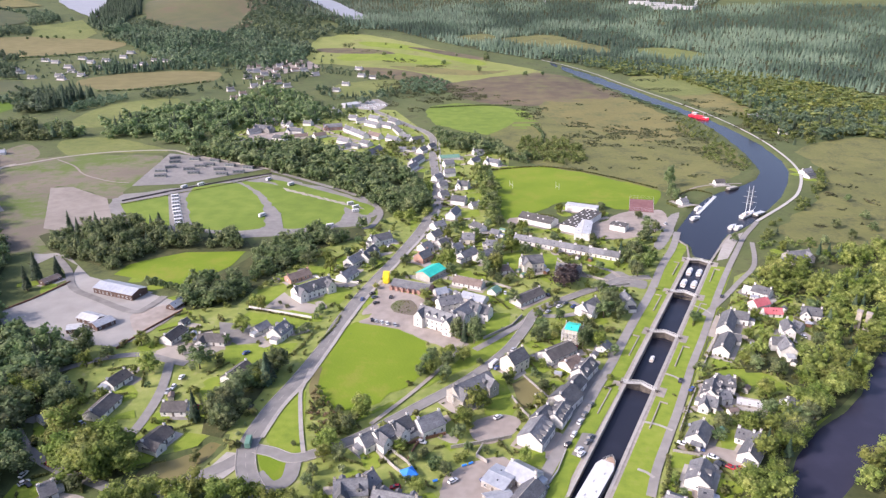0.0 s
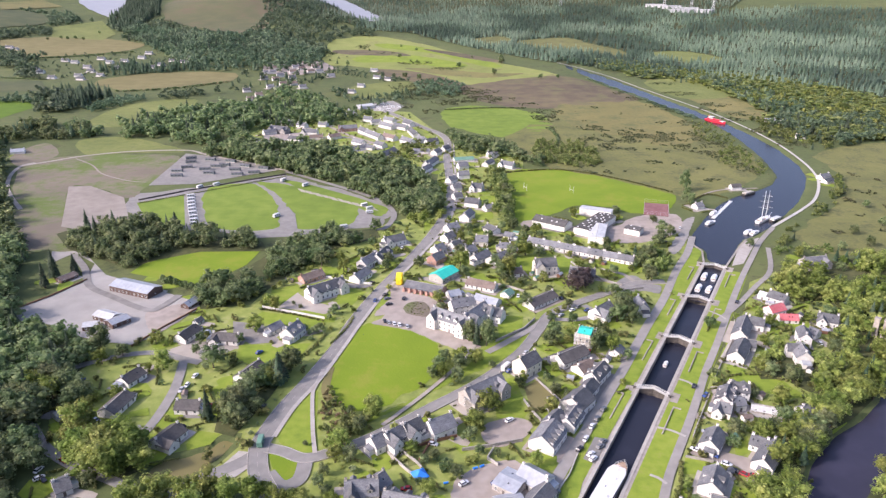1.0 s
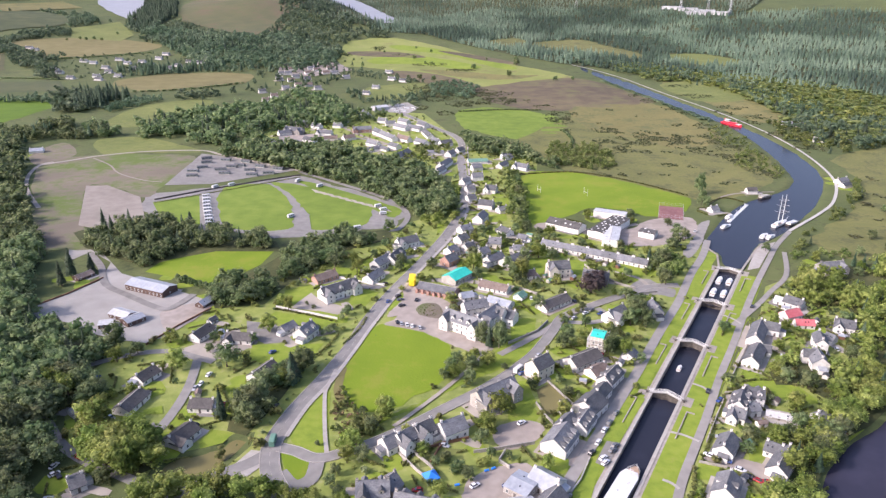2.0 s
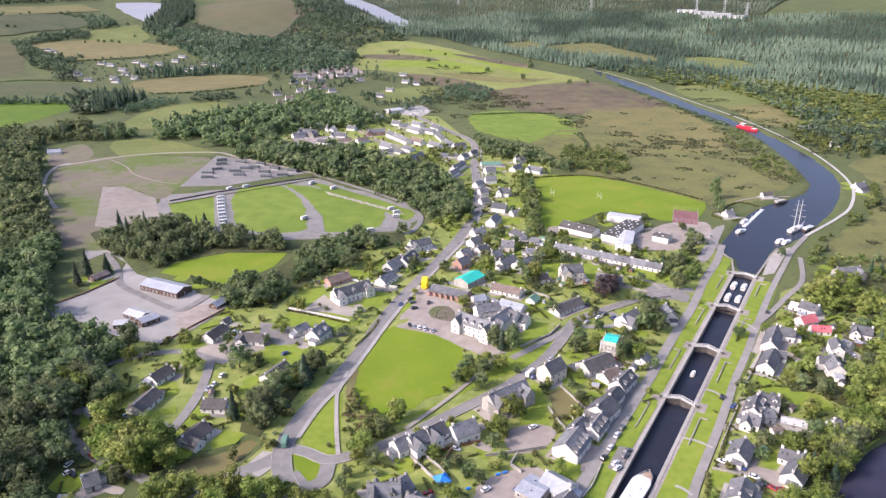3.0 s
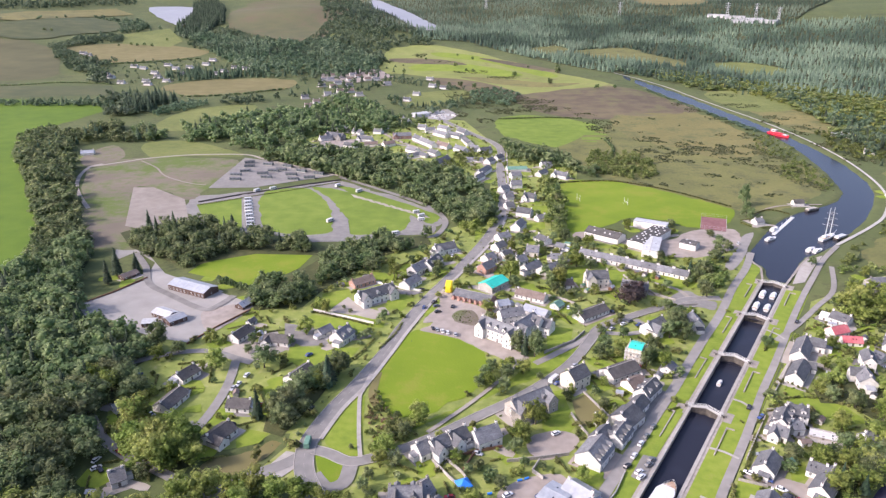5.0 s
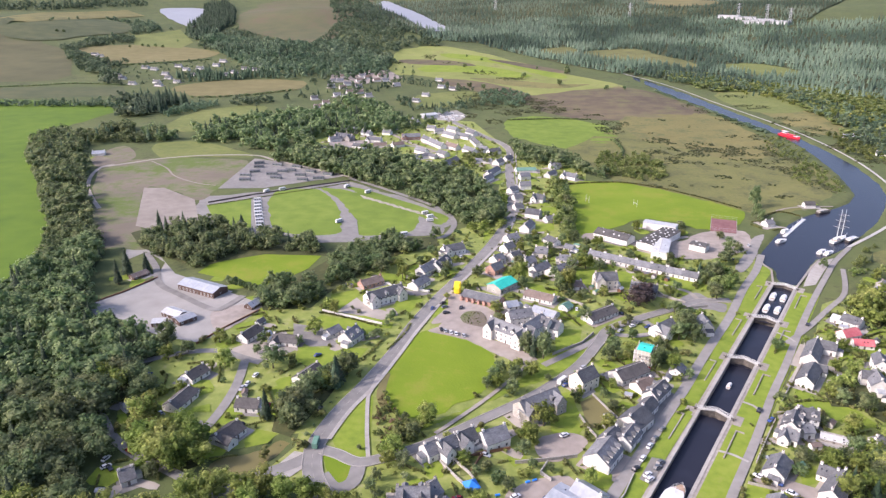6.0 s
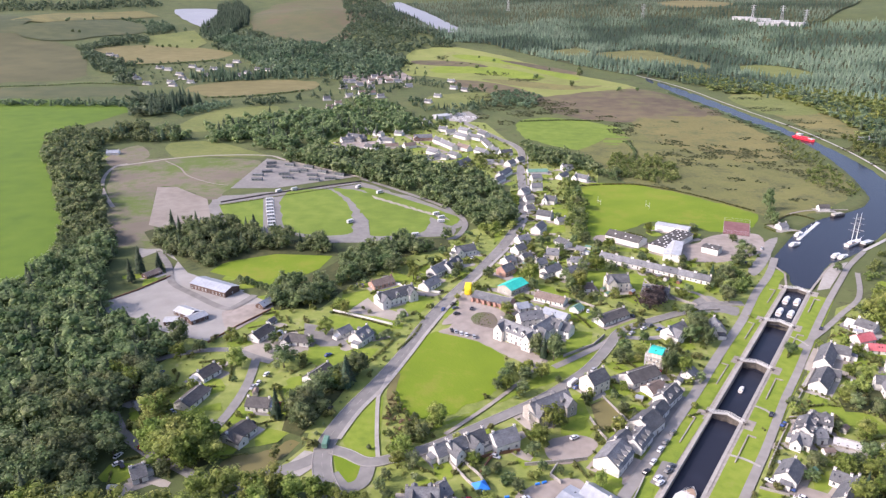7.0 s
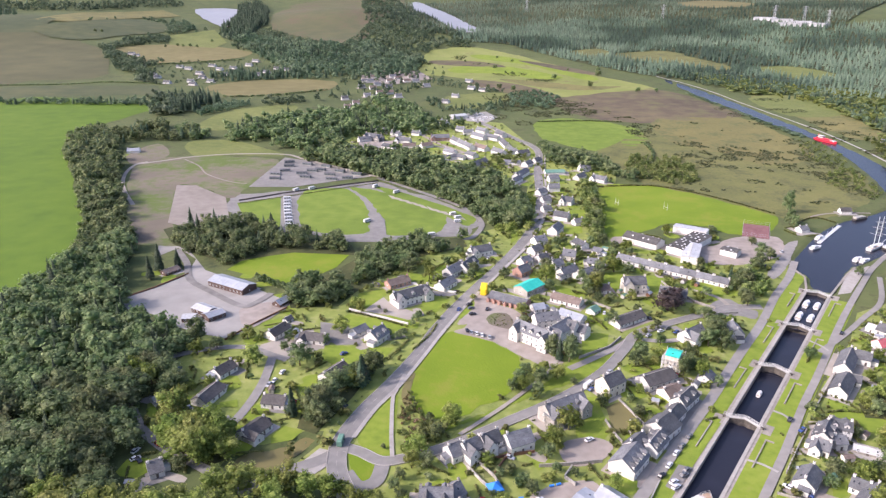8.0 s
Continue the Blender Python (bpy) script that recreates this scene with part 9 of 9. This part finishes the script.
van(-115.3, 993.8, 35, "motorhome")
van(-107.9, 1000.1, -0, "motorhome")
van(-100.2, 1004.4, -0, "motorhome")
van(-110.1, 974.8, -0, "motorhome")
van(-101.0, 978.9, -0, "motorhome")
van(-91.9, 983.0, -0, "motorhome")
van(-104.5, 958.5, -0, "motorhome")
van(-94.8, 962.4, -0, "motorhome")
van(-82.2, 980.8, -32, "motorhome")
van(-79.3, 232.8, 95, "motorhome", GREEN_SHEET)
van(24.7, 292.6, 55, "motorhome")
van(-226.9, 562.8, 29, "motorhome")
van(-223.1, 553.5, 29, "motorhome")
van(-219.7, 544.4, 26, "motorhome")
van(-216.3, 535.6, 28, "motorhome")
van(-212.8, 527.0, 27, "motorhome")
van(-209.4, 518.7, 27, "motorhome")
van(-205.4, 509.3, 25, "motorhome")
van(-202.3, 501.5, 24, "motorhome")
van(-199.1, 493.9, 24, "motorhome")
van(-228.6, 589.9, 66, "motorhome")
van(-216.1, 597.6, 50, "motorhome")
van(-159.4, 613.3, 68, "motorhome")
van(-141.3, 513.6, 57, "motorhome")
van(-135.8, 597.8, 53, "motorhome")
van(-76.0, 542.7, 36, "touring_caravan")
van(-70.5, 533.9, 34, "touring_caravan")
van(-69.4, 524.0, 19, "touring_caravan")
van(-84.7, 490.0, 26, "touring_caravan")
van(-267.4, 676.2, 15, "static_caravan", SAGE)
van(-250.9, 686.0, -8, "static_caravan", SAGE)
van(-228.3, 680.2, -15, "static_caravan", SAGE)
van(-273.0, 691.8, 24, "static_caravan", SAGE)
van(-230.4, 666.2, -7, "static_caravan", SAGE)
van(-264.7, 657.0, 18, "static_caravan", SAGE)
van(-244.3, 649.6, 7, "static_caravan", SAGE)
van(-235.9, 636.6, -0, "static_caravan", SAGE)
van(-214.8, 648.4, -0, "static_caravan", SAGE)
van(-208.6, 662.8, -16, "static_caravan", SAGE)
van(-188.4, 654.3, -14, "static_caravan", SAGE)
van(-263.2, 626.2, 6, "static_caravan", SAGE)
van(-269.0, 642.8, -0, "static_caravan", SAGE)
van(-237.1, 660.9, -0, "static_caravan", SAGE)
van(-193.8, 639.2, 6, "static_caravan", SAGE)
van(-207.9, 632.5, -0, "static_caravan", SAGE)

# boats and odd things
passenger_ship(58.5, 210.9, 59)
red_ship(332, 897, -62)
tall_ship(239, 516, 42)
barge(250, 518, 37)
barge(255, 586, 31, dark=1)
jetty(217, 543, 56)
cruiser_at(196, 509, 37)
cruiser_at(206, 532, 50)
cruiser_at(217, 489, 48)
cruiser_at(221, 487, 43)
inflatable_slide(-34.9, 391.1, 86)
market_tent(-13.2, 213.4, 28)
bridge_pier(223.3, 328.0, 50)
goal(60.5, 591.7, 60)
goal(100.3, 584.6, 53)
tennis_court(161.9, 538.8, -15)
pylon(637.7, 2292.8, -8)
pylon(713.6, 2266.7, -4)
pylon(756.3, 2195.8, -3)
pylon(330.6, 2387.6, -10)
pylon(-106.2, 2630.0, -22)
substation_block(652.7, 2268.8, -21)
substation_block(692.5, 2230.1, -16)
substation_block(659.9, 2208.2, -20)
substation_block(724.8, 2198.0, -31)
substation_block(615.0, 2301.0, -29)
scaffold(67.0, 317.7, -22, 9.0, 10.0, 7.5)
oil_drum(8.1, 219.2, 24)
oil_drum(10.7, 220.5, 30)
oil_drum(-3.2, 210.5, 20)
hedge([(-968, 1119), (-864, 1157), (-802, 1198), (-699, 1194)], 3, 4, LEAF)
hedge([(-935, 1429), (-823, 1440), (-700, 1543)], 4, 5, LEAF)
hedge([(-537, 1092), (-464, 1117), (-389, 1190)], 4, 5, LEAF)
hedge([(-18, 964), (45, 980), (96, 979)], 3, 3, LEAF)
hedge([(112, 843), (116, 797), (105, 737)], 4, 4, LEAF)
garden_wall([(-22, 228), (-10, 235), (1, 239)], 1.3, BROWN_WOOD, "brown timber garden fence")
garden_wall([(-14, 223), (-11, 232), (-9, 235)], 1.3, BROWN_WOOD, "brown timber garden fence")
garden_wall([(-27, 228), (-19, 218), (-16, 215)], 1.3, STONE, "grey garden wall")
garden_wall([(3, 230), (15, 233), (28, 237)], 1.5, STONE, "grey yard wall")
garden_wall([(16, 232), (13, 225), (17, 221)], 1.5, STONE, "grey yard wall")
garden_wall([(49, 228), (44, 216), (39, 208)], 1, STONE, "low stone roadside wall")
garden_wall([(92, 228), (102, 225)], 1.1, STONE, "stone garden wall")
kerb([(-62, 195), (-74, 212), (-79, 227), (-79, 239), (-75, 259), (-68, 282), (-60, 314), (-56, 339), (-46, 379), (-30, 431), (-16, 483), (-7, 535), (-5, 595), (-10, 694), (-11, 775), (-21, 816), (-43, 854), (-69, 903), (-104, 965)], 7.5)
road_marks([(-62, 195), (-74, 212), (-79, 227), (-79, 239), (-75, 259), (-68, 282), (-60, 314), (-56, 339), (-46, 379), (-30, 431), (-16, 483), (-7, 535), (-5, 595), (-10, 694), (-11, 775), (-21, 816), (-43, 854), (-69, 903), (-104, 965)], 7.5, 0.45)
kerb([(-76, 230), (-69, 228), (-60, 224), (-51, 227), (-34, 238), (-10, 260), (12, 281), (32, 307), (45, 333), (53, 351), (71, 366), (91, 380), (111, 394), (130, 397)], 5.2)
